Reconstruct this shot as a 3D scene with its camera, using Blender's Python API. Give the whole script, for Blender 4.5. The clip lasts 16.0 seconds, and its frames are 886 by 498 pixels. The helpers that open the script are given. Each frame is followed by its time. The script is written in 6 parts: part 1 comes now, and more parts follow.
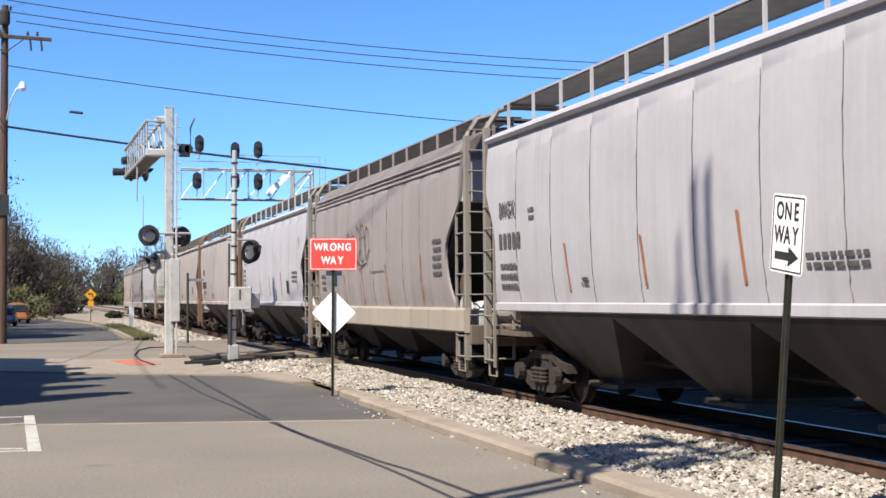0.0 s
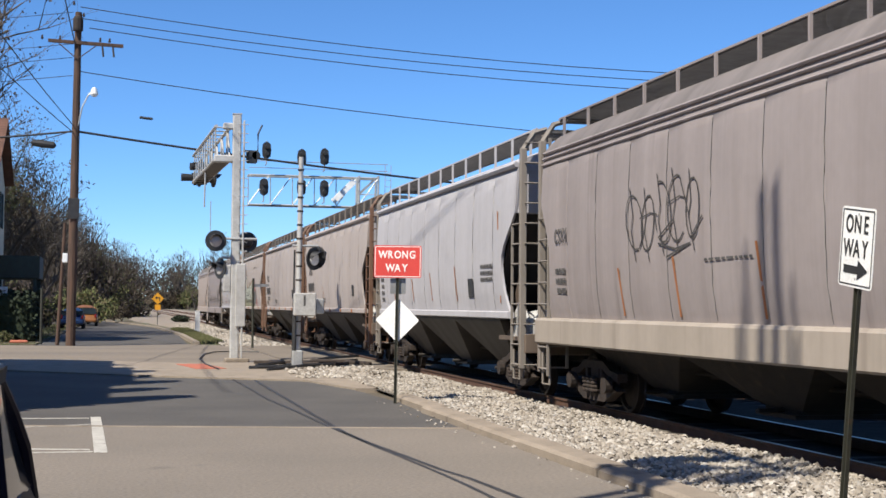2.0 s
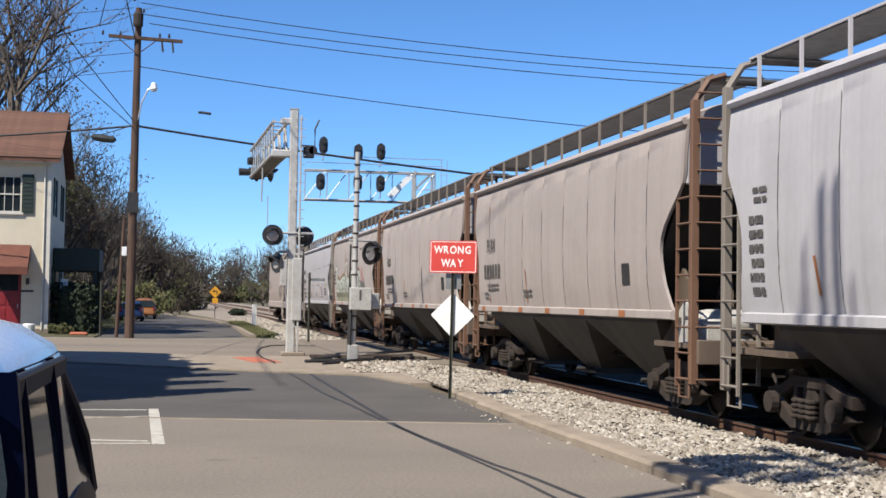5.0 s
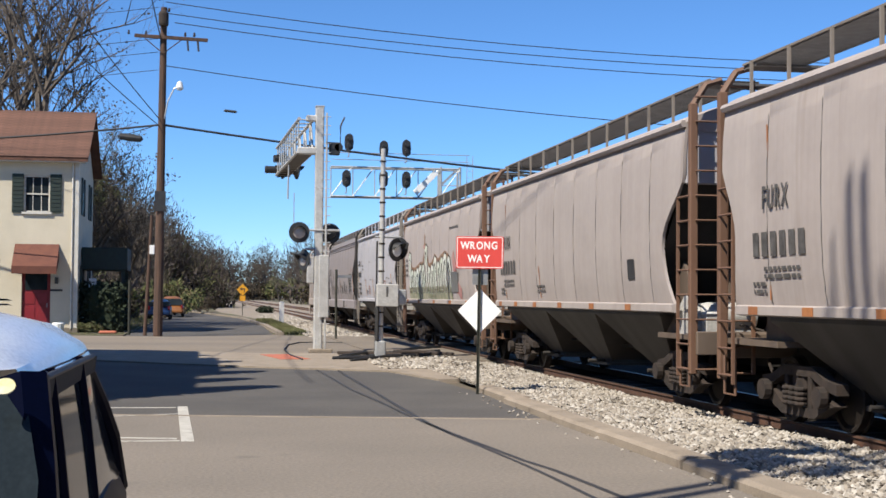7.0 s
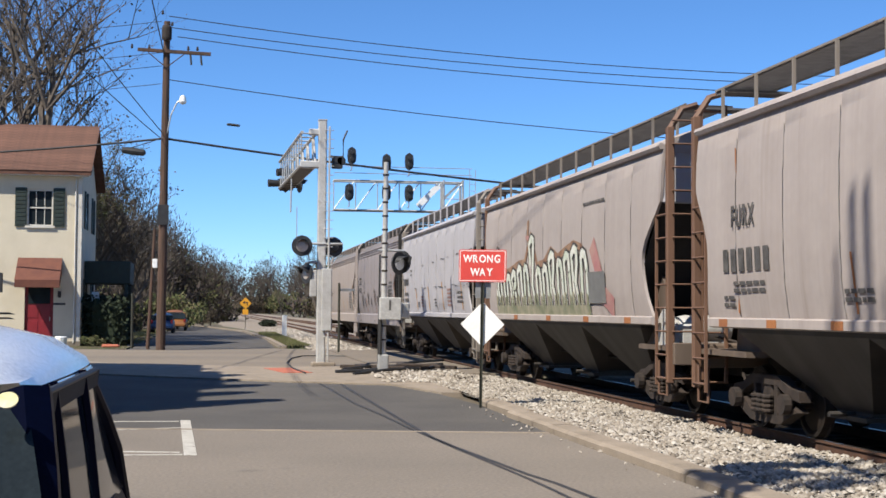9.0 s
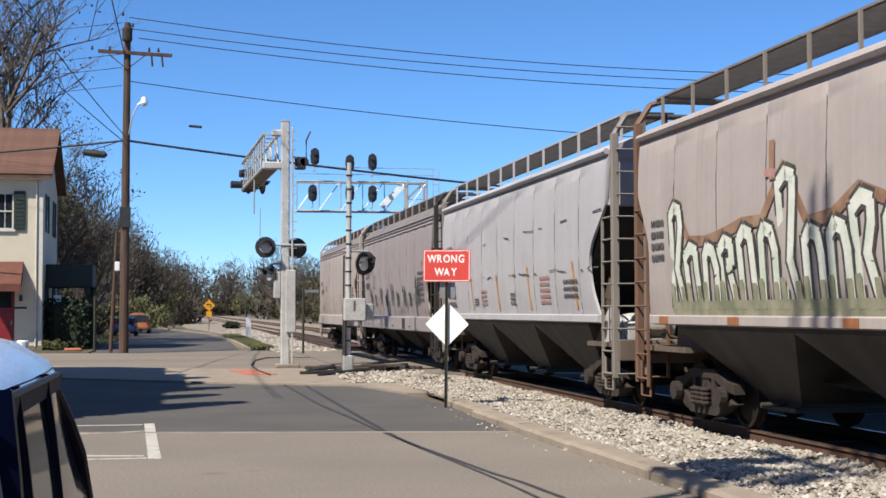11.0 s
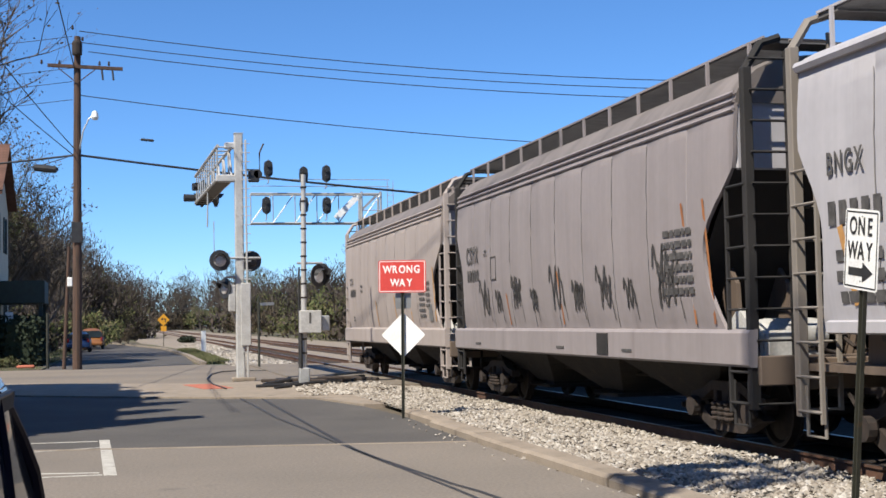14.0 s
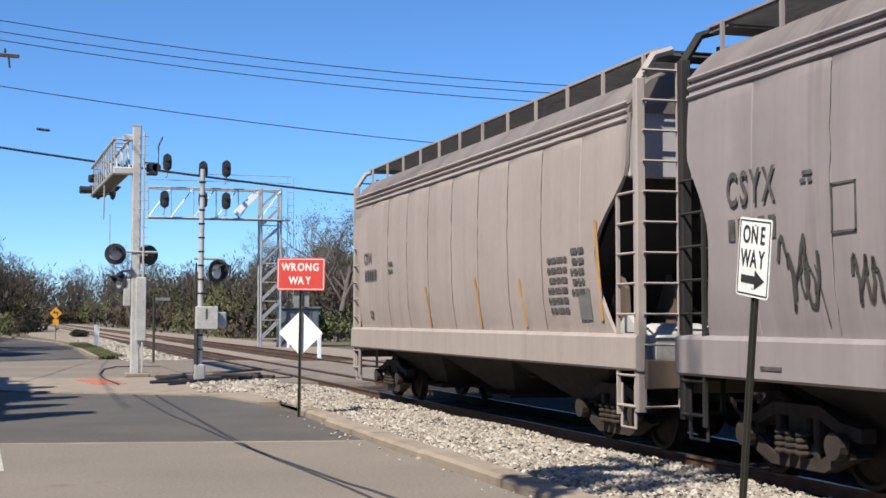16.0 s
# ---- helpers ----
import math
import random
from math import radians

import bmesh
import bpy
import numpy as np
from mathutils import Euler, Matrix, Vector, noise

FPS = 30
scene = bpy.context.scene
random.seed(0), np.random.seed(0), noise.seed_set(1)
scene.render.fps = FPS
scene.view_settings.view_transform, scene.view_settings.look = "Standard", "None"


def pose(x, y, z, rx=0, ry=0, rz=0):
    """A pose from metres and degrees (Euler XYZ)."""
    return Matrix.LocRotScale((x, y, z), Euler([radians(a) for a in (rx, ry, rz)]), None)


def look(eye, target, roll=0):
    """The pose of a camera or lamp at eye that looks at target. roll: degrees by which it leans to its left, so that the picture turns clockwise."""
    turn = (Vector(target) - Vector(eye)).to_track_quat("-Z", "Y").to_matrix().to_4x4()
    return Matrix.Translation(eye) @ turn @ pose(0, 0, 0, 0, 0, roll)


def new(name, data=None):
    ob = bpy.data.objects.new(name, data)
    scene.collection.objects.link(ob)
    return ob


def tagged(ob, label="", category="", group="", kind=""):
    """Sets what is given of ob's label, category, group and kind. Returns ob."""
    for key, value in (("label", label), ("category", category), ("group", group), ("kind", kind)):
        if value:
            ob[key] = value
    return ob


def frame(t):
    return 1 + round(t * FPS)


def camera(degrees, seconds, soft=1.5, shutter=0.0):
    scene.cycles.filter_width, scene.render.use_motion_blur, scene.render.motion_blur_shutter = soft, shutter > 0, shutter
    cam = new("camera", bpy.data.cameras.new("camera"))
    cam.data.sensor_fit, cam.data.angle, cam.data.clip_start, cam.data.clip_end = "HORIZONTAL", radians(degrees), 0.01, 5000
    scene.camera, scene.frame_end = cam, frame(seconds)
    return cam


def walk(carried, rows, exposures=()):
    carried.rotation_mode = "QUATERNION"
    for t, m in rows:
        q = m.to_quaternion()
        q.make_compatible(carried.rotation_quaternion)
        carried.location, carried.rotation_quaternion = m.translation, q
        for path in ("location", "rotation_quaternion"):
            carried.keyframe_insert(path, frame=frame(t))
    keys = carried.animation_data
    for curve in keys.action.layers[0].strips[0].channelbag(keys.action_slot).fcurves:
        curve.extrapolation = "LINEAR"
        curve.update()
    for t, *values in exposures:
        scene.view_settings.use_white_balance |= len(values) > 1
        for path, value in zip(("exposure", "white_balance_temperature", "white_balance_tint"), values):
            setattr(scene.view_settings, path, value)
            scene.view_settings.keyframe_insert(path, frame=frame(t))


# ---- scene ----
# camera: hand-held on the street, x is right of the railway's line, y along it
AXIS = 17.27
EYE = (0.0, 0.0, 1.82)
PATH = [
    (0.0, 1.36, 2.06, 0.41),
    (0.5, 3.08, 2.38, -0.10),
    (1.0, 3.76, 2.42, -0.61),
    (1.5, 3.94, 2.12, -0.62),
    (2.0, 4.03, 2.42, -0.46),
    (2.5, 4.47, 2.20, -0.80),
    (3.0, 4.80, 2.23, -0.94),
    (3.5, 5.35, 2.19, -0.84),
    (4.0, 5.41, 2.08, -0.63),
    (4.5, 5.86, 2.21, -0.82),
    (7.0, 7.48, 2.01, -0.41),
    (7.5, 7.47, 2.08, -0.57),
    (8.0, 7.84, 2.38, -0.50),
    (8.5, 7.39, 2.49, -0.42),
    (9.0, 7.60, 2.57, -0.36),
    (9.5, 7.24, 2.60, 0.15),
    (10.0, 6.43, 2.37, -0.01),
    (12.5, 5.70, 2.95, 0.61),
    (13.0, 5.47, 2.81, 0.98),
    (13.5, 4.66, 3.04, 0.89),
    (14.0, 4.27, 2.99, 1.11),
    (14.5, 3.83, 3.21, 1.00),
    (15.0, 3.86, 3.51, 1.12),
    (15.5, 3.35, 3.06, 0.56),
    (16.0, 0.00, 2.94, 0.00),
]
EXPOSURE = [(0.0, 1.12, 5250, 5), (0.5, 1.1, 5250, 5), (1.0, 0.86, 5250, 5), (16.0, 0.86, 5250, 5)]
cam = camera(36.0, 16.0, 1.6)
walk(cam, [(t, pose(*EYE, 90 + p, r, a - AXIS)) for t, a, p, r in PATH], EXPOSURE)

# daylight: clear spring sky, sun behind the camera and to the left
SUN_TRAVEL = Vector((1.0, 0.74, -1.5)).normalized()
world = bpy.data.worlds.new("sky")
scene.world = world
world.use_nodes = True
sky = world.node_tree.nodes.new("ShaderNodeTexSky")
sky.sky_type, sky.sun_disc = "NISHITA", False
sky.sun_elevation = math.asin(-SUN_TRAVEL.z)
sky.sun_rotation = math.atan2(-SUN_TRAVEL.x, -SUN_TRAVEL.y)
sky.altitude, sky.air_density, sky.dust_density, sky.ozone_density = 2600, 1.0, 0.0, 6.0
world.node_tree.links.new(sky.outputs[0], world.node_tree.nodes["Background"].inputs[0])
world.node_tree.nodes["Background"].inputs[1].default_value = 0.073
sun = new("sun", bpy.data.lights.new("sun", "SUN"))
sun.data.energy, sun.data.angle, sun.data.color = 5.0, radians(0.53), (1.0, 0.79, 0.56)
sun.matrix_world = look((0, 0, 30), Vector((0, 0, 30)) + SUN_TRAVEL)

# ---------------------------------------------------------------- materials
def mat(name, a, b=None, rough=0.7, metal=0.0, scale=4.0, bump=0.0, fine=60.0, stretch=(1, 1, 1), spots=None, spot_scale=3.0, spot_cut=0.6, spec=0.5, per_object=0.0, coords="Object", grain_by=0.13):
    """Two-scale procedural surface: a to b by a broad noise, a fine grain over it, and spots of stain."""
    m = bpy.data.materials.new(name)
    m.use_nodes = True
    nt = m.node_tree
    n, l = nt.nodes, nt.links
    p = n["Principled BSDF"]
    p.inputs["Roughness"].default_value, p.inputs["Metallic"].default_value = rough, metal
    p.inputs["Specular IOR Level"].default_value = spec
    b = b or [c * 0.75 for c in a]
    tc = n.new("ShaderNodeTexCoord")
    mp = n.new("ShaderNodeMapping")
    mp.inputs["Scale"].default_value = stretch
    l.new(tc.outputs[coords], mp.inputs[0])
    broad = n.new("ShaderNodeTexNoise")
    broad.inputs["Scale"].default_value, broad.inputs["Detail"].default_value = scale, 5
    l.new(mp.outputs[0], broad.inputs["Vector"])
    ramp = n.new("ShaderNodeValToRGB")
    ramp.color_ramp.elements[0].position, ramp.color_ramp.elements[1].position = 0.34, 0.68
    ramp.color_ramp.elements[0].color, ramp.color_ramp.elements[1].color = (*a, 1), (*b, 1)
    l.new(broad.outputs["Fac"], ramp.inputs[0])
    out = ramp.outputs[0]
    grain = n.new("ShaderNodeTexNoise")
    grain.inputs["Scale"].default_value, grain.inputs["Detail"].default_value = fine, 3
    l.new(tc.outputs[coords], grain.inputs["Vector"])
    g = n.new("ShaderNodeMapRange")
    g.inputs[1].default_value, g.inputs[2].default_value, g.inputs[3].default_value, g.inputs[4].default_value = 0.3, 0.7, 1 - grain_by, 1 + grain_by
    l.new(grain.outputs["Fac"], g.inputs[0])
    mul = n.new("ShaderNodeMix")
    mul.data_type, mul.blend_type = "RGBA", "MULTIPLY"
    mul.inputs[0].default_value = 1.0
    l.new(out, mul.inputs[6])
    l.new(g.outputs[0], mul.inputs[7])
    out = mul.outputs[2]
    if spots:
        sp = n.new("ShaderNodeTexNoise")
        sp.inputs["Scale"].default_value, sp.inputs["Detail"].default_value = spot_scale, 6
        l.new(mp.outputs[0], sp.inputs["Vector"])
        sr = n.new("ShaderNodeMapRange")
        sr.inputs[1].default_value, sr.inputs[2].default_value = spot_cut, spot_cut + 0.12
        l.new(sp.outputs["Fac"], sr.inputs[0])
        mx = n.new("ShaderNodeMix")
        mx.data_type = "RGBA"
        l.new(sr.outputs[0], mx.inputs[0])
        l.new(out, mx.inputs[6])
        mx.inputs[7].default_value = (*spots, 1)
        out = mx.outputs[2]
    if per_object:
        oi = n.new("ShaderNodeObjectInfo")
        vr = n.new("ShaderNodeMapRange")
        vr.inputs[3].default_value, vr.inputs[4].default_value = 1 - per_object, 1 + per_object
        l.new(oi.outputs["Random"], vr.inputs[0])
        mo = n.new("ShaderNodeMix")
        mo.data_type, mo.blend_type = "RGBA", "MULTIPLY"
        mo.inputs[0].default_value = 1.0
        l.new(out, mo.inputs[6])
        l.new(vr.outputs[0], mo.inputs[7])
        out = mo.outputs[2]
    l.new(out, p.inputs["Base Color"])
    if bump:
        bp = n.new("ShaderNodeBump")
        bp.inputs["Strength"].default_value, bp.inputs["Distance"].default_value = bump, 0.02
        l.new(grain.outputs["Fac"], bp.inputs["Height"])
        l.new(bp.outputs[0], p.inputs["Normal"])
    return m


def island(name, cols, rough=0.9, bump=0.0):
    """A colour of its own for each loose piece of one mesh."""
    m = mat(name, cols[0], rough=rough, scale=8, bump=bump, fine=40)
    nt = m.node_tree
    geo = nt.nodes.new("ShaderNodeNewGeometry")
    rp = nt.nodes.new("ShaderNodeValToRGB")
    while len(rp.color_ramp.elements) < len(cols):
        rp.color_ramp.elements.new(0.5)
    for i, c in enumerate(cols):
        rp.color_ramp.elements[i].position, rp.color_ramp.elements[i].color = i / (len(cols) - 1), (*c, 1)
    nt.links.new(geo.outputs["Random Per Island"], rp.inputs[0])
    nt.links.new(rp.outputs[0], nt.nodes["Principled BSDF"].inputs["Base Color"])
    return m


M = {}
M["asphalt_old"] = mat("asphalt_old", (0.178, 0.153, 0.125), (0.15, 0.13, 0.107), 0.92, scale=0.35, fine=24, bump=0.25, spots=(0.0682, 0.062, 0.0558), spot_scale=0.5, spot_cut=0.66, grain_by=0.2)
M["asphalt_dark"] = mat("asphalt_dark", (0.06, 0.0552, 0.051), (0.084, 0.0768, 0.069), 0.9, scale=0.5, fine=24, bump=0.25, grain_by=0.2)
M["asphalt_cross"] = mat("asphalt_cross", (0.186, 0.155, 0.118), (0.143, 0.121, 0.0961), 0.92, scale=0.3, fine=24, bump=0.2, stretch=(0.3, 1, 1), grain_by=0.2)
M["concrete"] = mat("concrete", (0.26, 0.217, 0.167), (0.198, 0.164, 0.124), 0.9, scale=1.5, fine=40, bump=0.2, spots=(0.124, 0.0992, 0.0744), spot_scale=2.5, spot_cut=0.62)
M["pad"] = mat("tactile_pad", (0.384, 0.124, 0.0682), (0.31, 0.0992, 0.0558), 0.85, scale=5)
M["tar"] = mat("tar", (0.035, 0.033, 0.03), rough=0.6, scale=3)
M["paint_white"] = mat("road_paint", (0.446, 0.428, 0.384), (0.341, 0.322, 0.285), 0.8, scale=4, spots=(0.155, 0.136, 0.118), spot_scale=7, spot_cut=0.6)
M["earth"] = mat("earth", (0.118, 0.093, 0.062), (0.0744, 0.062, 0.0403), 0.95, scale=0.6, fine=20, bump=0.4, spots=(0.062, 0.0806, 0.0248), spot_scale=0.35, spot_cut=0.5)
M["ballast_bed"] = mat("ballast_bed", (0.186, 0.171, 0.146), (0.118, 0.105, 0.0868), 0.95, scale=5, fine=18, bump=0.8)
M["gravel_pale"] = mat("gravel_pale", (0.246, 0.209, 0.166), (0.185, 0.155, 0.119), 0.95, scale=2.5, fine=9, bump=0.8)
M["sticker"] = mat("sticker", (0.508, 0.471, 0.186), (0.484, 0.471, 0.372), 0.5, scale=9)
M["cabinet"] = mat("cabinet_grey", (0.12, 0.14, 0.155), (0.09, 0.105, 0.115), 0.6, 0.1, scale=3)
# fouled ballast, near-black because the train's shadow is put into its colour
M["ballast_foul_shade"] = mat("ballast_foul_shade", (0.035, 0.029, 0.024), (0.021, 0.018, 0.015), 0.95, scale=4, fine=18, bump=0.8, spec=0.05)
M["stone"] = island("ballast_stone", [(0.31, 0.275, 0.225), (0.2, 0.175, 0.14), (0.38, 0.345, 0.295), (0.14, 0.118, 0.093), (0.27, 0.235, 0.19), (0.43, 0.4, 0.355), (0.17, 0.15, 0.125)])
M["rail"] = mat("rail_rust", (0.105, 0.0527, 0.031), (0.062, 0.0341, 0.0217), 0.8, scale=6, bump=0.2)
M["rail_top"] = mat("rail_head", (0.217, 0.198, 0.186), (0.149, 0.124, 0.112), 0.35, 0.9, scale=8)
M["tie"] = mat("tie_wood", (0.0465, 0.0341, 0.026), (0.0279, 0.0217, 0.0186), 0.95, scale=5, bump=0.4, stretch=(1, 8, 8))
M["galv"] = mat("galvanised_steel", (0.465, 0.465, 0.45), (0.36, 0.36, 0.352), 0.5, 0.55, scale=3, fine=25, spots=(0.247, 0.203, 0.165), spot_scale=4, spot_cut=0.68)
M["alu_paint"] = mat("silver_paint", (0.495, 0.488, 0.465), (0.39, 0.375, 0.352), 0.55, 0.2, scale=2.5, fine=25, spots=(0.225, 0.165, 0.12), spot_scale=3, spot_cut=0.7)
M["black"] = mat("black_paint", (0.018, 0.018, 0.02), (0.03, 0.03, 0.03), 0.55, scale=4)
M["lens"] = mat("signal_lens", (0.5, 0.47, 0.44), (0.38, 0.35, 0.33), 0.15, scale=20, spec=0.8)
M["red_lens"] = mat("red_lens", (0.2, 0.012, 0.012), (0.12, 0.01, 0.01), 0.15, scale=20, spec=0.8)
M["sign_red"] = mat("sign_red", (0.518, 0.054, 0.0396), (0.454, 0.0446, 0.036), 0.45, scale=2, fine=80)
M["sign_white"] = mat("sign_white", (0.779, 0.779, 0.76), (0.684, 0.684, 0.665), 0.5, scale=3, fine=60)
M["sign_back"] = mat("sign_back", (0.372, 0.372, 0.36), (0.298, 0.298, 0.291), 0.4, 0.7, scale=4)
M["sign_yellow"] = mat("sign_yellow", (0.68, 0.336, 0.008), (0.6, 0.288, 0.008), 0.5, scale=3)
M["post"] = mat("post_green", (0.0527, 0.0527, 0.0372), (0.0372, 0.0372, 0.0279), 0.6, 0.4, scale=6, spots=(0.0868, 0.0558, 0.031), spot_scale=9, spot_cut=0.62)
M["pole_wood"] = mat("pole_wood", (0.093, 0.0527, 0.0341), (0.0465, 0.031, 0.0223), 0.9, scale=3, bump=0.4, stretch=(4, 4, 0.3))
M["cable"] = mat("cable", (0.02, 0.02, 0.022), rough=0.6)
# undergear and truck steel: near-black, with the shade under the cars worked in
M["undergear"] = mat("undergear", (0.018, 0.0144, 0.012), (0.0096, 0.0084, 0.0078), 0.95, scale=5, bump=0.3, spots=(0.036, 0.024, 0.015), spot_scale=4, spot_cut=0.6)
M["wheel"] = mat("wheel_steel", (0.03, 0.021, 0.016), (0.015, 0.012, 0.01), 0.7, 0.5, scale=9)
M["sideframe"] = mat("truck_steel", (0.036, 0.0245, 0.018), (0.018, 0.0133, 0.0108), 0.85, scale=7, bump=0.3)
M["grating"] = mat("walkway_grating", (0.141, 0.135, 0.13), (0.1, 0.0942, 0.0883), 0.8, 0.3, scale=6)
# near-black puts the shade of the sloped car ends into colour; also black fittings
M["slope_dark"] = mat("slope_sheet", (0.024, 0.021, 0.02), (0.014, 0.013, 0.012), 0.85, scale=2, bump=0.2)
M["spray_black"] = mat("spray_black", (0.035, 0.033, 0.033), (0.06, 0.055, 0.05), 0.8, scale=5)
M["streak_rust"] = mat("rust_streak", (0.315, 0.128, 0.0375), (0.225, 0.09, 0.0338), 0.9, scale=6, stretch=(1, 1, 0.3))
M["streak_orange"] = mat("ochre_streak", (0.44, 0.24, 0.064), (0.36, 0.192, 0.064), 0.9, scale=6)
M["stencil"] = mat("stencil", (0.045, 0.042, 0.041), (0.095, 0.09, 0.086), 0.85, scale=9)
M["stencil_red"] = mat("stencil_red", (0.279, 0.149, 0.118), (0.31, 0.198, 0.167), 0.85, scale=9)
M["siding"] = mat("cream_siding", (0.56, 0.505, 0.385), (0.5, 0.448, 0.335), 0.8, scale=1.2, fine=30)
M["shingle"] = mat("brown_shingle", (0.124, 0.062, 0.0403), (0.0806, 0.0422, 0.0285), 0.95, scale=3, fine=12, bump=0.5, per_object=0.15)
M["awning"] = mat("awning_cloth", (0.124, 0.0465, 0.0279), (0.0992, 0.0372, 0.0248), 0.9, scale=3)
M["shutter"] = mat("shutter_green", (0.0155, 0.0279, 0.0217), (0.0112, 0.0186, 0.0161), 0.7, scale=4)
M["trim_white"] = mat("trim_white", (0.555, 0.532, 0.473), (0.48, 0.458, 0.405), 0.7, scale=4)
M["door_red"] = mat("door_red", (0.192, 0.0096, 0.016), (0.152, 0.008, 0.012), 0.5, scale=4)
M["glass_dark"] = mat("window_glass", (0.02, 0.026, 0.03), (0.012, 0.016, 0.02), 0.05, scale=2, spec=0.1)
M["stone_base"] = mat("house_base", (0.186, 0.161, 0.124), (0.124, 0.105, 0.0868), 0.95, scale=2, bump=0.3)
M["bark"] = mat("bark", (0.102, 0.0832, 0.0648), (0.063, 0.0516, 0.042), 0.95, scale=5, bump=0.3)
M["bark_pale"] = mat("bark_pale", (0.15, 0.131, 0.105), (0.0975, 0.084, 0.069), 0.95, scale=5, bump=0.3)
M["bud"] = island("bud_leaf", [(0.0606, 0.0432, 0.0264), (0.0756, 0.0556, 0.0333), (0.0455, 0.0333, 0.0236), (0.0548, 0.0471, 0.0222), (0.0395, 0.03, 0.0222)])
M["leaf"] = island("leaf_green", [(0.0717, 0.0892, 0.0269), (0.114, 0.125, 0.0388), (0.0598, 0.0688, 0.0239), (0.139, 0.125, 0.0538), (0.102, 0.0806, 0.0447)])
M["leaf_dark"] = island("leaf_dark", [(0.012, 0.02, 0.008), (0.02, 0.03, 0.011), (0.009, 0.015, 0.008)])
M["grass"] = island("grass_blade", [(0.093, 0.112, 0.031), (0.124, 0.13, 0.0465), (0.149, 0.13, 0.062), (0.0682, 0.0806, 0.0248)])
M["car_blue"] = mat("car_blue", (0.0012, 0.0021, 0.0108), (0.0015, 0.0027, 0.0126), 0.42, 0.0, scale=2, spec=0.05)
# pale roof colour stands for the sky mirrored in the dark blue car
M["car_sky_roof"] = mat("car_roof", (0.75, 0.76, 0.78), (0.7, 0.71, 0.74), 0.2, 0.35, scale=2, spec=0.8)
M["car_far_blue"] = mat("car_far_blue", (0.0124, 0.031, 0.0992), rough=0.3, scale=2, spec=0.7)
M["car_far_orange"] = mat("car_far_orange", (0.223, 0.093, 0.0248), rough=0.35, scale=2, spec=0.6)
M["rubber"] = mat("rubber", (0.02, 0.02, 0.02), rough=0.85)
M["graf_white"] = mat("graf_white", (0.594, 0.594, 0.54), (0.45, 0.495, 0.405), 0.8, scale=3)
M["graf_green"] = mat("graf_green", (0.161, 0.174, 0.105), (0.31, 0.285, 0.205), 0.8, scale=2.5)
M["graf_brown"] = mat("graf_brown", (0.161, 0.0806, 0.0465), (0.279, 0.186, 0.118), 0.85, scale=3)
M["graf_pink"] = mat("graf_pink", (0.31, 0.136, 0.136), (0.341, 0.223, 0.186), 0.85, scale=3)
M["grime_seam"] = mat("grime_seam", (0.2, 0.187, 0.172), (0.29, 0.274, 0.255), 0.9, scale=3, stretch=(1, 1, 0.4))
M["thicket"] = island("thicket", [(0.0522, 0.0375, 0.0259), (0.0658, 0.049, 0.0364), (0.0357, 0.026, 0.0195), (0.0465, 0.0427, 0.0171), (0.0329, 0.0328, 0.013), (0.077, 0.0605, 0.0479)])
M["thicket_grey"] = island("thicket_grey", [(0.0495, 0.0392, 0.0342), (0.0722, 0.0589, 0.0522), (0.0343, 0.0269, 0.0238), (0.0571, 0.0438, 0.036)])
M["thicket_green"] = island("thicket_green", [(0.085, 0.102, 0.0255), (0.128, 0.14, 0.0382), (0.0553, 0.0663, 0.0213), (0.102, 0.0935, 0.0382)])


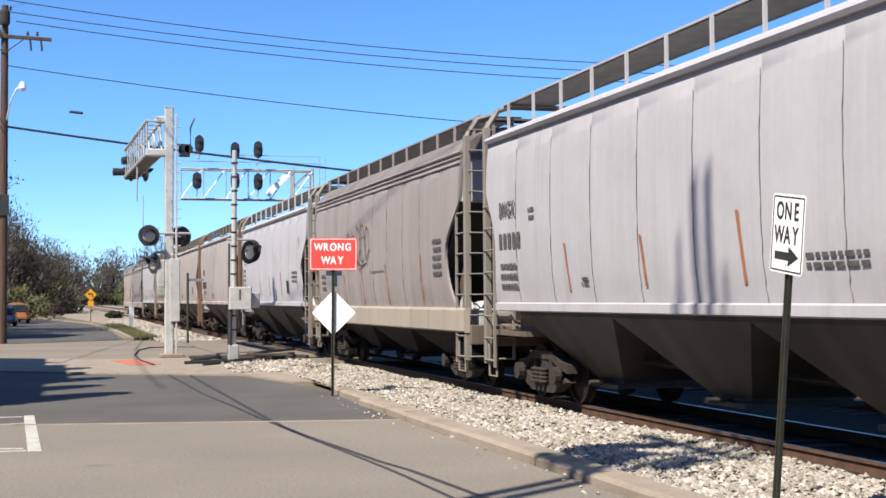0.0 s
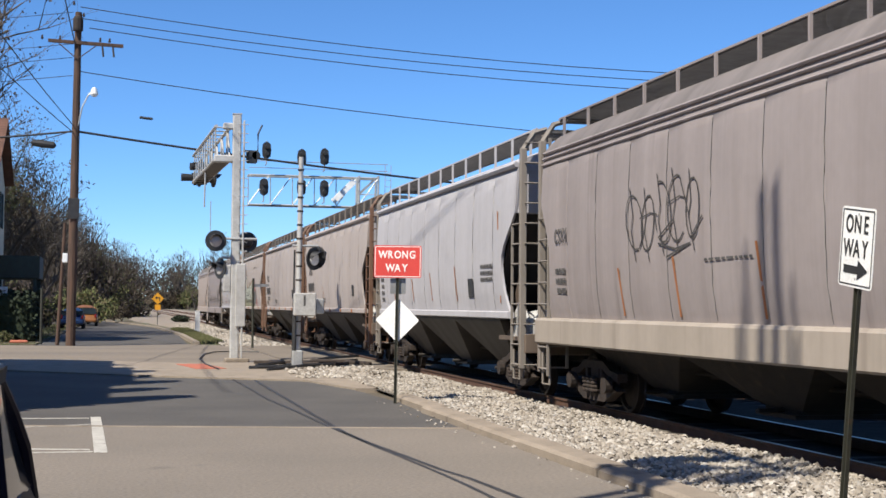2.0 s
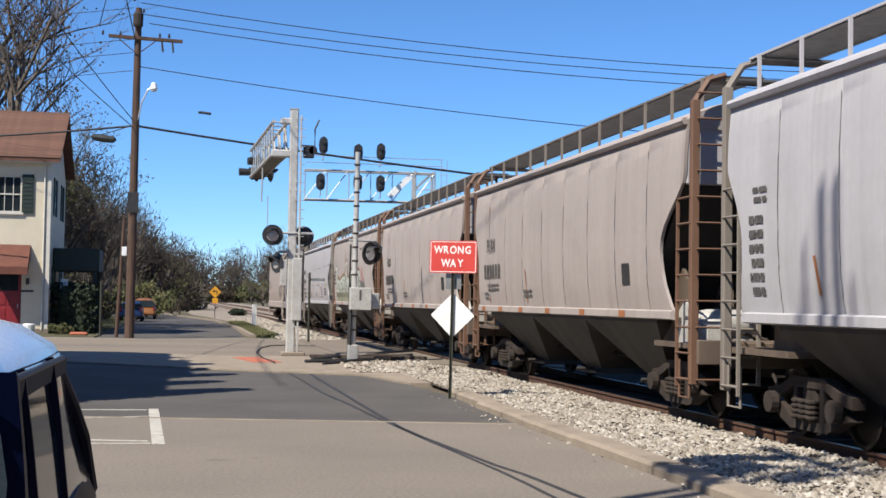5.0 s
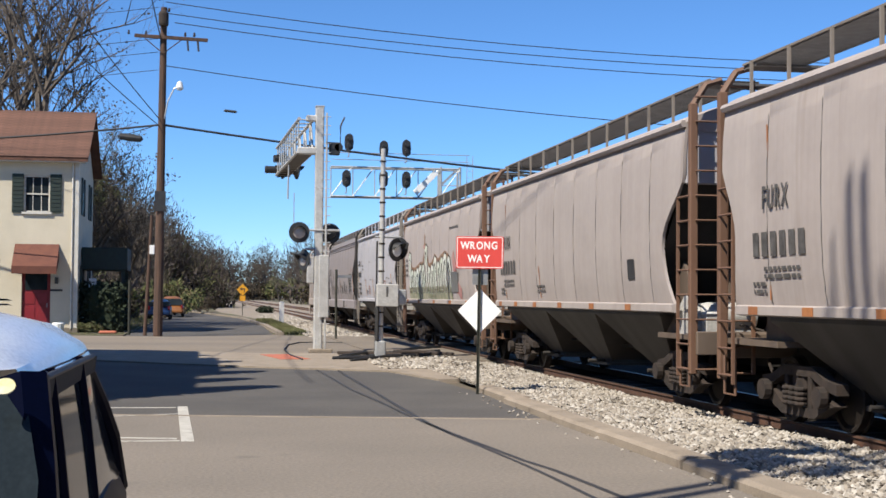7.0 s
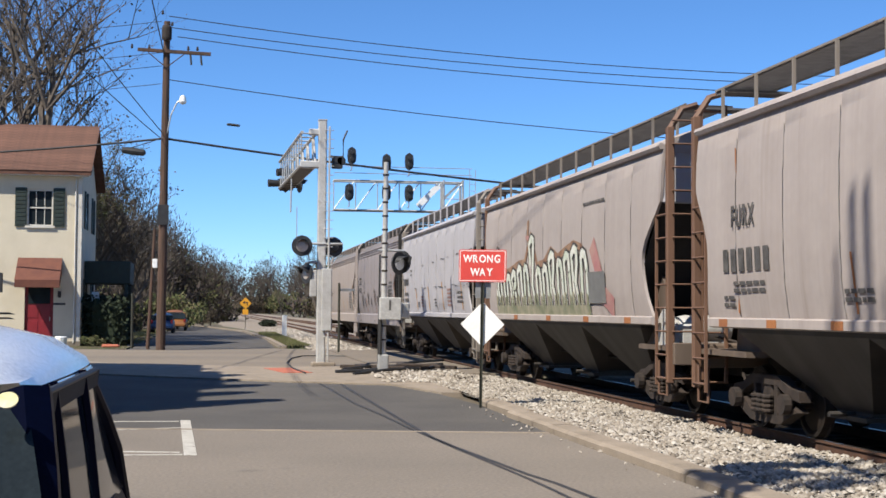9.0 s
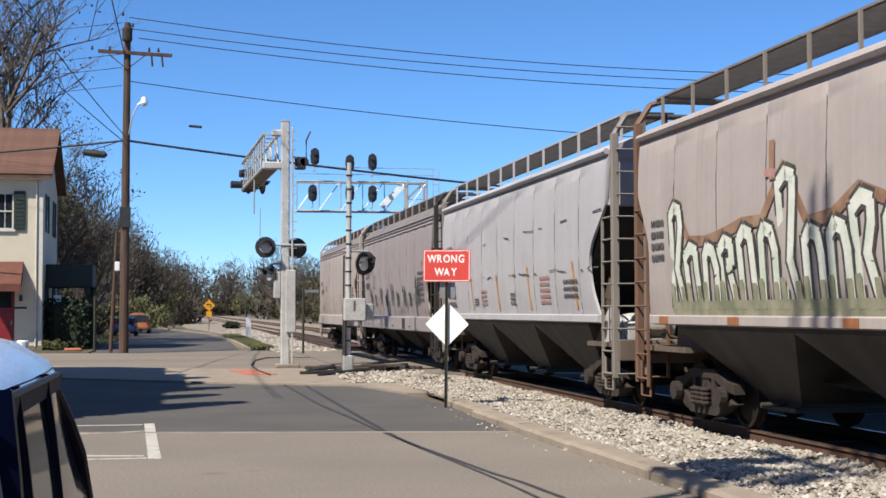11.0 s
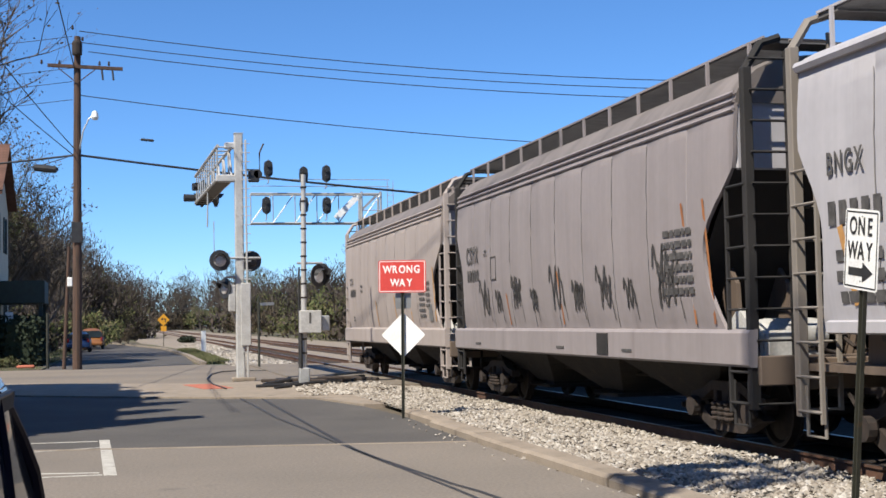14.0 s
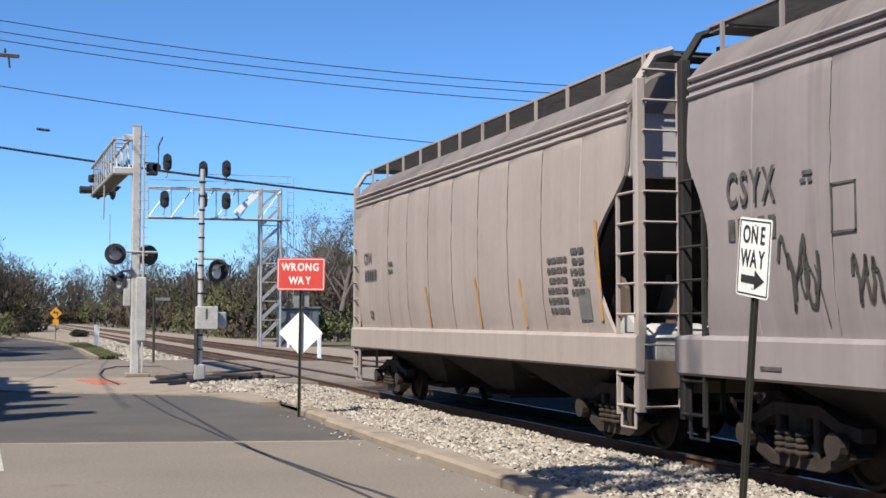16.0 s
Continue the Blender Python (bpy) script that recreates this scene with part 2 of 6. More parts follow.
# ---------------------------------------------------------------- mesh tools
class Shape:
    """Collects plain geometry; materials by face."""

    def __init__(self):
        self.v, self.f, self.mi = [], [], []

    def add(self, verts, faces, mi=0):
        o = len(self.v)
        self.v += [tuple(p) for p in verts]
        self.f += [tuple(i + o for i in q) for q in faces]
        self.mi += [mi] * len(faces)
        return self

    def box(self, x0, x1, y0, y1, z0, z1, mi=0, bev=0.0):
        if bev:
            b = bev
            pts, fs = [], []
            for z, k in ((z0, b), (z0 + b, 0), (z1 - b, 0), (z1, b)):
                c = b if k == 0 else b * 1.6
                pts += [(x0 + k, y0 + c, z), (x0 + c, y0 + k, z), (x1 - c, y0 + k, z), (x1 - k, y0 + c, z), (x1 - k, y1 - c, z), (x1 - c, y1 - k, z), (x0 + c, y1 - k, z), (x0 + k, y1 - c, z)]
            for r in range(3):
                for i in range(8):
                    j = (i + 1) % 8
                    fs.append((r * 8 + i, r * 8 + j, r * 8 + 8 + j, r * 8 + 8 + i))
            fs += [tuple(range(7, -1, -1)), tuple(range(24, 32))]
            return self.add(pts, fs, mi)
        v = [(x0, y0, z0), (x1, y0, z0), (x1, y1, z0), (x0, y1, z0), (x0, y0, z1), (x1, y0, z1), (x1, y1, z1), (x0, y1, z1)]
        return self.add(v, [(3, 2, 1, 0), (4, 5, 6, 7), (0, 1, 5, 4), (1, 2, 6, 5), (2, 3, 7, 6), (3, 0, 4, 7)], mi)

    def tube(self, pts, radii, n=8, mi=0, caps=True):
        """A round tapering bar through the points."""
        pts = [Vector(p) for p in pts]
        if not isinstance(radii, (list, tuple)):
            radii = [radii] * len(pts)
        rings, up = [], None
        for i, p in enumerate(pts):
            d = (pts[min(i + 1, len(pts) - 1)] - pts[max(i - 1, 0)]).normalized()
            if up is None or abs(up.dot(d)) > 0.95:
                up = Vector((0, 0, 1)) if abs(d.z) < 0.9 else Vector((1, 0, 0))
            a = d.cross(up).normalized()
            b = a.cross(d)
            rings.append([p + (a * math.cos(6.28318 * k / n) + b * math.sin(6.28318 * k / n)) * radii[i] for k in range(n)])
        v = [q for r in rings for q in r]
        f = [(i * n + k, i * n + (k + 1) % n, (i + 1) * n + (k + 1) % n, (i + 1) * n + k) for i in range(len(pts) - 1) for k in range(n)]
        if caps:
            f += [tuple(range(n - 1, -1, -1)), tuple((len(pts) - 1) * n + k for k in range(n))]
        return self.add(v, f, mi)

    def lathe(self, profile, n=20, axis="y", at=(0, 0, 0), mi=0):
        """Turned body: profile of (radius, along)."""
        v = []
        for r, s in profile:
            for k in range(n):
                c, d = r * math.cos(6.28318 * k / n), r * math.sin(6.28318 * k / n)
                q = {"x": (s, c, d), "y": (c, s, d), "z": (c, d, s)}[axis]
                v.append((q[0] + at[0], q[1] + at[1], q[2] + at[2]))
        f = [(i * n + k, i * n + (k + 1) % n, (i + 1) * n + (k + 1) % n, (i + 1) * n + k) for i in range(len(profile) - 1) for k in range(n)]
        f += [tuple(range(n - 1, -1, -1)), tuple((len(profile) - 1) * n + k for k in range(n))]
        return self.add(v, f, mi)

    def sheet(self, rows, mi=0, flip=False):
        """A quad grid from rows of points."""
        w = len(rows[0])
        f = [(i * w + j, i * w + j + 1, (i + 1) * w + j + 1, (i + 1) * w + j) for i in range(len(rows) - 1) for j in range(w - 1)]
        return self.add([p for r in rows for p in r], [q[::-1] for q in f] if flip else f, mi)

    def extrude(self, outline, x0, x1, axis="x", mi=0):
        """An outline of (a, b) given thickness along an axis."""
        n = len(outline)
        def pt(s, a, b):
            return {"x": (s, a, b), "y": (a, s, b), "z": (a, b, s)}[axis]
        v = [pt(x0, a, b) for a, b in outline] + [pt(x1, a, b) for a, b in outline]
        f = [(i, (i + 1) % n, n + (i + 1) % n, n + i) for i in range(n)] + [tuple(range(n - 1, -1, -1)), tuple(range(n, 2 * n))]
        return self.add(v, f, mi)

    def mesh(self, name, mats, smooth=False, fix=True):
        me = bpy.data.meshes.new(name)
        me.from_pydata(self.v, [], self.f)
        for m in (mats if isinstance(mats, (list, tuple)) else [mats]):
            me.materials.append(m)
        if max(self.mi, default=0):
            me.polygons.foreach_set("material_index", self.mi)
        if fix and len(self.f) < 4000:
            bm = bmesh.new()
            bm.from_mesh(me)
            bmesh.ops.recalc_face_normals(bm, faces=bm.faces)
            bm.to_mesh(me)
            bm.free()
        if smooth:
            me.polygons.foreach_set("use_smooth", [True] * len(me.polygons))
            me.set_sharp_from_angle(angle=radians(35))
        me.update()
        return me


def part(name, shape, material, parent=None, label="", smooth=False, at=None):
    """Links a shape (or a mesh) as one mesh object, under a thing or a part."""
    me = shape if isinstance(shape, bpy.types.Mesh) else shape.mesh(name, material, smooth)
    ob = new(name, me)
    if parent:
        ob.parent = parent
    if at:
        ob.matrix_basis = at
    if label:
        ob["label"] = label
    return ob


def thing(name, label, category, at=None, group="", kind=""):
    """An Empty at the thing's base."""
    ob = new(name)
    ob.empty_display_size = 0.3
    if at:
        ob.matrix_basis = at
    return tagged(ob, label, category, group, kind)


def solid(name, shape, material, label, category="", kind="", group="", smooth=False, at=None):
    """A thing or piece of the setting that is one mesh."""
    return tagged(part(name, shape, material, smooth=smooth, at=at), label, category, group, kind)


def lettering(words, size, material, parent, at, name="lettering", depth=0.003, narrow=1.0, spaced=1.0, bold=0.022):
    """Words in the built-in font, as a mesh, centred, reading along local x in the xz plane."""
    cu = bpy.data.curves.new(name, "FONT")
    cu.body, cu.size, cu.extrude, cu.align_x, cu.align_y, cu.offset = words, size, depth, "CENTER", "CENTER", size * bold
    cu.space_character = spaced
    tmp = bpy.data.objects.new(name, cu)
    scene.collection.objects.link(tmp)
    me = bpy.data.meshes.new_from_object(tmp.evaluated_get(bpy.context.evaluated_depsgraph_get()))
    bpy.data.objects.remove(tmp)
    me.materials.clear()
    me.materials.append(material)
    me.transform(pose(0, 0, 0, 90, 0, 0) @ Matrix.Diagonal((narrow, 1, 1, 1)))
    return part(name, me, material, parent, at=at)


def sign_word(word, size, material, plate_ob, z, pitch, narrow, bold):
    """A word on a sign, letter by letter."""
    for i, c in enumerate(word):
        lettering(c, size, material, plate_ob, pose((i - (len(word) - 1) / 2) * pitch, -0.006, z), "letter", 0.003, narrow, 1.0, bold)


# ---------------------------------------------------------------- ground, street, railway
TRACK_X, RAIL_Z, GAUGE = 8.84, 0.12, 1.435


def strip(name, outline, z0, z1, material, label, category="", kind="structure"):
    return solid(name, Shape().extrude(outline, z0, z1, "z"), material, label, category, kind)


def rect(x0, x1, y0, y1):
    return [(x0, y0), (x1, y0), (x1, y1), (x0, y1)]


strip("ground", rect(-1500, 1500, -600, 2600), -0.6, -0.06, M["earth"], "bare earth and thin spring grass")
# the street: old pale asphalt near, a dark patch of newer asphalt, the cross street, its continuation
strip("road", [(-14, -30), (5.0, -30), (5.0, 19.9), (-14, 23.9)], -0.3, 0.0, M["asphalt_old"], "worn pale asphalt street with cracks and tar lines")
strip("road_patch", [(-14, 23.92), (5.0, 19.92), (5.05, 22.0), (5.15, 25.5), (4.95, 29.3), (4.3, 32.7), (1.5, 34.5), (-14, 47.6)], -0.3, -0.004, M["asphalt_dark"], "darker resurfaced asphalt patch of the street")
strip("pavement", [(-14, 47.62), (1.5, 34.52), (4.3, 32.72), (4.97, 29.3), (5.6, 29.3), (7.0, 38.0), (4.4, 43.0), (1.6, 42.8), (-14, 53.4)], -0.3, 0.035, M["concrete"], "sandy concrete apron and gutter at the corner")
strip("cross_road", [(-60, 69), (-14, 53.42), (1.6, 42.82), (4.4, 43.02), (7.2, 38.0), (60, 19.5), (60, 33.5), (5.3, 60.8), (3.0, 64), (-1.5, 61), (-60, 85)], -0.3, -0.008, M["asphalt_cross"], "tan worn asphalt cross street over the railway crossing")
strip("far_road", [(-3.6, 61.5), (-1.5, 61.02), (3.0, 64.02), (3.3, 82), (2.5, 110), (-2.0, 150), (-14, 230), (-20, 230), (-8, 150), (-3.2, 120)], -0.3, -0.012, M["asphalt_dark"], "dark asphalt street that runs on beyond the crossing")
strip("curb_far", [(3.32, 64.5), (3.55, 64.5), (3.6, 82), (2.8, 110), (-1.7, 150), (-2.0, 150), (2.5, 110), (3.3, 82)], -0.3, 0.1, M["concrete"], "low concrete curb along the grass")
strip("joint_strip", [(-14, 23.8), (5.0, 19.8), (5.0, 19.98), (-14, 23.98)], 0.0, 0.006, M["concrete"], "pale worn joint between the two asphalt surfaces")
# painted bay
for q in ([(-0.30, 17.3), (-0.14, 17.3), (-0.30, 22.7), (-0.46, 22.7)], [(-3.4, 22.62), (-0.48, 22.44), (-0.48, 22.56), (-3.4, 22.74)], [(-3.4, 17.36), (-0.32, 17.36), (-0.32, 17.46), (-3.4, 17.46)],
          [(-3.2, 18.3), (-0.36, 17.62), (-0.36, 17.72), (-3.2, 18.4)], [(-3.2, 20.3), (-0.42, 21.3), (-0.42, 21.38), (-3.2, 20.38)]):
    strip("bay_line", q, 0.0, 0.004, M["paint_white"], "worn white painted parking bay line")
solid("detectable_pad", Shape().box(-0.42, 0.42, -1.7, 1.5, 0, 0.012), M["pad"], "red tactile paving pad at the street corner", "paving pad", "structure", at=pose(2.22, 40.2, 0.035, 0, 0, 8))


def tar_line(pts, r):
    s = Shape()
    for (x0, y0), (x1, y1) in zip(pts, pts[1:]):
        d = Vector((x1 - x0, y1 - y0)).normalized() * r
        s.add([(x0 - d.y, y0 + d.x, 0.004), (x0 + d.y, y0 - d.x, 0.004), (x1 + d.y, y1 - d.x, 0.004), (x1 - d.y, y1 + d.x, 0.004)], [(0, 1, 2, 3)])
    solid("tar_seam", s, M["tar"], "black tar seam sealed across the street", "", "structure")


tar_line([(3.25, 38.0), (3.22, 36.4), (3.15, 31.3), (3.15, 26.4), (3.14, 22.8), (3.15, 19.35), (3.23, 18.0), (3.39, 16.2), (3.5, 14.9), (3.62, 14.1), (3.68, 13.3), (3.8, 11.5)], 0.034)
tar_line([(2.62, 38.0), (2.64, 35.5), (2.73, 30.8), (2.78, 26.5), (2.95, 23.5), (3.07, 20.4), (3.2, 17.9), (3.33, 16.0), (3.42, 14.5), (3.46, 13.5), (3.5, 11.5)], 0.026)

# curb between street and ballast, cast in lengths
curb = thing("curb", "weathered sandy concrete curb beside the ballast", "curb", kind="structure")
rng = random.Random(3)
y = 5.0
while y < 24.5:
    n = 3.0
    s = Shape()
    dx = 0.12 if y > 20 else 0.0
    s.extrude([(5.02 + dx, -0.2), (5.02 + dx, 0.09), (5.08 + dx, 0.125), (5.36 + dx, 0.13), (5.42 + dx, 0.1), (5.42 + dx, -0.2)], y + 0.012, y + n - 0.012, "y")
    part("curb_stone", s, M["concrete"], curb, at=pose(rng.uniform(-0.015, 0.015), 0, rng.uniform(-0.02, 0.0), 0, 0, 0))
    y += n

# ballast bed and tracks
bed = Shape()
bed.sheet([[(x, yy, z) for x, z in ((5.4, 0.02), (6.2, 0.0), (7.4, -0.02), (8.2, -0.07), (15.5, -0.07), (17.5, -0.3))] for yy in (-40, 0, 20, 36.5)])
solid("ballast_bed", bed, M["ballast_bed"], "pale crushed limestone ballast bed", "ballast", "structure")
bed = Shape()
bed.sheet([[(x, yy, z) for x, z in ((x0, -0.1), ((x0 + 7) / 2, 0.0), (7.0, -0.03), (7.4, -0.05), (15.0, -0.05), (19.5, -0.05))] for yy, x0 in ((60.9, 4.6), (80, 4.0), (100, 3.65), (125, 2.2), (150, 0.0), (300, -5), (420, 4), (520, 4))])
solid("ballast_bed", bed, M["gravel_pale"], "pale crushed limestone ballast bed", "ballast", "structure")
strip("crossing_deck", [(7.2, 38.1), (17, 34.6), (17, 54.9), (5.4, 60.7), (5.2, 60.5), (5.2, 43)], -0.2, 0.045, M["asphalt_cross"], "asphalt deck of the level crossing between the rails")
# dark sheet reaches past the rails to cover the ground the train shades
solid("foul_shade_bed", Shape().sheet([[(x, yy, z) for x, z in ((7.75, -0.045), (8.0, -0.03), (9.7, -0.03), (15.4, -0.05))] for yy in (-40, 36.4)]), M["ballast_foul_shade"], "fouled ballast under the train, darkened further for its shade", "ballast", "structure")


def track(cx, near):
    t = thing("railway_track", "rusty steel railway track on wooden ties", "railway track", pose(cx, 0, 0), kind="structure")
    for side in (-1, 1):
        o = side * (GAUGE / 2 + 0.036)
        prof = [(-0.07, -0.06), (0.07, -0.06), (0.07, -0.045), (0.012, -0.03), (0.012, 0.075), (0.036, 0.085), (0.036, 0.118), (-0.036, 0.118), (-0.036, 0.085), (-0.012, 0.075), (-0.012, -0.03), (-0.07, -0.045)]
        part("rail", Shape().extrude([(a + o, b) for a, b in prof], -40, 520, "y"), M["rail"], t)
        part("rail_head", Shape().box(o - 0.03, o + 0.03, -40, 520, 0.1175, 0.1205), M["rail_top"], t, "worn bright running surface")
    tie = Shape().box(-1.3, 1.3, -0.115, 0.115, -0.22, -0.03, bev=0.012).mesh("tie", M["tie"])
    r = random.Random(int(cx * 10))
    k = 0
    yy = -12.0
    while yy < 120:
        if not 36.6 < yy < 60.5:
            part("tie", tie, None, t, at=pose(r.uniform(-0.05, 0.05), yy, r.uniform(-0.01, 0.012), 0, 0, r.uniform(-1.5, 1.5)))
            k += 1
        yy += 0.55
    return t


# ---------------------------------------------------------------- hopper cars
CAR_PITCH, SPEED, END_AT_16 = 16.05, 7.6, 30.7
CARS, WHEELS = [], []
LAG = [(0.0, -0.45), (1.0, -0.68), (2.0, -0.72), (3.0, -0.35), (4.0, 0.03), (4.6, 0.12), (5.8, 0.3), (7.0, 0.5), (8.0, 0.8), (9.0, 0.84), (10.0, 0.88), (11.5, 0.95), (13.0, 0.95), (14.0, 0.78), (15.0, 0.68), (16.0, 0.12)]


def run(t):
    """How far the train has still to come at a time: an even run with a small measured lag."""
    return END_AT_16 + SPEED * (16 - t) + float(np.interp(t, [a for a, b in LAG], [b for a, b in LAG]))

PROFILE = [(1.5, 1.49), (1.7, 1.53), (2.0, 1.57), (2.4, 1.595), (2.9, 1.605), (3.5, 1.6), (3.95, 1.585), (4.25, 1.56), (4.42, 1.53)]
ROOF_ROUND = [(4.44, 1.55), (4.5, 1.52), (4.62, 1.42), (4.75, 1.27), (4.84, 1.08), (4.9, 0.8), (4.94, 0.4), (4.95, 0.0)]
ROOF = [(4.46, 1.55), (4.52, 1.5), (4.58, 1.38), (4.66, 1.15), (4.73, 0.9), (4.78, 0.5), (4.79, 0.0)]


def car_paint(name, a, b, dirt):
    """Sun-bleached paint with soft vertical rain streaks, broad grime and a slow dented swell."""
    m = mat(name, a, b, 0.62, 0.0, 0.9, 0.0, 7, (1, 2.6, 0.12), dirt, 1.1, 0.62, 0.35, grain_by=0.03)
    nt = m.node_tree
    n, l = nt.nodes, nt.links
    tc, nz, bp = n.new("ShaderNodeTexCoord"), n.new("ShaderNodeTexNoise"), n.new("ShaderNodeBump")
    nz.inputs["Scale"].default_value, nz.inputs["Detail"].default_value = 0.8, 1
    bp.inputs["Strength"].default_value, bp.inputs["Distance"].default_value = 0.45, 0.12
    l.new(tc.outputs["Object"], nz.inputs["Vector"])
    l.new(nz.outputs["Fac"], bp.inputs["Height"])
    l.new(bp.outputs[0], n["Principled BSDF"].inputs["Normal"])
    # thin pale and dark runs of rain
    mp, st, rg, mx = n.new("ShaderNodeMapping"), n.new("ShaderNodeTexNoise"), n.new("ShaderNodeMapRange"), n.new("ShaderNodeMix")
    mp.inputs["Scale"].default_value = (1, 14, 0.5)
    st.inputs["Scale"].default_value, st.inputs["Detail"].default_value = 1.0, 4
    l.new(tc.outputs["Object"], mp.inputs[0])
    l.new(mp.outputs[0], st.inputs["Vector"])
    rg.inputs[1].default_value, rg.inputs[2].default_value, rg.inputs[3].default_value, rg.inputs[4].default_value = 0.3, 0.72, 0.965, 1.035
    l.new(st.outputs["Fac"], rg.inputs[0])
    mx.data_type, mx.blend_type = "RGBA", "MULTIPLY"
    mx.inputs[0].default_value = 1.0
    old = n["Principled BSDF"].inputs["Base Color"].links[0].from_socket
    l.new(old, mx.inputs[6])
    l.new(rg.outputs[0], mx.inputs[7])
    l.new(mx.outputs[2], n["Principled BSDF"].inputs["Base Color"])
    return m


def end_at(z, style, s=-1):
    """Half-length of the side sheet at a height: full at the top, nipped in where the end slopes."""
    deep = 1.0 if s < 0 else 0.5
    if z >= 3.55:
        return 7.2
    if z >= 2.55:
        return 7.2 - 0.98 * deep * math.sin((3.55 - z) * math.pi / 2) ** 1.3
    return 7.2 - 0.98 * deep + 0.42 * deep * (1 - math.cos((2.55 - z) / 1.05 * math.pi / 2))


def along(s, z, style):
    """Where a column of the side lies: true in the middle, drawn in near the ends."""
    f = abs(s)
    y = f * 7.2 if f < 0.8 else 5.76 + (f - 0.8) / 0.2 * (end_at(z, style, s) - 5.76)
    return math.copysign(y, s)


def hopper_meshes(style, panels):
    """Meshes of one pattern of covered hopper, shared by the cars of that pattern."""
    out = {}
    cols = []
    for i in range(panels + 1):
        c = -1 + 2 * i / panels
        if 0 < i < panels:
            cols += [(c - 0.002, 0), (c, 0.016), (c + 0.002, 0)]
            if i < panels:
                cols.append((c + 1.0 / panels, -0.009))
        else:
            cols.append((c, 0))
            if i == 0:
                cols.append((c + 1.0 / panels, -0.009))
    cols.sort()
    zs = []
    for (z0, w0), (z1, w1) in zip(PROFILE, PROFILE[1:]):
        zs += [(z0 + (z1 - z0) * k / 3, w0 + (w1 - w0) * k / 3) for k in range(3)]
    zs.append(PROFILE[-1])
    side = Shape()
    rows = [[(-(w - d * (0.2 if z > 4.2 else 1)), along(s, z, style), z) for s, d in cols] for z, w in zs]
    side.sheet(rows, flip=True)
    back = [[(-(w - 0.05), s * end_at(z, style, s), z) for s in (-1, 1)] for z, w in zs]
    side.sheet(back)
    for e in (0, -1):
        side.sheet([[rows[i][e], back[i][e]] for i in range(len(rows))])
    sm = Shape()
    rng = random.Random(panels)
    wob = [(z, w, rng.uniform(-0.012, 0.012)) for z, w in zs if 1.56 < z < 4.2]
    sm.sheet([[(-w - 0.007, o - 0.008, z), (-w - 0.007, o + 0.008, z)] for z, w, o in wob], flip=True)
    out["seam"] = sm.mesh("panel_seam", M["grime_seam"])
    out["seams"] = [7.2 * (-1 + 2 * i / panels) for i in range(1, panels)]
    out["side"] = side.mesh("side_sheet", M["galv"], True)
    rf = Shape()
    arch = ROOF_ROUND if style == "sill" else ROOF
    prof = [(-w, z) for z, w in arch] + [(w, z) for z, w in arch[::-1][1:]]
    ys = [-7.25, -7.15] + [-6 + 1.0 * k for k in range(13)] + [7.15, 7.25]
    rf.sheet([[(x, yy, z - (0.03 if abs(yy) > 7.2 else 0)) for x, z in prof] for yy in ys], flip=True)
    # moulded eave with two grooves
    out["eave"] = []
    for sx in (-1, 1):
        for zz, xx, rr in ((4.43, 1.55, 0.03), (4.33, 1.563, 0.026), (4.22, 1.575, 0.026)) if style == "sill" else ((4.42, 1.57, 0.06),):
            out["eave"].append(Shape().tube([(sx * xx, -7.2, zz), (sx * xx, 7.2, zz)], rr, 6).mesh("eave_rib", M["galv"], True))
    for e in (-1, 1):
        rf.add([(x, e * 7.25, z - 0.03) for x, z in prof] + [(prof[0][0], e * 7.22, 4.3), (prof[-1][0], e * 7.22, 4.3)], [tuple(range(len(prof))) + (len(prof) + 1, len(prof))])
    out["roof"] = rf.mesh("roof", M["galv"], True)
    for e, key in ((-1, "end_a"), (1, "end_b")):
        s = Shape()
        slope = [(3.5, 7.16, 1.56), (2.9, 6.6, 1.57), (2.2, 5.95, 1.55), (1.4, 5.2, 1.46)]
        s.sheet([[(x * w, e * yy, z) for x in (-1, -0.5, 0, 0.5, 1)] for z, yy, w in slope], flip=e < 0)
        out[key] = s.mesh("end_slope_sheet", M["slope_dark"])
        s = Shape()
        s.box(-1.54, 1.54, min(e * 7.1, e * 7.19), max(e * 7.1, e * 7.19), 3.48, 4.44, bev=0.02)
        out[key + "_head"] = s.mesh("end_head", M["galv"])
        s = Shape()
        s.box(-1.45, 1.45, min(e * 5.6, e * 7.5), max(e * 5.6, e * 7.5), 1.06, 1.14)
        s.box(-1.5, 1.5, min(e * 7.5, e * 7.58), max(e * 7.5, e * 7.58), 0.84, 1.2, bev=0.015)
        for x in (-1.2, -0.5, 0.5, 1.2):
            s.extrude([(e * 5.4, 1.14), (e * 6.5, 1.14), (e * 6.4, 2.1), (e * 6.2, 2.3)], x - 0.03, x + 0.03, "x")
        out[key + "_platform"] = s.mesh("end_platform", M["galv"])
    s = Shape()
    if style == "sill":
        s.extrude([(-1.48, 1.52), (-1.58, 1.51), (-1.61, 1.47), (-1.61, 1.09), (-1.58, 1.06), (-1.5, 1.06), (-1.48, 1.46)], -7.5, 7.5, "y")
    else:
        s.extrude([(-1.46, 1.6), (-1.55, 1.62), (-1.6, 1.6), (-1.6, 1.49), (-1.52, 1.47), (-1.46, 1.5)], -6.7, 6.7, "y")
    out["sill"] = s.mesh("side_sill", M["galv"])
    # discharge bays
    s = Shape()
    xt, xb = (1.48, 0.7) if style == "bay" else (1.2, 0.6)
    ztop, zbot = (1.46, 0.36) if style == "bay" else (1.1, 0.36)
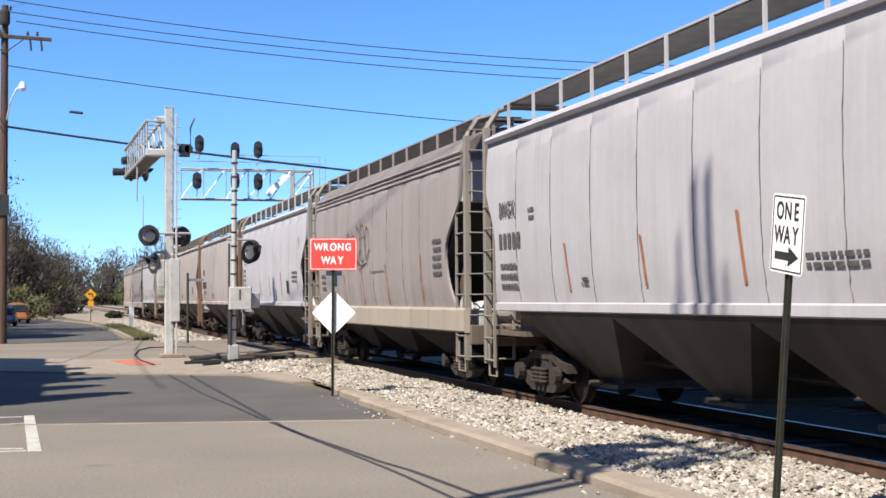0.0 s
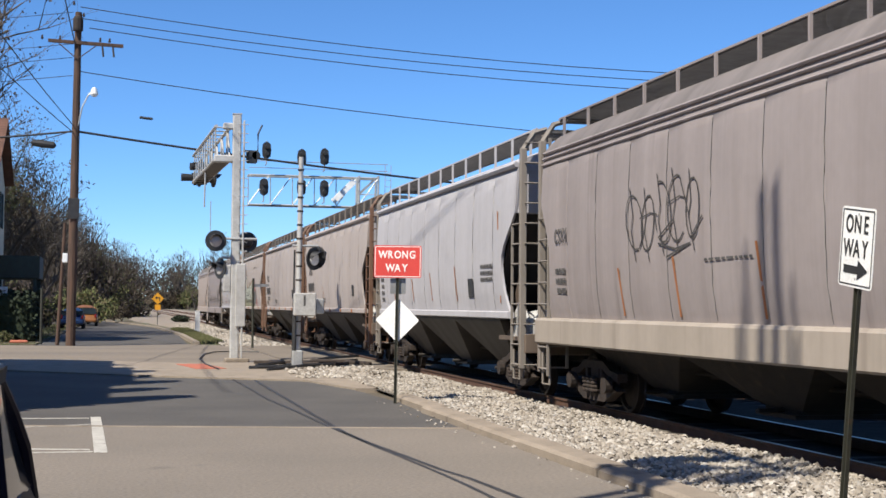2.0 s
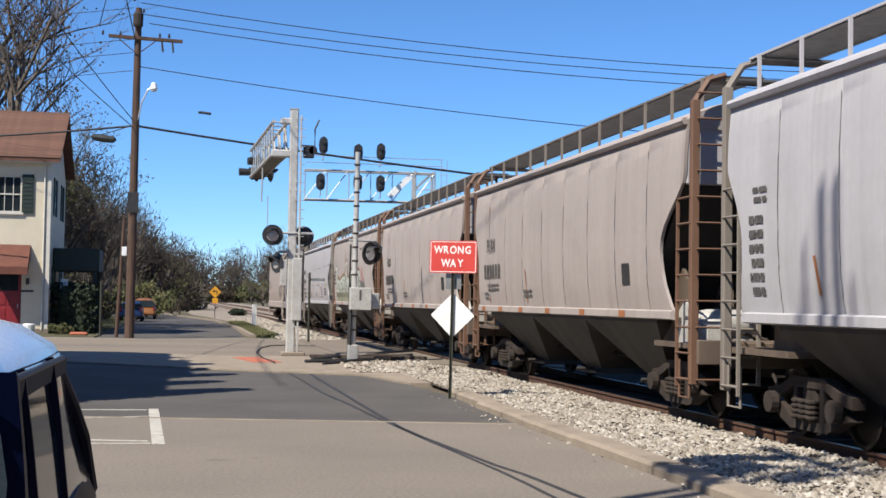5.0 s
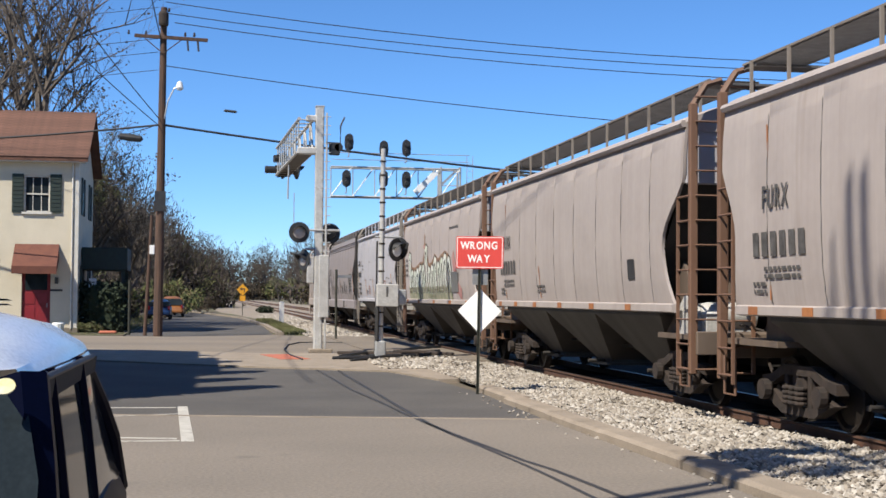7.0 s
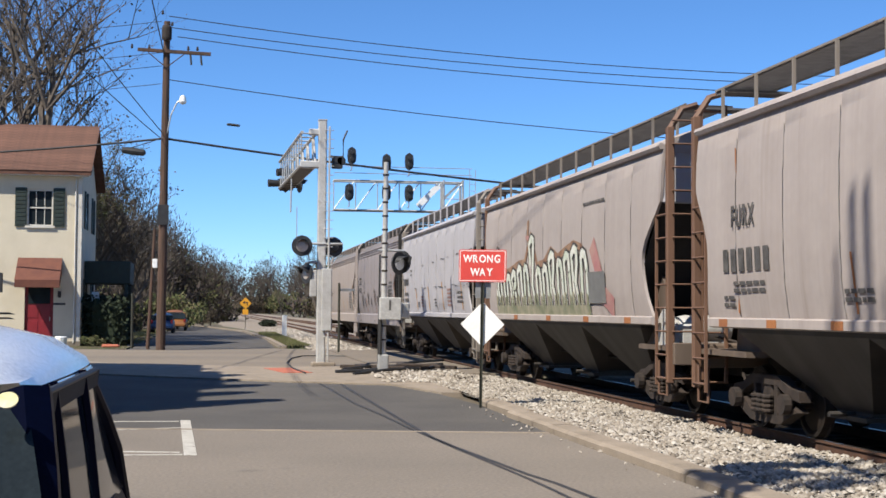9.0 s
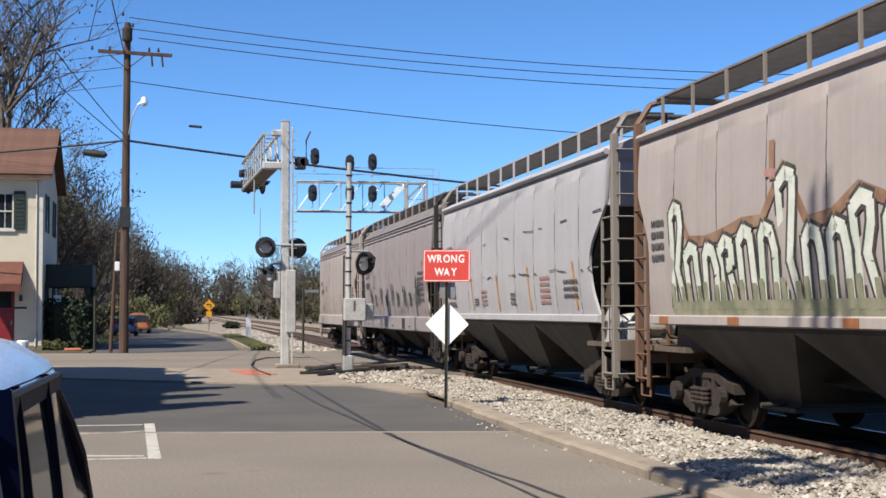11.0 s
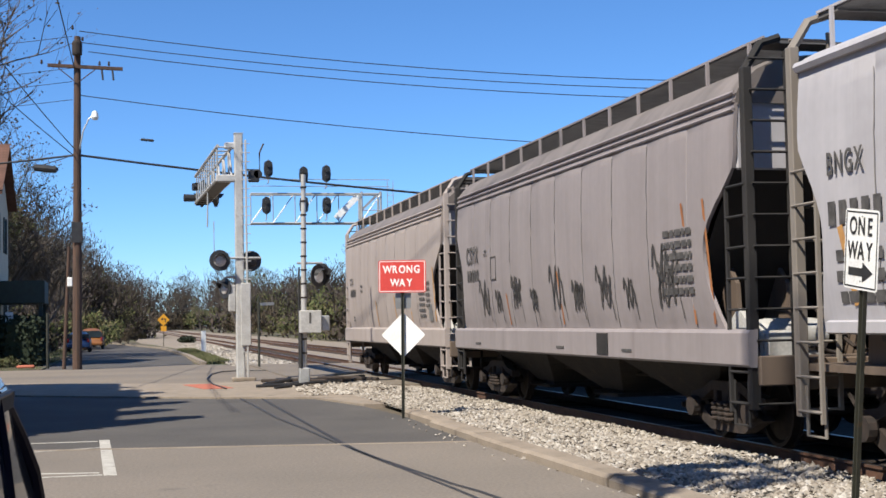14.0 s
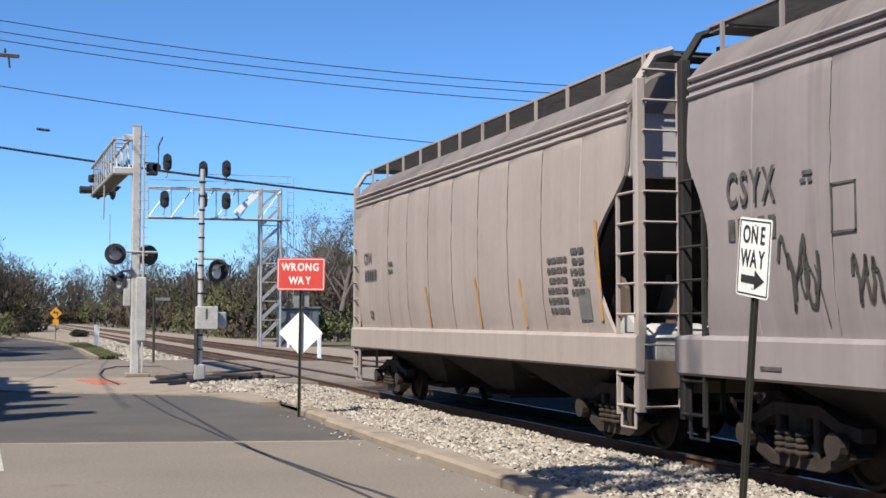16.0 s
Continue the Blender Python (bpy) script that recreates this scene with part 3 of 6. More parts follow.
    w = 1.93
    top = [(-xt, -w), (xt, -w), (xt, w), (-xt, w)]
    mid = [(-xb, -0.5), (xb, -0.5), (xb, 0.5), (-xb, 0.5)]
    v = [(x, yy, ztop + 0.1) for x, yy in top] + [(x, yy, ztop - 0.05) for x, yy in top] + [(x, yy, zbot + 0.08) for x, yy in mid] + [(x, yy, zbot) for x, yy in mid]
    f = [(i + 4 * k, (i + 1) % 4 + 4 * k, (i + 1) % 4 + 4 * k + 4, i + 4 * k + 4) for k in range(3) for i in range(4)] + [(12, 13, 14, 15), (3, 2, 1, 0)]
    s.add(v, f)
    s.box(-xb - 0.12, xb + 0.12, -0.55, 0.55, zbot - 0.03, zbot + 0.03)
    s.tube([(-xb - 0.35, 0, zbot + 0.05), (xb + 0.35, 0, zbot + 0.05)], 0.035)
    out["bay"] = s.mesh("discharge_bay", M["galv"])
    return out


def gear_meshes():
    g = {}
    s = Shape()
    s.box(-0.32, 0.32, -7.5, 7.5, 0.66, 1.06)
    s.tube([(-0.6, -6.8, 0.75), (-0.6, 6.8, 0.75)], 0.03, 6)
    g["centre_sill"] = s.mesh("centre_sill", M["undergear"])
    s = Shape()
    s.box(-0.13, 0.13, 0, 0.42, -0.1, 0.1, bev=0.02)
    s.box(-0.18, 0.14, 0.3, 0.52, -0.16, 0.16, bev=0.03)
    s.tube([(0.3, -0.05, -0.05), (0.32, 0.2, -0.25), (0.3, 0.45, -0.3)], 0.025, 6)
    g["coupler"] = s.mesh("coupler", M["sideframe"])
    # truck: two cast side frames, bolster, springs
    s = Shape()
    for sx in (-1, 1):
        x0, x1 = sorted((sx * 0.95, sx * 1.12))
        s.extrude([(-1.15, 0.5), (-1.15, 0.64), (-0.8, 0.68), (-0.45, 0.82), (0.45, 0.82), (0.8, 0.68), (1.15, 0.64), (1.15, 0.5), (0.8, 0.55), (0.42, 0.69), (-0.42, 0.69), (-0.8, 0.55)], x0, x1, "x")
        s.extrude([(-1.1, 0.36), (-0.78, 0.47), (-0.45, 0.28), (0.45, 0.28), (0.78, 0.47), (1.1, 0.36), (0.95, 0.33), (0.5, 0.16), (-0.5, 0.16), (-0.95, 0.33)], x0, x1, "x")
        for yy in (-0.36, 0.36):
            s.box(x0, x1, yy - 0.05, yy + 0.05, 0.26, 0.7, bev=0.015)
        for yy in (-0.865, 0.865):
            s.lathe([(0.05, 0), (0.14, 0.0), (0.14, 0.1), (0.1, 0.14), (0.03, 0.14)], 12, "x", (sx * 1.12 if sx > 0 else -1.26, yy, 0.46))
        for yy in (-0.2, 0, 0.2):
            for k in range(4):
                s.lathe([(0.07, 0), (0.085, 0.02), (0.085, 0.04), (0.07, 0.055)], 8, "z", (sx * 1.16, yy, 0.3 + k * 0.065))
    s.box(-1.1, 1.1, -0.2, 0.2, 0.5, 0.72, bev=0.03)
    for yy in (-0.5, 0.5):
        s.box(-0.95, 0.95, yy - 0.05, yy + 0.05, 0.35, 0.45)
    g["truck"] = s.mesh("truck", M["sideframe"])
    s = Shape()
    for sx in (-1, 1):
        prof = [(0.08, 0.0), (0.2, 0.01), (0.36, 0.04), (0.4, 0.0), (0.45, 0.0), (0.457, 0.09), (0.48, 0.1), (0.48, 0.13), (0.39, 0.13), (0.34, 0.075), (0.2, 0.06), (0.09, 0.1)]
        s.lathe([(r, (0.13 - a) * sx) for r, a in prof], 24, "x", (sx * 0.69, 0, 0))
    s.tube([(-1.0, 0, 0), (1.0, 0, 0)], 0.075, 10)
    g["wheelset"] = s.mesh("wheelset", M["wheel"], True)
    s = Shape()
    for k in range(294):
        s.box(-1.2, -0.4, -7.35 + k * 0.05, -7.318 + k * 0.05, 5.085, 5.09)
    for x in (-1.19, -0.41):
        s.box(x - 0.012, x + 0.012, -7.35, 7.35, 5.06, 5.085)
    g["walkway"] = s.mesh("walkway_board", M["grating"])
    g["end_board"] = Shape().box(-1.2, 1.2, -0.22, 0.22, 5.02, 5.055).mesh("end_board", M["grating"])
    g["walkway_edge"] = Shape().box(-1.225, -1.2, -7.36, 7.36, 5.08, 5.11).mesh("walkway_edge", M["galv"])
    g["stanchion"] = Shape().box(-0.02, 0.02, -0.024, 0.024, 0, 0.62).mesh("stanchion", M["galv"])
    s = Shape()
    for yy in (0,):
        s.lathe([(0.36, 4.74), (0.36, 4.9), (0.3, 4.94), (0.1, 4.96)], 16, "z", (0, yy, 0))
    g["hatch"] = s.mesh("roof_hatch", M["galv"])
    # corner post with side and end rungs
    s = Shape()
    s.box(-1.57, -1.45, 7.36, 7.48, 0.55, 4.7, bev=0.01)
    s.tube([(-1.51, 7.42, 4.68), (-1.3, 7.42, 5.0), (-1.05, 7.42, 5.08)], 0.055, 6)
    s.box(-1.58, -1.54, 6.86, 6.91, 0.5, 3.3)
    for k in range(8):
        s.tube([(-1.57, 6.88, 0.62 + k * 0.38), (-1.57, 7.42, 0.62 + k * 0.38)], 0.018, 6)
    for k in range(12):
        s.tube([(-1.5, 7.5, 0.62 + k * 0.38), (-1.0, 7.5, 0.62 + k * 0.38)], 0.018, 6)
    s.box(-1.03, -0.98, 7.47, 7.52, 0.6, 4.9)
    g["ladder"] = s.mesh("ladder", M["galv"])
    s = Shape()
    s.tube([(-1.52, 6.9, 0.9), (-1.52, 6.9, 0.35), (-1.52, 7.3, 0.35), (-1.52, 7.3, 0.9)], 0.022, 6)
    s.tube([(-1.52, 6.9, 0.62), (-1.52, 7.3, 0.62)], 0.018, 6)
    g["step"] = s.mesh("stirrup_step", M["galv"])
    s = Shape()
    s.lathe([(0.05, -0.5), (0.2, -0.45), (0.23, -0.3), (0.23, 0.3), (0.2, 0.45), (0.05, 0.5)], 14, "x", (-0.75, 6.85, 1.42))
    s.box(-1.15, -0.4, 6.7, 7.0, 1.1, 1.22)
    s.extrude([(6.45, 1.14), (7.3, 1.14), (7.2, 1.5), (6.8, 1.78), (6.55, 1.62)], -1.4, -1.3, "x")
    s.box(-1.3, -0.9, 7.0, 7.35, 1.14, 1.5, bev=0.04)
    g["tank"] = s.mesh("air_tank", M["alu_paint"], True)
    s = Shape()
    s.box(0.35, 0.75, 7.5, 7.62, 1.5, 2.0, bev=0.03)
    s.lathe([(0.02, 0), (0.27, 0.0), (0.29, 0.02), (0.27, 0.04), (0.02, 0.04)], 16, "y", (0.55, 7.64, 1.75))
    s.tube([(0.55, 7.5, 1.5), (0.55, 7.5, 1.1)], 0.03, 6)
    for x, z in ((-0.6, 1.3), (-0.2, 1.55), (0.1, 1.25)):
        s.tube([(x, 6.3, z + 0.3), (x, 7.0, z), (x + 0.3, 7.3, z - 0.1)], 0.025, 6)
    g["brake"] = s.mesh("hand_brake", M["sideframe"])
    return g


GEAR = gear_meshes()
PATTERN = {"bay": hopper_meshes("bay", 9), "sill": hopper_meshes("sill", 10)}


def recoloured(mesh, material):
    me = mesh.copy()
    me.materials.clear()
    me.materials.append(material)
    return me


def ribbon(s, pts, w, x=-1.0):
    """A flat brush stroke on the car's side, following its curve; pts of (along, height)."""
    def skin(y, z):
        for (z0, w0), (z1, w1) in zip(PROFILE, PROFILE[1:]):
            if z <= z1:
                return -(w0 + (w1 - w0) * (z - z0) / (z1 - z0)) - 0.022
        return -1.56
    for (a, b), (c, d) in zip(pts, pts[1:]):
        n = Vector((c - a, d - b))
        if n.length < 1e-4:
            continue
        n = n.normalized() * w / 2
        q = [(a - n.y, b + n.x), (a + n.y, b - n.x), (c + n.y + n.x * 0.5, d - n.x + n.y * 0.5), (c - n.y + n.x * 0.5, d + n.x + n.y * 0.5)]
        s.add([(skin(*p), p[0], p[1]) for p in q], [(0, 1, 2, 3)])
    return s


def bars(s, y0, y1, z0, z1, rows, rng):
    """Rows of small unreadable stencil."""
    for i in range(rows):
        z = z1 - (z1 - z0) * (i + 0.5) / rows
        h = (z1 - z0) / rows * 0.55
        yy = y0
        while yy < y1 - 0.02:
            w = rng.uniform(0.06, 0.22)
            ribbon(s, [(yy, z), (min(yy + w, y1), z)], h)
            yy += w + 0.05


def hopper_car(k, style, name_paint, label, sill_mat=None, end_mat=None, ladder_mat=None):
    """Car k counted from the rear of the train; the origin lies on the rails at its middle."""
    p = PATTERN[style]
    car = thing("hopper_car", label, "freight car", pose(TRACK_X, 40, RAIL_Z), "cars of the freight train")
    paint = name_paint
    sm, lm, em = sill_mat or paint, ladder_mat or P_DIRTY, paint if ladder_mat is not P_RUSTY else P_DIRTY
    for rz in (0, 180):
        part("side_sheet", recoloured(p["side"], paint), None, car, at=pose(0, 0, 0, 0, 0, rz))
        part("side_sill", recoloured(p["sill"], sm), None, car, at=pose(0, 0, 0, 0, 0, rz))
        for yy in p["seams"]:
            if abs(yy) < 5.75:
                part("panel_seam", p["seam"], None, car, at=pose(0, 0, 0, 0, 0, rz) @ pose(0, yy, 0))
    part("roof", recoloured(p["roof"], P_ROOF if style == "sill" else paint), None, car)
    for me in p["eave"]:
        part("eave_rib", recoloured(me, paint), None, car)
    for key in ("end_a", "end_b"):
        part("end_slope_sheet", recoloured(p[key], end_mat or M["slope_dark"]), None, car, "sloped end sheet, its shade put in as near-black")
        # palest paint on every car here: direct sun on the panel, given as colour
        part("end_head", recoloured(p[key + "_head"], P_WHITE), None, car, "upper end panel, its sunlight put in as pale paint")
        part("end_platform", recoloured(p[key + "_platform"], P_DECK), None, car)
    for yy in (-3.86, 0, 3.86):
        part("discharge_bay", recoloured(p["bay"], P_GRIME_SHADE if style == "bay" else M["undergear"]), None, car, at=pose(0, yy, 0))
    part("centre_sill", GEAR["centre_sill"], None, car)
    edge = recoloured(GEAR["walkway_edge"], em)
    for rz in (0, 180):
        part("walkway_board", GEAR["walkway"], None, car, "dark steel grating walkway", at=pose(0, 0, 0, 0, 0, rz))
        part("walkway_edge", edge, None, car, at=pose(0, 0, 0, 0, 0, rz))
    for yy in (-7.15, 7.15):
        part("end_board", GEAR["end_board"], None, car, at=pose(0, yy, 0))
    hm = recoloured(GEAR["hatch"], paint)
    for i in range(8):
        part("roof_hatch", hm, None, car, at=pose(0, -6.2 + i * 1.77, 0))
    st = recoloured(GEAR["stanchion"], em)
    for sx in (-1.235, 1.235):
        for i in range(12):
            part("stanchion", st, None, car, at=pose(sx, -7.0 + i * 14 / 11, 4.47))
    ld, sp = recoloured(GEAR["ladder"], lm), recoloured(GEAR["step"], lm)
    mirror = Matrix.Diagonal((1, -1, 1, 1))
    for rz in (0, 180):
        for m in (Matrix.Identity(4), mirror):
            part("ladder", ld, None, car, at=pose(0, 0, 0, 0, 0, rz) @ m)
            part("stirrup_step", sp, None, car, at=pose(0, 0, 0, 0, 0, rz) @ m)
    part("air_tank", GEAR["tank"], None, car, "pale painted air reservoir", at=mirror)
    part("hand_brake", GEAR["brake"], None, car, "rusty hand brake and piping", at=mirror)
    for e in (-1, 1):
        part("coupler", GEAR["coupler"], None, car, at=pose(0, e * 7.5, 0.8, 0, 0, 0 if e > 0 else 180))
        part("truck", GEAR["truck"], None, car, at=pose(0, e * 5.75, 0))
        for d in (-0.865, 0.865):
            w = part("wheelset", GEAR["wheelset"], None, car, at=pose(0, e * 5.75 + d, 0.46))
            WHEELS.append((w, e * 5.75 + d))
    CARS.append((car, k))
    return car


P_ROOF = car_paint("grimy_roof", (0.191, 0.168, 0.157), (0.135, 0.119, 0.109), (0.0851, 0.0733, 0.0667))
P_LIGHT = car_paint("paint_light_grey", (0.388, 0.374, 0.391), (0.356, 0.342, 0.356), (0.302, 0.288, 0.296))
P_WHITE = car_paint("paint_pale_grey", (0.406, 0.395, 0.415), (0.369, 0.358, 0.375), (0.325, 0.313, 0.327))
P_BROWN = car_paint("paint_brown_grey", (0.279, 0.246, 0.237), (0.241, 0.211, 0.202), (0.173, 0.148, 0.14))
P_BEIGE = car_paint("paint_beige", (0.355, 0.314, 0.293), (0.322, 0.282, 0.262), (0.269, 0.23, 0.206))
P_TAUPE = car_paint("paint_taupe", (0.264, 0.235, 0.233), (0.23, 0.204, 0.202), (0.179, 0.155, 0.153))
P_SAND = car_paint("paint_sand", (0.342, 0.296, 0.27), (0.308, 0.265, 0.239), (0.254, 0.215, 0.19))
# bay paint: grime, taken darker to include the shade beneath the cars
P_GRIME_SHADE = car_paint("paint_grime_shade", (0.0497, 0.0444, 0.0398), (0.0281, 0.0249, 0.0225), (0.013, 0.0115, 0.0108))
P_DIRTY = car_paint("dirty_fittings", (0.218, 0.195, 0.168), (0.158, 0.135, 0.112), (0.112, 0.0759, 0.0495))
P_DECK = car_paint("rusty_deck", (0.139, 0.106, 0.0792), (0.0858, 0.066, 0.0528), (0.185, 0.125, 0.0792))
P_SILL = car_paint("sill_tan", (0.33, 0.287, 0.24), (0.277, 0.242, 0.2), (0.198, 0.163, 0.133))
P_RUSTY = car_paint("rusty_fittings", (0.152, 0.0858, 0.0528), (0.106, 0.066, 0.0462), (0.198, 0.112, 0.0594))

hopper_car(1, "sill", P_SAND, "sandy grey covered hopper car with panel seams, last of the train", ladder_mat=P_SAND)
hopper_car(2, "sill", P_TAUPE, "dark taupe covered hopper car with black scrawled tags", ladder_mat=M["slope_dark"])
hopper_car(3, "bay", P_LIGHT, "light grey covered hopper car with ochre streaks and scraped paint")
hopper_car(4, "bay", P_BEIGE, "beige covered hopper car with a coloured graffiti piece", ladder_mat=P_RUSTY)
hopper_car(5, "bay", P_BEIGE, "beige covered hopper car with black lettering and rusty ladder", ladder_mat=P_RUSTY)
hopper_car(6, "bay", P_BEIGE, "beige covered hopper car with large black lettering", ladder_mat=P_RUSTY)
hopper_car(7, "bay", P_WHITE, "pale grey covered hopper car with clean smooth sides")
hopper_car(8, "sill", P_BROWN, "grimy brown-grey covered hopper car with a scrawled tag", sill_mat=P_SILL)
hopper_car(9, "bay", P_LIGHT, "light grey covered hopper car with rust streaks")
CAR = {k: c for c, k in CARS}


# ---------------------------------------------------------------- writing and wear on the cars
def scrawl(rng, y0, z0, w, h, n, letter):
    """One loose looping spray stroke."""
    pts = []
    for i in range(n * 8):
        a = i / 8
        f = i / (n * 8)
        pts.append((y0 - w * f + letter * w * 0.16 * math.sin(a * 6.28 + 1) + rng.uniform(-0.012, 0.012), z0 + h * (0.5 + 0.45 * math.sin(a * 4.4 + letter) * (0.75 + 0.3 * math.sin(a * 9.1)))))
    return pts


def car_marks():
    r = random.Random(11)
    def words(k, text, size, y, z, x=-1.634):
        lettering(text, size, M["stencil"], CAR[k], pose(x, y, z, 0, 0, -90), "reporting_mark", 0.003, 0.66, 1.3, 0.016)
    def streaks(k, spots, material, w=0.065):
        for y, z0, z1, lean in spots:
            s = Shape()
            ribbon(s, [(y, z1), (y - lean, z0)], w)
            part("streak", s, material, CAR[k], "rust-coloured vertical streak")
    def stencil(k, blocks, material=None):
        for y0, y1, z0, z1, n in blocks:
            s = Shape()
            bars(s, y0, y1, z0, z1, n, r)
            tagged(part("stencil_block", s, material or M["stencil"], CAR[k], "small dark stencilled data"), kind="stuff")
    # digits stay plain bars
    def digits(k, y, z, n, size):
        s = Shape()
        for i in range(n):
            yy = y - i * size * 0.75
            s = Shape()
            ribbon(s, [(yy, z - size * 0.36), (yy, z + size * 0.36)], size * 0.5)
            part("number_bar", s, M["stencil"], CAR[k])
    words(9, "BNGX", 0.36, 6.0, 3.15)
    digits(9, 6.35, 2.62, 5, 0.3)
    stencil(9, [(5.6, 6.4, 1.8, 2.3, 3), (4.7, 4.95, 2.9, 3.15, 2), (2.55, 2.8, 1.85, 2.0, 2), (-4.4, -3.3, 1.95, 2.15, 2)])
    streaks(9, [(3.4, 1.8, 2.5, 0.12), (0.7, 1.85, 2.5, 0.1), (-1.9, 1.85, 2.65, 0.1), (-5.0, 1.9, 3.0, 0.1)], M["streak_rust"])
    words(8, "CSYX", 0.34, 6.0, 2.9)
    s = Shape()
    for q in range(5):
        yc, zc, hh = 2.6 - 0.52 * q, 2.95 + r.uniform(-0.12, 0.12), r.uniform(0.34, 0.56)
        ww, ln = r.uniform(0.2, 0.32), r.uniform(-0.15, 0.25)
        turn = r.uniform(4.0, 6.6)
        start = r.uniform(0, 6.3)
        # an open loop with a tail, then a crossing stroke
        ribbon(s, [(yc + ww * math.cos(start + turn * i / 14) + ln * hh * math.sin(start + turn * i / 14), zc + hh * math.sin(start + turn * i / 14)) for i in range(15)] + [(yc - ww - 0.1, zc - hh * 0.3)], 0.028)
        ribbon(s, [(yc + ww * 0.6, zc + hh + 0.12), (yc + 0.05, zc + 0.1), (yc + 0.12, zc - 0.1), (yc - 0.05, zc - hh - 0.15)], 0.026)
        if q % 2:
            ribbon(s, [(yc + 0.3, zc + 0.2 * hh), (yc - 0.1, zc + 0.35 * hh), (yc - 0.35, zc + 0.1)], 0.02)
    ribbon(s, [(1.7, 2.6), (1.1, 2.5), (0.6, 2.56), (1.4, 2.4)], 0.03)
    part("spray_tag", s, M["spray_black"], CAR[8], "thin black spray scrawl")
    stencil(8, [(-1.2, 0.2, 2.3, 2.36, 1), (5.8, 6.3, 1.9, 2.4, 3), (-6.0, -5.4, 2.1, 2.9, 5)])
    streaks(8, [(3.3, 1.6, 2.3, 0.1), (1.2, 1.6, 2.4, 0.1), (-1.3, 1.6, 2.5, 0.1), (-4.4, 1.7, 2.6, 0.05)], M["streak_rust"])
    stencil(7, [(6.0, 6.4, 1.8, 2.9, 6), (-5.6, -4.7, 2.2, 2.6, 3), (5.9, 6.3, 3.0, 3.25, 2)])
    streaks(7, [(4.6, 1.85, 2.3, 0.1), (2.2, 1.85, 2.4, 0.1), (0.1, 1.85, 2.5, 0.15), (-2.4, 1.85, 2.6, 0.15), (-6.0, 1.8, 3.6, 0.1)], M["streak_rust"])
    solid_sign = Shape()
    ribbon(solid_sign, [(-3.6, 2.1), (-3.95, 2.1)], 0.4)
    part("placard", solid_sign, M["black"], CAR[7], "small dark placard")
    for k in (6, 5):
        words(k, "FURX", 0.42, 5.3, 3.02)
        digits(k, 5.95, 2.4, 6, 0.38)
        stencil(k, [(4.6, 5.7, 1.95, 2.15, 2), (5.7, 6.1, 1.75, 1.95, 2), (1.6, 2.3, 1.8, 2.0, 2)])
        s = Shape()
        ribbon(s, [(-4.4, 2.2), (-4.7, 2.2)], 0.35)
        part("placard", s, M["black"], CAR[k], "small dark placard")
        for y in (6.2, 4.5, 2.6, 0.4, -2.0, -4.3):
            part("sill_patch", Shape().box(-1.612, -1.604, y - 0.28, y + 0.02, 1.49, 1.6), M["streak_rust"], CAR[k], "orange patch on the sill")
        streaks(k, [(5.6, 1.7, 4.0, 0.0), (2.1, 1.7, 2.4, 0.05)], M["streak_rust"], 0.05)
    # coloured graffiti piece on car 4
    def lift(sh, d):
        sh.v = [(x - d, y, z) for x, y, z in sh.v]
        return sh
    tops = [3.2, 2.58, 2.55, 2.62, 2.72, 2.72, 3.35, 2.62, 2.66, 2.92, 2.74, 2.86, 2.96, 2.86]
    glow = Shape()
    ribbon(glow, [(5.6 - i * 0.62, z + 0.1) for i, z in enumerate(tops)], 0.15)
    part("graffiti_glow", glow, M["graf_brown"], CAR[4], "orange-brown spray haze over the letters")
    for i, z in enumerate(tops):
        y = 5.55 - i * 0.62
        o, w, g = Shape(), Shape(), Shape()
        bend = 0.06 * math.sin(i * 2.3)
        hole = i % 3
        path = [(y + 0.12, 1.72), (y + 0.14 + bend, z - 0.12), (y, z), (y - 0.2, z - 0.06), (y - 0.26 + bend, z - 0.3)] + ([(y - 0.28, 1.75)] if hole else [(y - 0.1, 2.3), (y - 0.3, 1.72)])
        ribbon(o, path, 0.28)
        ribbon(w, path, 0.17)
        ribbon(g, [(y + 0.2, 1.72), (y - 0.38, 1.72)], 0.2)
        ribbon(g, [(y + 0.12, 1.7), (y + 0.13, 2.05)], 0.14)
        ribbon(g, [(y - 0.28, 1.7), (y - 0.28, 2.0)], 0.14)
        part("graffiti_outline", lift(o, 0.003), M["spray_black"], CAR[4], "black spray outline of a letter")
        part("graffiti_letter", lift(w, 0.006), M["graf_white"], CAR[4], "white sprayed letter fill")
        part("graffiti_foot", lift(g, 0.009), M["graf_green"], CAR[4], "olive green lower fill")
    s = Shape()
    ribbon(s, [(-2.9, 2.15), (-3.9, 2.15)], 0.6)
    part("paint_patch", lift(s, 0.012), M["sign_back"], CAR[4], "grey paint patch")
    s = Shape()
    ribbon(s, [(-3.2, 3.0), (-3.6, 2.5), (-3.9, 2.0), (-4.4, 1.8)], 0.4)
    ribbon(s, [(2.4, 3.4), (1.8, 3.35)], 0.1)
    part("graffiti_haze", s, M["graf_pink"], CAR[4], "faded pink spray")
    stencil(4, [(-4.0, -2.5, 3.75, 3.85, 1), (6.0, 6.5, 2.4, 3.1, 4)])
    for y in (6.2, 3.6, 0.4, -2.6, -5.3):
        part("sill_patch", Shape().box(-1.612, -1.604, y - 0.3, y + 0.05, 1.49, 1.6), M["streak_rust"], CAR[4], "orange patch on the sill")
    s = Shape()
    ribbon(s, [(2.2, 3.3), (2.2, 3.75)], 0.16)
    part("graffiti_drip", s, M["graf_brown"], CAR[4])
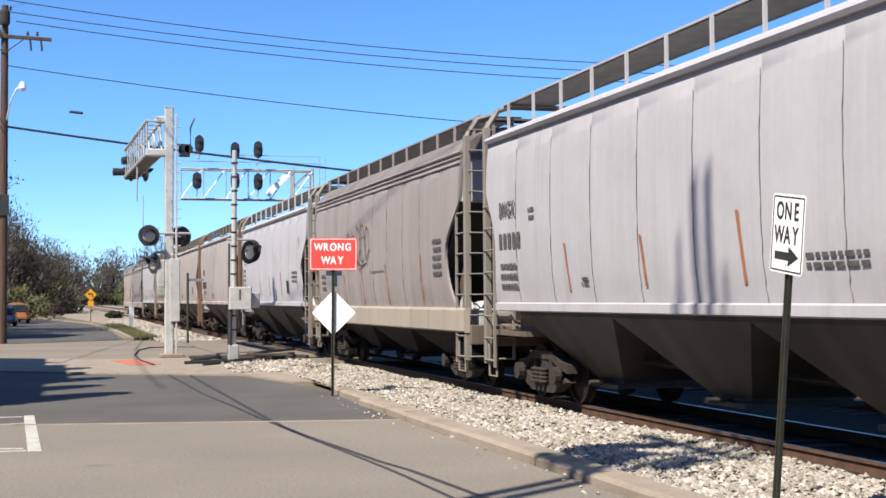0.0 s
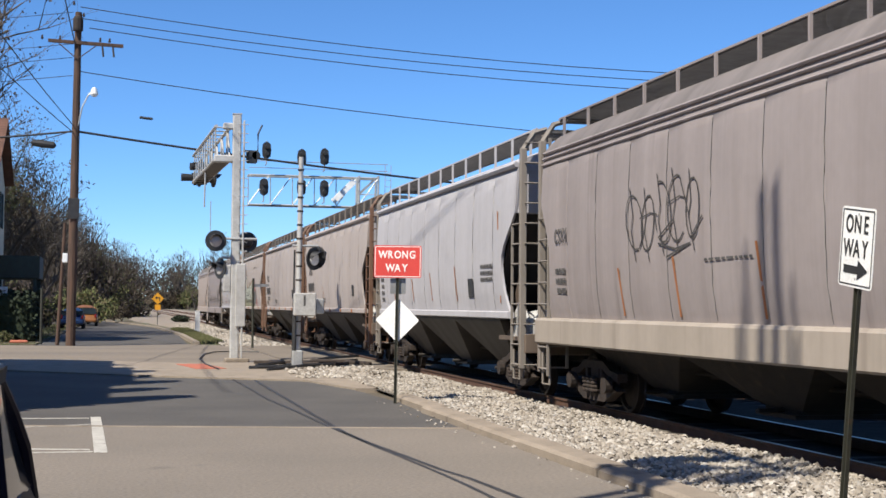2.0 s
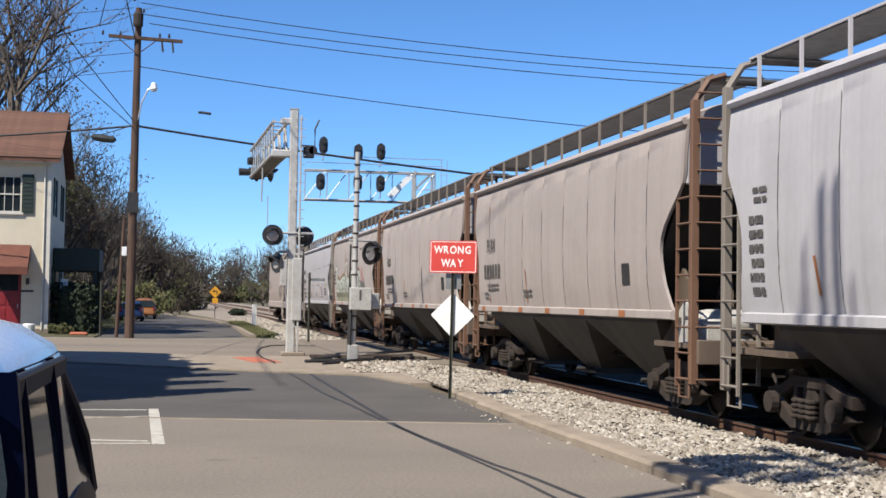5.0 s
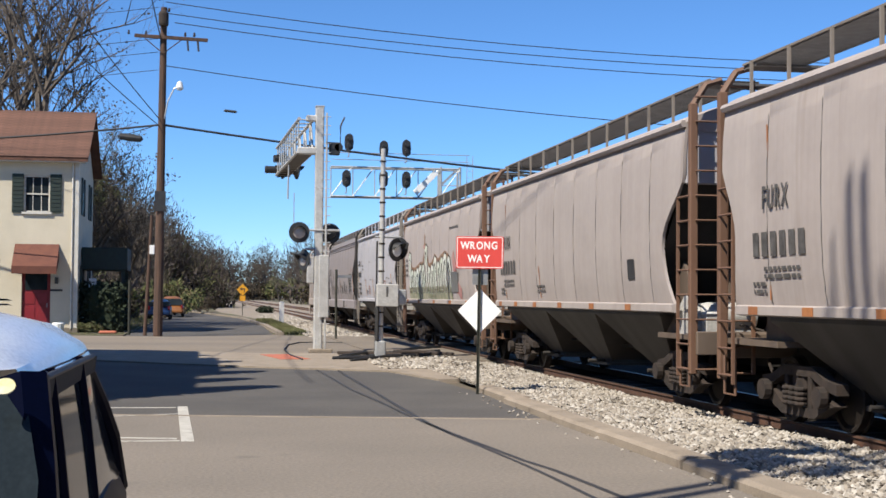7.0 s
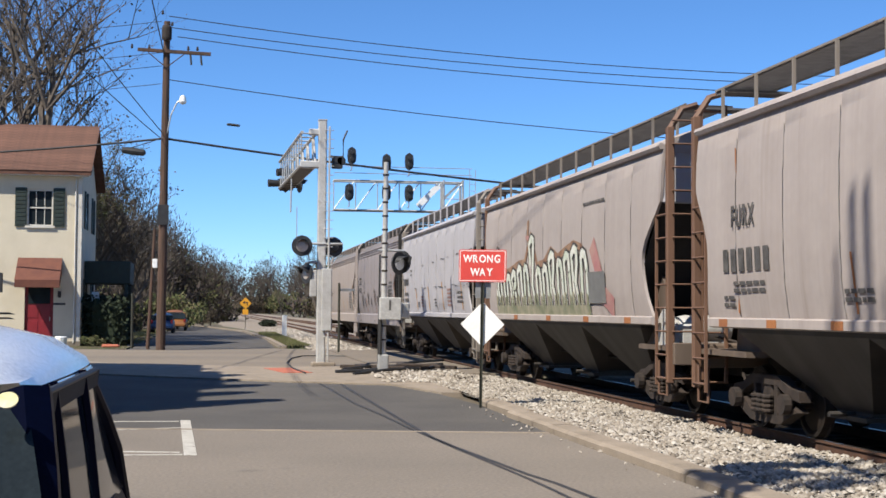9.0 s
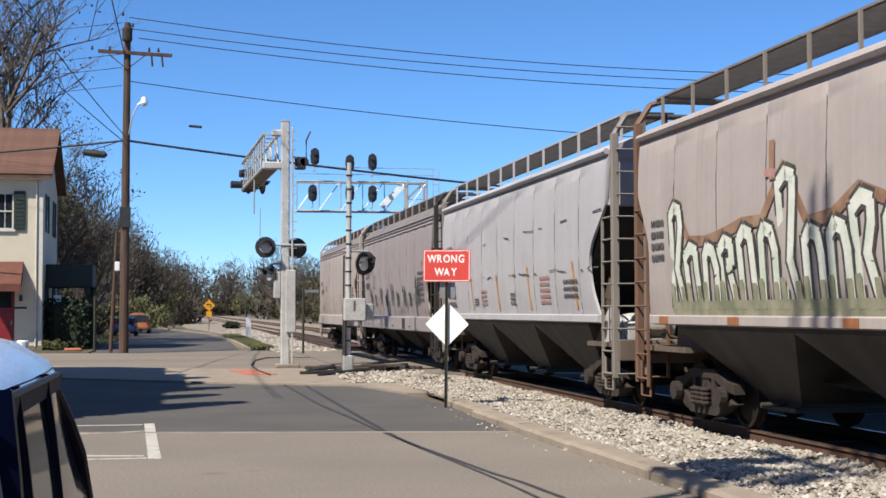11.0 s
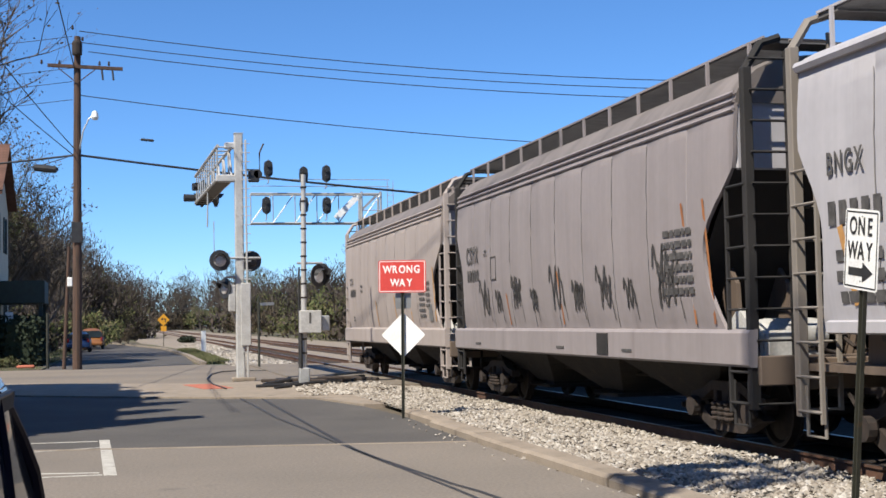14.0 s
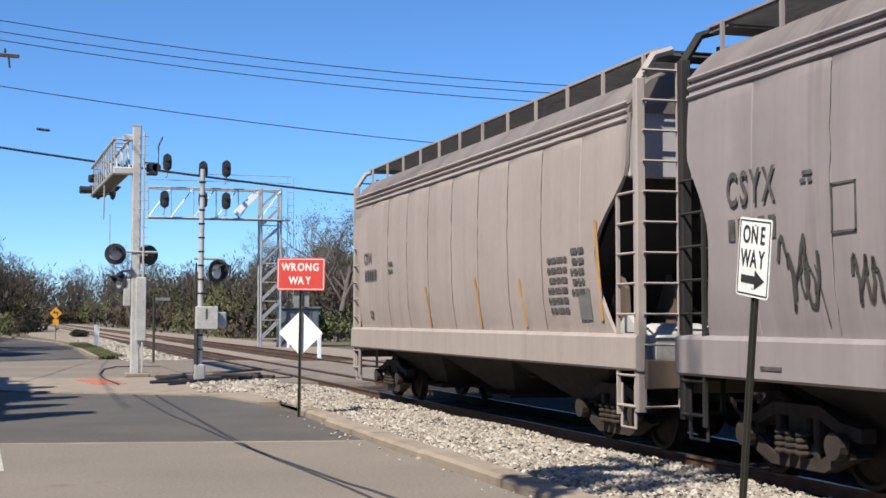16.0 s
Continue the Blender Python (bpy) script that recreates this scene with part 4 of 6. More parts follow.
    # car 3: ochre marks and scrapes
    words(3, "BNGX", 0.34, 6.15, 3.25)
    digits(3, 6.45, 2.72, 5, 0.3)
    stencil(3, [(5.5, 6.4, 1.75, 2.4, 3), (4.6, 4.9, 2.9, 3.2, 2), (2.8, 3.3, 1.8, 2.0, 3), (-0.8, -0.4, 1.8, 2.1, 3), (-5.5, -4.6, 1.9, 2.3, 3)])
    stencil(3, [(1.9, 2.5, 1.8, 2.2, 4), (-3.6, -2.9, 1.8, 2.4, 5)], M["stencil_red"])
    streaks(3, [(3.6, 1.75, 2.45, 0.14), (0.9, 1.75, 2.5, 0.14), (-1.9, 1.75, 2.6, 0.14), (-5.2, 1.75, 2.6, 0.16), (6.3, 1.8, 2.6, 0.2)], M["streak_orange"], 0.11)
    s = Shape()
    for i in range(26):
        y = 3.9 - i * 0.42 + r.uniform(-0.1, 0.1)
        for z in (3.2, 2.45):
            if r.random() < 0.5:
                ribbon(s, [(y, z + 0.01 * i * (z > 3) + r.uniform(-0.03, 0.03)), (y - r.uniform(0.1, 0.5), z + 0.01 * i * (z > 3) + r.uniform(-0.04, 0.04))], r.uniform(0.012, 0.035))
    part("scrape", s, M["stencil"], CAR[3], "scraped paint lines")
    # car 2: row of black tags
    words(2, "CSYX", 0.5, 5.75, 3.05)
    digits(2, 6.15, 2.62, 5, 0.27)
    for i in range(9):
        s = Shape()
        y = 5.2 - i * 1.22
        big = (1.0, 0.62, 0.85, 0.55, 1.05, 0.7, 0.9, 0.6, 1.2)[i]
        low = 1.72 + 0.18 * r.random()
        ribbon(s, scrawl(r, y, low, 0.7 * big, 0.85 * big, 3 + i % 3, 0.3 + 0.2 * r.random()), 0.05)
        if i % 3 != 1:
            ribbon(s, scrawl(r, y - 0.15, low + 0.15, 0.45 * big, 0.5 * big, 4, 0.5), 0.036)
        ribbon(s, [(y - 0.6 * big, low + 0.5 * big), (y - 0.75 * big, 1.66)], 0.024)
        part("spray_tag", s, M["spray_black"], CAR[2], "looping black spray tag")
    stencil(2, [(-5.9, -4.9, 1.95, 2.9, 6), (4.6, 4.8, 3.0, 3.15, 2)])
    for y in (5.6, 0.0, -3.2):
        s = Shape().box(-1.622, -1.612, y - 0.4, y, 1.18, 1.22)
        part("sill_stencil", s, M["stencil"], CAR[2])
    s = Shape().box(-1.625, -1.612, -2.6, -2.1, 1.12, 1.45)
    part("sill_panel", s, M["slope_dark"], CAR[2], "dark square panel on the sill")
    s = Shape().box(-1.62, -1.612, 3.9, 4.3, 2.95, 2.97).box(-1.62, -1.612, 3.9, 4.3, 2.5, 2.52).box(-1.62, -1.612, 3.9, 3.92, 2.5, 2.97).box(-1.62, -1.612, 4.28, 4.3, 2.5, 2.97)
    part("stencil_frame", s, M["stencil"], CAR[2])
    streaks(2, [(-0.1, 1.6, 2.5, 0.12), (3.2, 1.6, 2.2, 0.1), (-5.6, 1.6, 3.2, 0.2), (-6.3, 1.6, 3.2, 0.1)], M["streak_rust"])
    # car 1
    words(1, "CSYX", 0.32, 5.9, 3.0)
    digits(1, 6.1, 2.62, 5, 0.28)
    stencil(1, [(-5.3, -4.6, 1.75, 2.6, 6), (-5.9, -5.45, 2.0, 2.7, 5), (5.6, 5.9, 1.7, 1.9, 2), (3.9, 4.2, 2.6, 2.9, 2)])
    s = Shape()
    ribbon(s, [(-5.65, 1.9), (-5.95, 1.9)], 0.42)
    part("data_plate", s, M["sign_back"], CAR[1], "pale data panel")
    streaks(1, [(1.6, 1.6, 2.3, 0.12), (-1.3, 1.6, 2.4, 0.12), (-3.4, 1.6, 2.3, 0.14), (-6.3, 1.7, 3.0, 0.06)], M["streak_orange"], 0.09)


car_marks()


# ---------------------------------------------------------------- ballast stones
def stones(name, x0, x1, y0, y1, n, seed, smin, smax, zfun, label):
    r = np.random.default_rng(seed)
    base = np.array([(0, 0, 1), (0.9, 0, 0.1), (0.2, 0.85, 0), (-0.8, 0.4, 0.15), (-0.6, -0.7, 0), (0.4, -0.85, 0.1), (0, 0, -0.8)])
    fs = [(0, 1, 2), (0, 2, 3), (0, 3, 4), (0, 4, 5), (0, 5, 1), (6, 2, 1), (6, 3, 2), (6, 4, 3), (6, 5, 4), (6, 1, 5)]
    V, Fc = [], []
    for i in range(n):
        x, y = r.uniform(x0, x1), y0 + (y1 - y0) * r.uniform() ** 1.25
        s = r.uniform(smin, smax) * (0.5, 0.75, 1)[i % 3]
        a = r.uniform(0, 6.28)
        q = base * (1 + r.uniform(-0.3, 0.3, (7, 3))) * (s, s * r.uniform(0.55, 0.9), s * r.uniform(0.4, 0.75))
        c, d = math.cos(a), math.sin(a)
        tz = r.uniform(-0.5, 0.5)
        px, py, pz = q[:, 0] * c - q[:, 1] * d, q[:, 0] * d + q[:, 1] * c, q[:, 2] + tz * q[:, 0]
        z = zfun(x, y) + s * 0.2
        o = len(V)
        V += list(zip(px + x, py + y, pz + z))
        Fc += [(a1 + o, b1 + o, c1 + o) for a1, b1, c1 in fs]
    sh = Shape()
    sh.v, sh.f, sh.mi = V, Fc, [0] * len(Fc)
    return tagged(new(name, sh.mesh(name, M["stone"], fix=False)), label, "ballast", kind="stuff")


stones("ballast_stones", 5.4, 7.95, 7.5, 37.5, 27000, 5, 0.032, 0.07, lambda x, y: 0.04 - 0.025 * (x - 5.4) + 0.02 * math.sin(x * 3 + y), "loose pale limestone ballast stones beside the rails")
stones("ballast_stones", 4.7, 5.1, 8, 26, 90, 8, 0.02, 0.05, lambda x, y: 0.0, "stray ballast stones on the street edge")
stones("ballast_stones", 4.5, 7.4, 61, 130, 8000, 9, 0.06, 0.14, lambda x, y: -0.03, "pale ballast stones beyond the crossing")
stones("ballast_stones", 4.3, 7.0, 33.5, 40.0, 700, 10, 0.05, 0.12, lambda x, y: 0.03, "pale ballast stones round the signal foot")


# ---------------------------------------------------------------- road signs
def plate(w, h, r, t=0.004, mi=0):
    """Rounded plate in xz, facing -y."""
    pts = []
    for cx, cz, a0 in ((w / 2 - r, h / 2 - r, 0), (-w / 2 + r, h / 2 - r, 90), (-w / 2 + r, -h / 2 + r, 180), (w / 2 - r, -h / 2 + r, 270)):
        pts += [(cx + r * math.cos(radians(a0 + k * 22.5)), cz + r * math.sin(radians(a0 + k * 22.5))) for k in range(5)]
    return Shape().extrude([(x, z) for x, z in pts], -t, 0, "y", mi)


def u_post(h, w=0.06):
    s = Shape()
    s.extrude([(-w / 2, 0), (-w / 2 + 0.012, 0), (-w / 2 + 0.016, 0.03), (w / 2 - 0.016, 0.03), (w / 2 - 0.012, 0), (w / 2, 0), (w / 2 - 0.008, 0.038), (-w / 2 + 0.008, 0.038)], -0.3, h, "z")
    return s


def bolts(parent, zs, y=-0.012):
    for z in zs:
        part("bolt", Shape().lathe([(0.004, -0.006), (0.011, -0.004), (0.011, 0.004)], 6, "y", (0, y, z)), M["sign_back"], parent)


ww = thing("wrong_way_sign", "red wrong way road sign above a blank white diamond plate", "road sign", pose(5.02, 25.2, 0, 0, 0.6, -24))
part("post", u_post(2.45), M["post"], ww, "dark green steel post")
p = part("red_plate", plate(0.915, 0.61, 0.04), M["sign_red"], ww, "red plate with white border", at=pose(0, -0.012, 2.66))
sign_word("WRONG", 0.2, M["sign_white"], p, 0.125, 0.142, 0.82, 0.022)
sign_word("WAY", 0.2, M["sign_white"], p, -0.125, 0.142, 0.82, 0.022)
for x0, x1, z0, z1 in ((-0.43, 0.43, 0.275, 0.287), (-0.43, 0.43, -0.287, -0.275), (-0.44, -0.428, -0.275, 0.275), (0.428, 0.44, -0.275, 0.275)):
    part("border", Shape().box(x0, x1, -0.007, -0.0035, z0, z1), M["sign_white"], p)
part("back_plate", plate(0.3, 0.3, 0.02), M["sign_back"], ww, "bare metal back of a second plate", at=pose(0, 0.06, 2.2))
part("diamond", plate(0.6, 0.6, 0.03), M["sign_white"], ww, "blank white diamond plate", at=pose(0, 0.05, 1.56, 0, 45, 0))
bolts(ww, (2.8, 2.52))

ow = thing("one_way_sign", "white one way road sign on a dark steel post", "road sign", pose(5.4, 9.6, 0.03, 0, 7.6, -88))
part("post", u_post(2.1), M["post"], ow, "dark green steel post")
p = part("white_plate", plate(0.457, 0.61, 0.03), M["sign_white"], ow, at=pose(0, -0.012, 2.28))
for x0, x1, z0, z1 in ((-0.21, 0.21, 0.278, 0.288), (-0.21, 0.21, -0.288, -0.278), (-0.214, -0.204, -0.278, 0.278), (0.204, 0.214, -0.278, 0.278)):
    part("border", Shape().box(x0, x1, -0.007, -0.0035, z0, z1), M["black"], p)
sign_word("ONE", 0.19, M["black"], p, 0.17, 0.112, 0.68, 0.012)
sign_word("WAY", 0.19, M["black"], p, -0.015, 0.112, 0.68, 0.012)
part("arrow", Shape().extrude([(-0.16, -0.2), (0.03, -0.2), (0.03, -0.245), (0.165, -0.17), (0.03, -0.095), (0.03, -0.14), (-0.16, -0.14)], -0.008, -0.004, "y"), M["black"], p)
bolts(ow, (2.53, 2.04))

ys = thing("curve_sign", "yellow diamond curve warning sign with a plate below", "road sign", pose(3.2, 128, 0, 0, 0, 5))
part("post", u_post(2.6), M["post"], ys)
p = part("diamond", plate(0.78, 0.78, 0.04), M["sign_yellow"], ys, at=pose(0, -0.01, 2.35, 0, 45, 0))
part("arrow", Shape().extrude([(0.12, -0.22), (0.2, -0.22), (0.2, 0.12), (-0.08, 0.12), (-0.08, 0.22), (-0.26, 0.08), (-0.08, -0.06), (-0.08, 0.04), (0.12, 0.04)], -0.03, -0.02, "y"), M["black"], ys, at=pose(0, 0, 2.35))
part("plate", plate(0.52, 0.5, 0.03), M["sign_yellow"], ys, at=pose(0, -0.01, 1.55))

wp = thing("marker_post", "white plastic marker post on the grass verge", "marker post", pose(4.9, 92, -0.08))
part("post", Shape().extrude([(-0.16, -0.02), (0.16, -0.02), (0.16, 0.02), (-0.16, 0.02)], 0, 1.45, "z"), M["sign_white"], wp)
part("cap", Shape().box(-0.165, 0.165, -0.025, 0.025, 1.45, 1.5, bev=0.01), M["sign_white"], wp)


# ---------------------------------------------------------------- crossing signals
def flasher(parent, x, y, z, turn, lens="lens"):
    """A round black target with lens and hood, facing local -y turned about z."""
    m = pose(x, y, z, 0, 0, turn)
    f = part("flasher", Shape().lathe([(0.02, 0.02), (0.33, 0.02), (0.335, 0.0), (0.33, -0.015), (0.22, -0.02), (0.21, -0.02)], 28, "y"), M["black"], parent, "round black target", at=m)
    part("housing", Shape().lathe([(0.05, 0.2), (0.14, 0.18), (0.19, 0.05), (0.2, 0.02)], 18, "y"), M["black"], f)
    part("lens", Shape().lathe([(0.2, -0.02), (0.19, -0.045), (0.12, -0.07), (0.01, -0.085)], 20, "y"), M[lens], f, "grey reflecting lens")
    v = []
    for k in range(9):
        a = radians(k * 22.5)
        for d, rr in ((-0.02, 0.215), (-0.32 * (0.35 + 0.65 * math.sin(a)), 0.2)):
            v.append((rr * math.cos(a), d, rr * math.sin(a)))
    part("hood", Shape().add(v, [(2 * k, 2 * k + 1, 2 * k + 3, 2 * k + 2) for k in range(8)]), M["black"], f)
    return f


cm = thing("crossing_cantilever", "silver cantilever crossing signal mast with flashing lights over the road", "crossing signal", pose(3.56, 44.0, 0.03))
s = Shape()
s.extrude([(-0.19, -0.12), (-0.16, -0.15), (0.05, -0.15), (0.08, -0.12), (0.08, 0.12), (0.05, 0.15), (-0.16, 0.15), (-0.19, 0.12)], 0.0, 7.9, "z")
part("mast", s, M["alu_paint"], cm, "silver painted box mast")
part("ladder_rail", Shape().box(0.13, 0.19, -0.21, -0.17, 0.0, 7.7, bev=0.01), M["alu_paint"], cm)
part("cap", Shape().box(-0.2, 0.09, -0.16, 0.16, 7.9, 7.93), M["alu_paint"], cm)
for i in range(24):
    part("rung", Shape().tube([(-0.02, -0.19, 0.9 + 0.29 * i), (0.3, -0.19, 0.9 + 0.29 * i)], 0.014, 5), M["galv"], cm)
part("panel", Shape().box(-0.05, 0.27, -0.24, -0.17, 1.1, 3.1, bev=0.02), M["alu_paint"], cm, "flat lower cover plate")
part("cabinet", Shape().box(-0.42, -0.2, -0.14, 0.12, 2.2, 3.05, bev=0.02), M["alu_paint"], cm)
part("base", Shape().box(-0.35, 0.4, -0.32, 0.32, -0.04, 0.1, bev=0.03), M["concrete"], cm, "stained concrete footing")
# cantilever truss over the cross street
L = 10.0
DX = -0.022
def arm(y):
    return DX * y / 1.0
for nm, x, z in (("chord", -0.25, 7.5), ("chord", -0.25, 6.45), ("chord", -0.72, 6.45), ("chord", -0.72, 7.5)):
    part(nm, Shape().tube([(x, -0.1, z), (x + arm(L), L, z + 0.1)], 0.055, 8), M["alu_paint"], cm)
for i in range(10):
    y = 0.2 + i * 1.02
    o = arm(y)
    part("web", Shape().tube([(-0.25 + o, y, 6.47), (-0.25 + arm(y + 0.5), y + (0.0 if i % 2 else 0.9), 7.5)], 0.035, 6), M["alu_paint"], cm)
    part("web", Shape().tube([(-0.72 + o, y, 6.47), (-0.72 + o, y, 7.5)], 0.03, 6), M["galv"], cm)
    part("web", Shape().tube([(-0.72 + o, y, 7.5), (-0.25 + o, y, 7.5)], 0.025, 6), M["galv"], cm)
    # bottom bars take dark steel to put the shade under the arm into colour
    part("cross_bar", Shape().tube([(-0.25 + o, y, 6.46), (-0.72 + o, y + 0.4, 6.46)], 0.03, 6), M["sideframe"], cm)
part("walk_plate", Shape().sheet([[(-0.72, 0, 6.4), (-0.27, 0, 6.4)], [(-0.72 + arm(L), L, 6.5), (-0.27 + arm(L), L, 6.5)]]).sheet([[(-0.72, 0, 6.385), (-0.27, 0, 6.385)], [(-0.72 + arm(L), L, 6.485), (-0.27 + arm(L), L, 6.485)]], flip=True), M["grating"], cm, "dark walkway grating")
part("bracket", Shape().box(-0.5, -0.1, -0.12, 0.12, 7.42, 7.62, bev=0.03), M["alu_paint"], cm)
part("bracket", Shape().box(-0.78, -0.1, -0.14, 0.14, 6.35, 6.58, bev=0.03), M["alu_paint"], cm)
part("hanging_rod", Shape().tube([(-0.8, 4.2, 6.45), (-0.82, 4.2, 5.2)], 0.03, 6), M["galv"], cm)
for y, z in ((9.0, 7.2), (9.7, 6.85)):
    flasher(cm, -0.5 + arm(y), y, z - 0.15, -75)
    flasher(cm, 0.05 + arm(y), y, z - 0.15, 105)
part("lamp_tube", Shape().tube([(-0.6, 9.0, 7.08), (-1.1, 8.9, 7.08)], [0.12, 0.15], 12), M["black"], cm, "black lamp hood")
part("lamp_tube", Shape().tube([(-0.6, 9.7, 6.72), (-1.4, 9.6, 6.72)], [0.12, 0.15], 12), M["black"], cm, "black lamp hood")
part("cross_arm", Shape().tube([(-0.75, -0.15, 3.9), (0.62, -0.15, 3.9)], 0.04, 8), M["galv"], cm)
flasher(cm, -0.7, -0.3, 3.82, 4)
flasher(cm, 0.34, 0.3, 3.82, 184)
flasher(cm, -0.52, 0.1, 2.95, -62)
part("side_bracket", Shape().tube([(-0.15, 0, 3.3), (-0.5, 0.05, 3.3)], 0.04, 8), M["galv"], cm)
part("bell", Shape().lathe([(0.03, 0.12), (0.1, 0.1), (0.15, 0.02), (0.13, 0.0)], 14, "y", (0.55, -0.1, 6.6)), M["black"], cm)
part("horn_arm", Shape().tube([(0.2, 0, 6.75), (0.62, 0, 6.75), (0.62, 0, 7.3), (0.75, 0, 7.6)], 0.03, 6).box(0.25, 0.6, -0.1, 0.1, 6.35, 6.75, bev=0.03), M["black"], cm, "black bell bracket and lamp back")
part("rung_frame", Shape().tube([(-0.35, 0.1, 3.95), (-0.85, 0.1, 3.95), (-0.85, 0.1, 5.1)], 0.015, 5), M["galv"], cm)

sm = thing("flashing_signal", "slim silver signal mast with flashing lights and grey box", "crossing signal", pose(4.95, 39.4, 0.03, 0, 0.5, 0))
part("mast", Shape().tube([(0, 0, 0), (0, 0, 6.1)], [0.085, 0.07], 14), M["alu_paint"], sm, "silver steel pipe mast with dark bands")
for i in range(13):
    part("band", Shape().lathe([(0.082, 0), (0.094, 0.01), (0.094, 0.04), (0.082, 0.05)], 12, "z", (0, 0, 0.9 + i * 0.4)), M["sideframe"], sm)
part("foot", Shape().box(-0.15, 0.15, -0.15, 0.15, 0, 0.5, bev=0.03), M["galv"], sm, "grey steel foot casting")
part("junction_box", Shape().box(-0.16, 0.46, -0.42, -0.1, 1.5, 2.15, bev=0.02), M["alu_paint"], sm, "pale grey junction box")
part("side_box", Shape().box(0.5, 0.75, -0.05, 0.25, 1.55, 2.0, bev=0.03), M["galv"], sm)
part("stencil_mark", Shape().box(0.1, 0.16, -0.425, -0.421, 1.78, 2.08), M["stencil"], sm)
part("cross_arm", Shape().tube([(-0.2, 0, 3.52), (0.55, 0, 3.52)], 0.035, 8), M["galv"], sm)
# this lens is white: its bright reflection is given as colour
flasher(sm, 0.42, -0.05, 3.15, 42, "sign_white")
flasher(sm, 0.55, 0.2, 3.2, 130)
part("conduit", Shape().tube([(-0.13, 0.05, 0.2), (-0.13, 0.05, 3.4)], 0.03, 6), M["black"], sm)
part("sleeve", Shape().tube([(-0.1, -0.12, 0.5), (-0.1, -0.12, 1.5)], 0.045, 6), M["black"], sm)

# fallen timbers and cable by the masts
for i, (x, y, a, l) in enumerate(((4.6, 41.2, -25, 1.5), (5.5, 40.4, -48, 1.9), (6.4, 42.3, -30, 1.4), (5.9, 41.6, 12, 1.1), (7.0, 41.0, -60, 1.2))):
    solid("timber", Shape().box(-l / 2, l / 2, -0.07, 0.07, 0, 0.1, bev=0.02), M["tie"], "old dark railway timber lying on the ballast", "timber", at=pose(x, y, 0.05, 0, 0, a), group="old timbers")


def hose(pts, r, label="black cable lying on the ground"):
    solid("ground_cable", Shape().tube(pts, r, 6), M["cable"], label, "cable")


hose([(2.62, 38.0, 0.06), (2.45, 41, 0.06), (2.55, 46, 0.03), (2.95, 50.5, 0.02), (3.5, 53, 0.02), (4.3, 53.5, 0.02), (5.2, 53, 0.02)], 0.022)
hose([(3.5, 38.5, 0.07), (4.5, 38.8, 0.09), (5.6, 41.5, 0.09), (6.6, 45, 0.07), (8.0, 47, 0.07)], 0.06)
hose([(3.8, 39.6, 0.07), (4.7, 41.0, 0.12), (6.0, 42.0, 0.08), (7.4, 43.5, 0.08)], 0.05)
hose([(3.9, 37.4, 0.06), (5.2, 39.0, 0.12), (6.4, 40.0, 0.1), (7.0, 42.2, 0.08)], 0.045)


# ---------------------------------------------------------------- signal bridge beyond the crossing
sb = thing("signal_bridge", "galvanised cantilever signal bridge with black signal heads over the tracks", "signal bridge", pose(15.9, 90, -0.1))
for x in (-0.65, 0.65):
    for y in (-0.5, 0.5):
        part("leg", Shape().tube([(x, y, 0), (x, y, 10.6)], 0.075, 8), M["galv"], sb)
for i in range(8):
    z = 0.6 + i * 1.25
    a = 1 if i % 2 else -1
    for y in (-0.5, 0.5):
        part("brace", Shape().box(-0.05, 0.05, -0.02, 0.02, -0.85, 0.85), M["galv"], sb, at=pose(0, y, z + 0.6, 0, 46, 0))
    part("strut", Shape().tube([(-0.65, -0.5, z), (0.65, -0.5, z)], 0.035, 6), M["galv"], sb)
for z in (8.5, 10.45):
    for y in (-0.5, 0.5):
        part("chord", Shape().tube([(0.65, y, z), (-8.0, y, z)], 0.06, 6), M["galv"], sb)
for i in range(6):
    x = -8.0 + i * 1.45
    part("web", Shape().tube([(x, -0.5, 8.5), (x, -0.5, 10.45)], 0.035, 6), M["galv"], sb)
    part("web", Shape().tube([(x, -0.5, 8.5), (x + 1.4, -0.5, 10.45)], 0.04, 6), M["galv"], sb)
# white plate carries the sun's glint on a diagonal brace
part("glint_plate", Shape().box(-0.2, 0.2, -0.03, 0.03, -1.0, 1.0, bev=0.01), M["sign_white"], sb, "brace plate, its sun glint put in as white", at=pose(-1.7, -0.55, 9.5, 0, 45, 0))
for z in (10.9, 11.35):
    part("handrail", Shape().tube([(1.2, -0.9, z), (-8.0, -0.9, z)], 0.025, 5), M["galv"], sb)
part("walkway", Shape().box(-8.0, 1.2, -1.0, -0.5, 8.4, 8.46), M["grating"], sb)
part("ladder", Shape().tube([(1.2, 0, 3), (1.2, 0, 11.4)], 0.025, 5).tube([(1.6, 0, 3), (1.6, 0, 11.4)], 0.025, 5), M["galv"], sb)
for i in range(18):
    part("ladder_rung", Shape().tube([(1.2, 0, 3.2 + i * 0.45), (1.6, 0, 3.2 + i * 0.45)], 0.018, 5), M["galv"], sb)
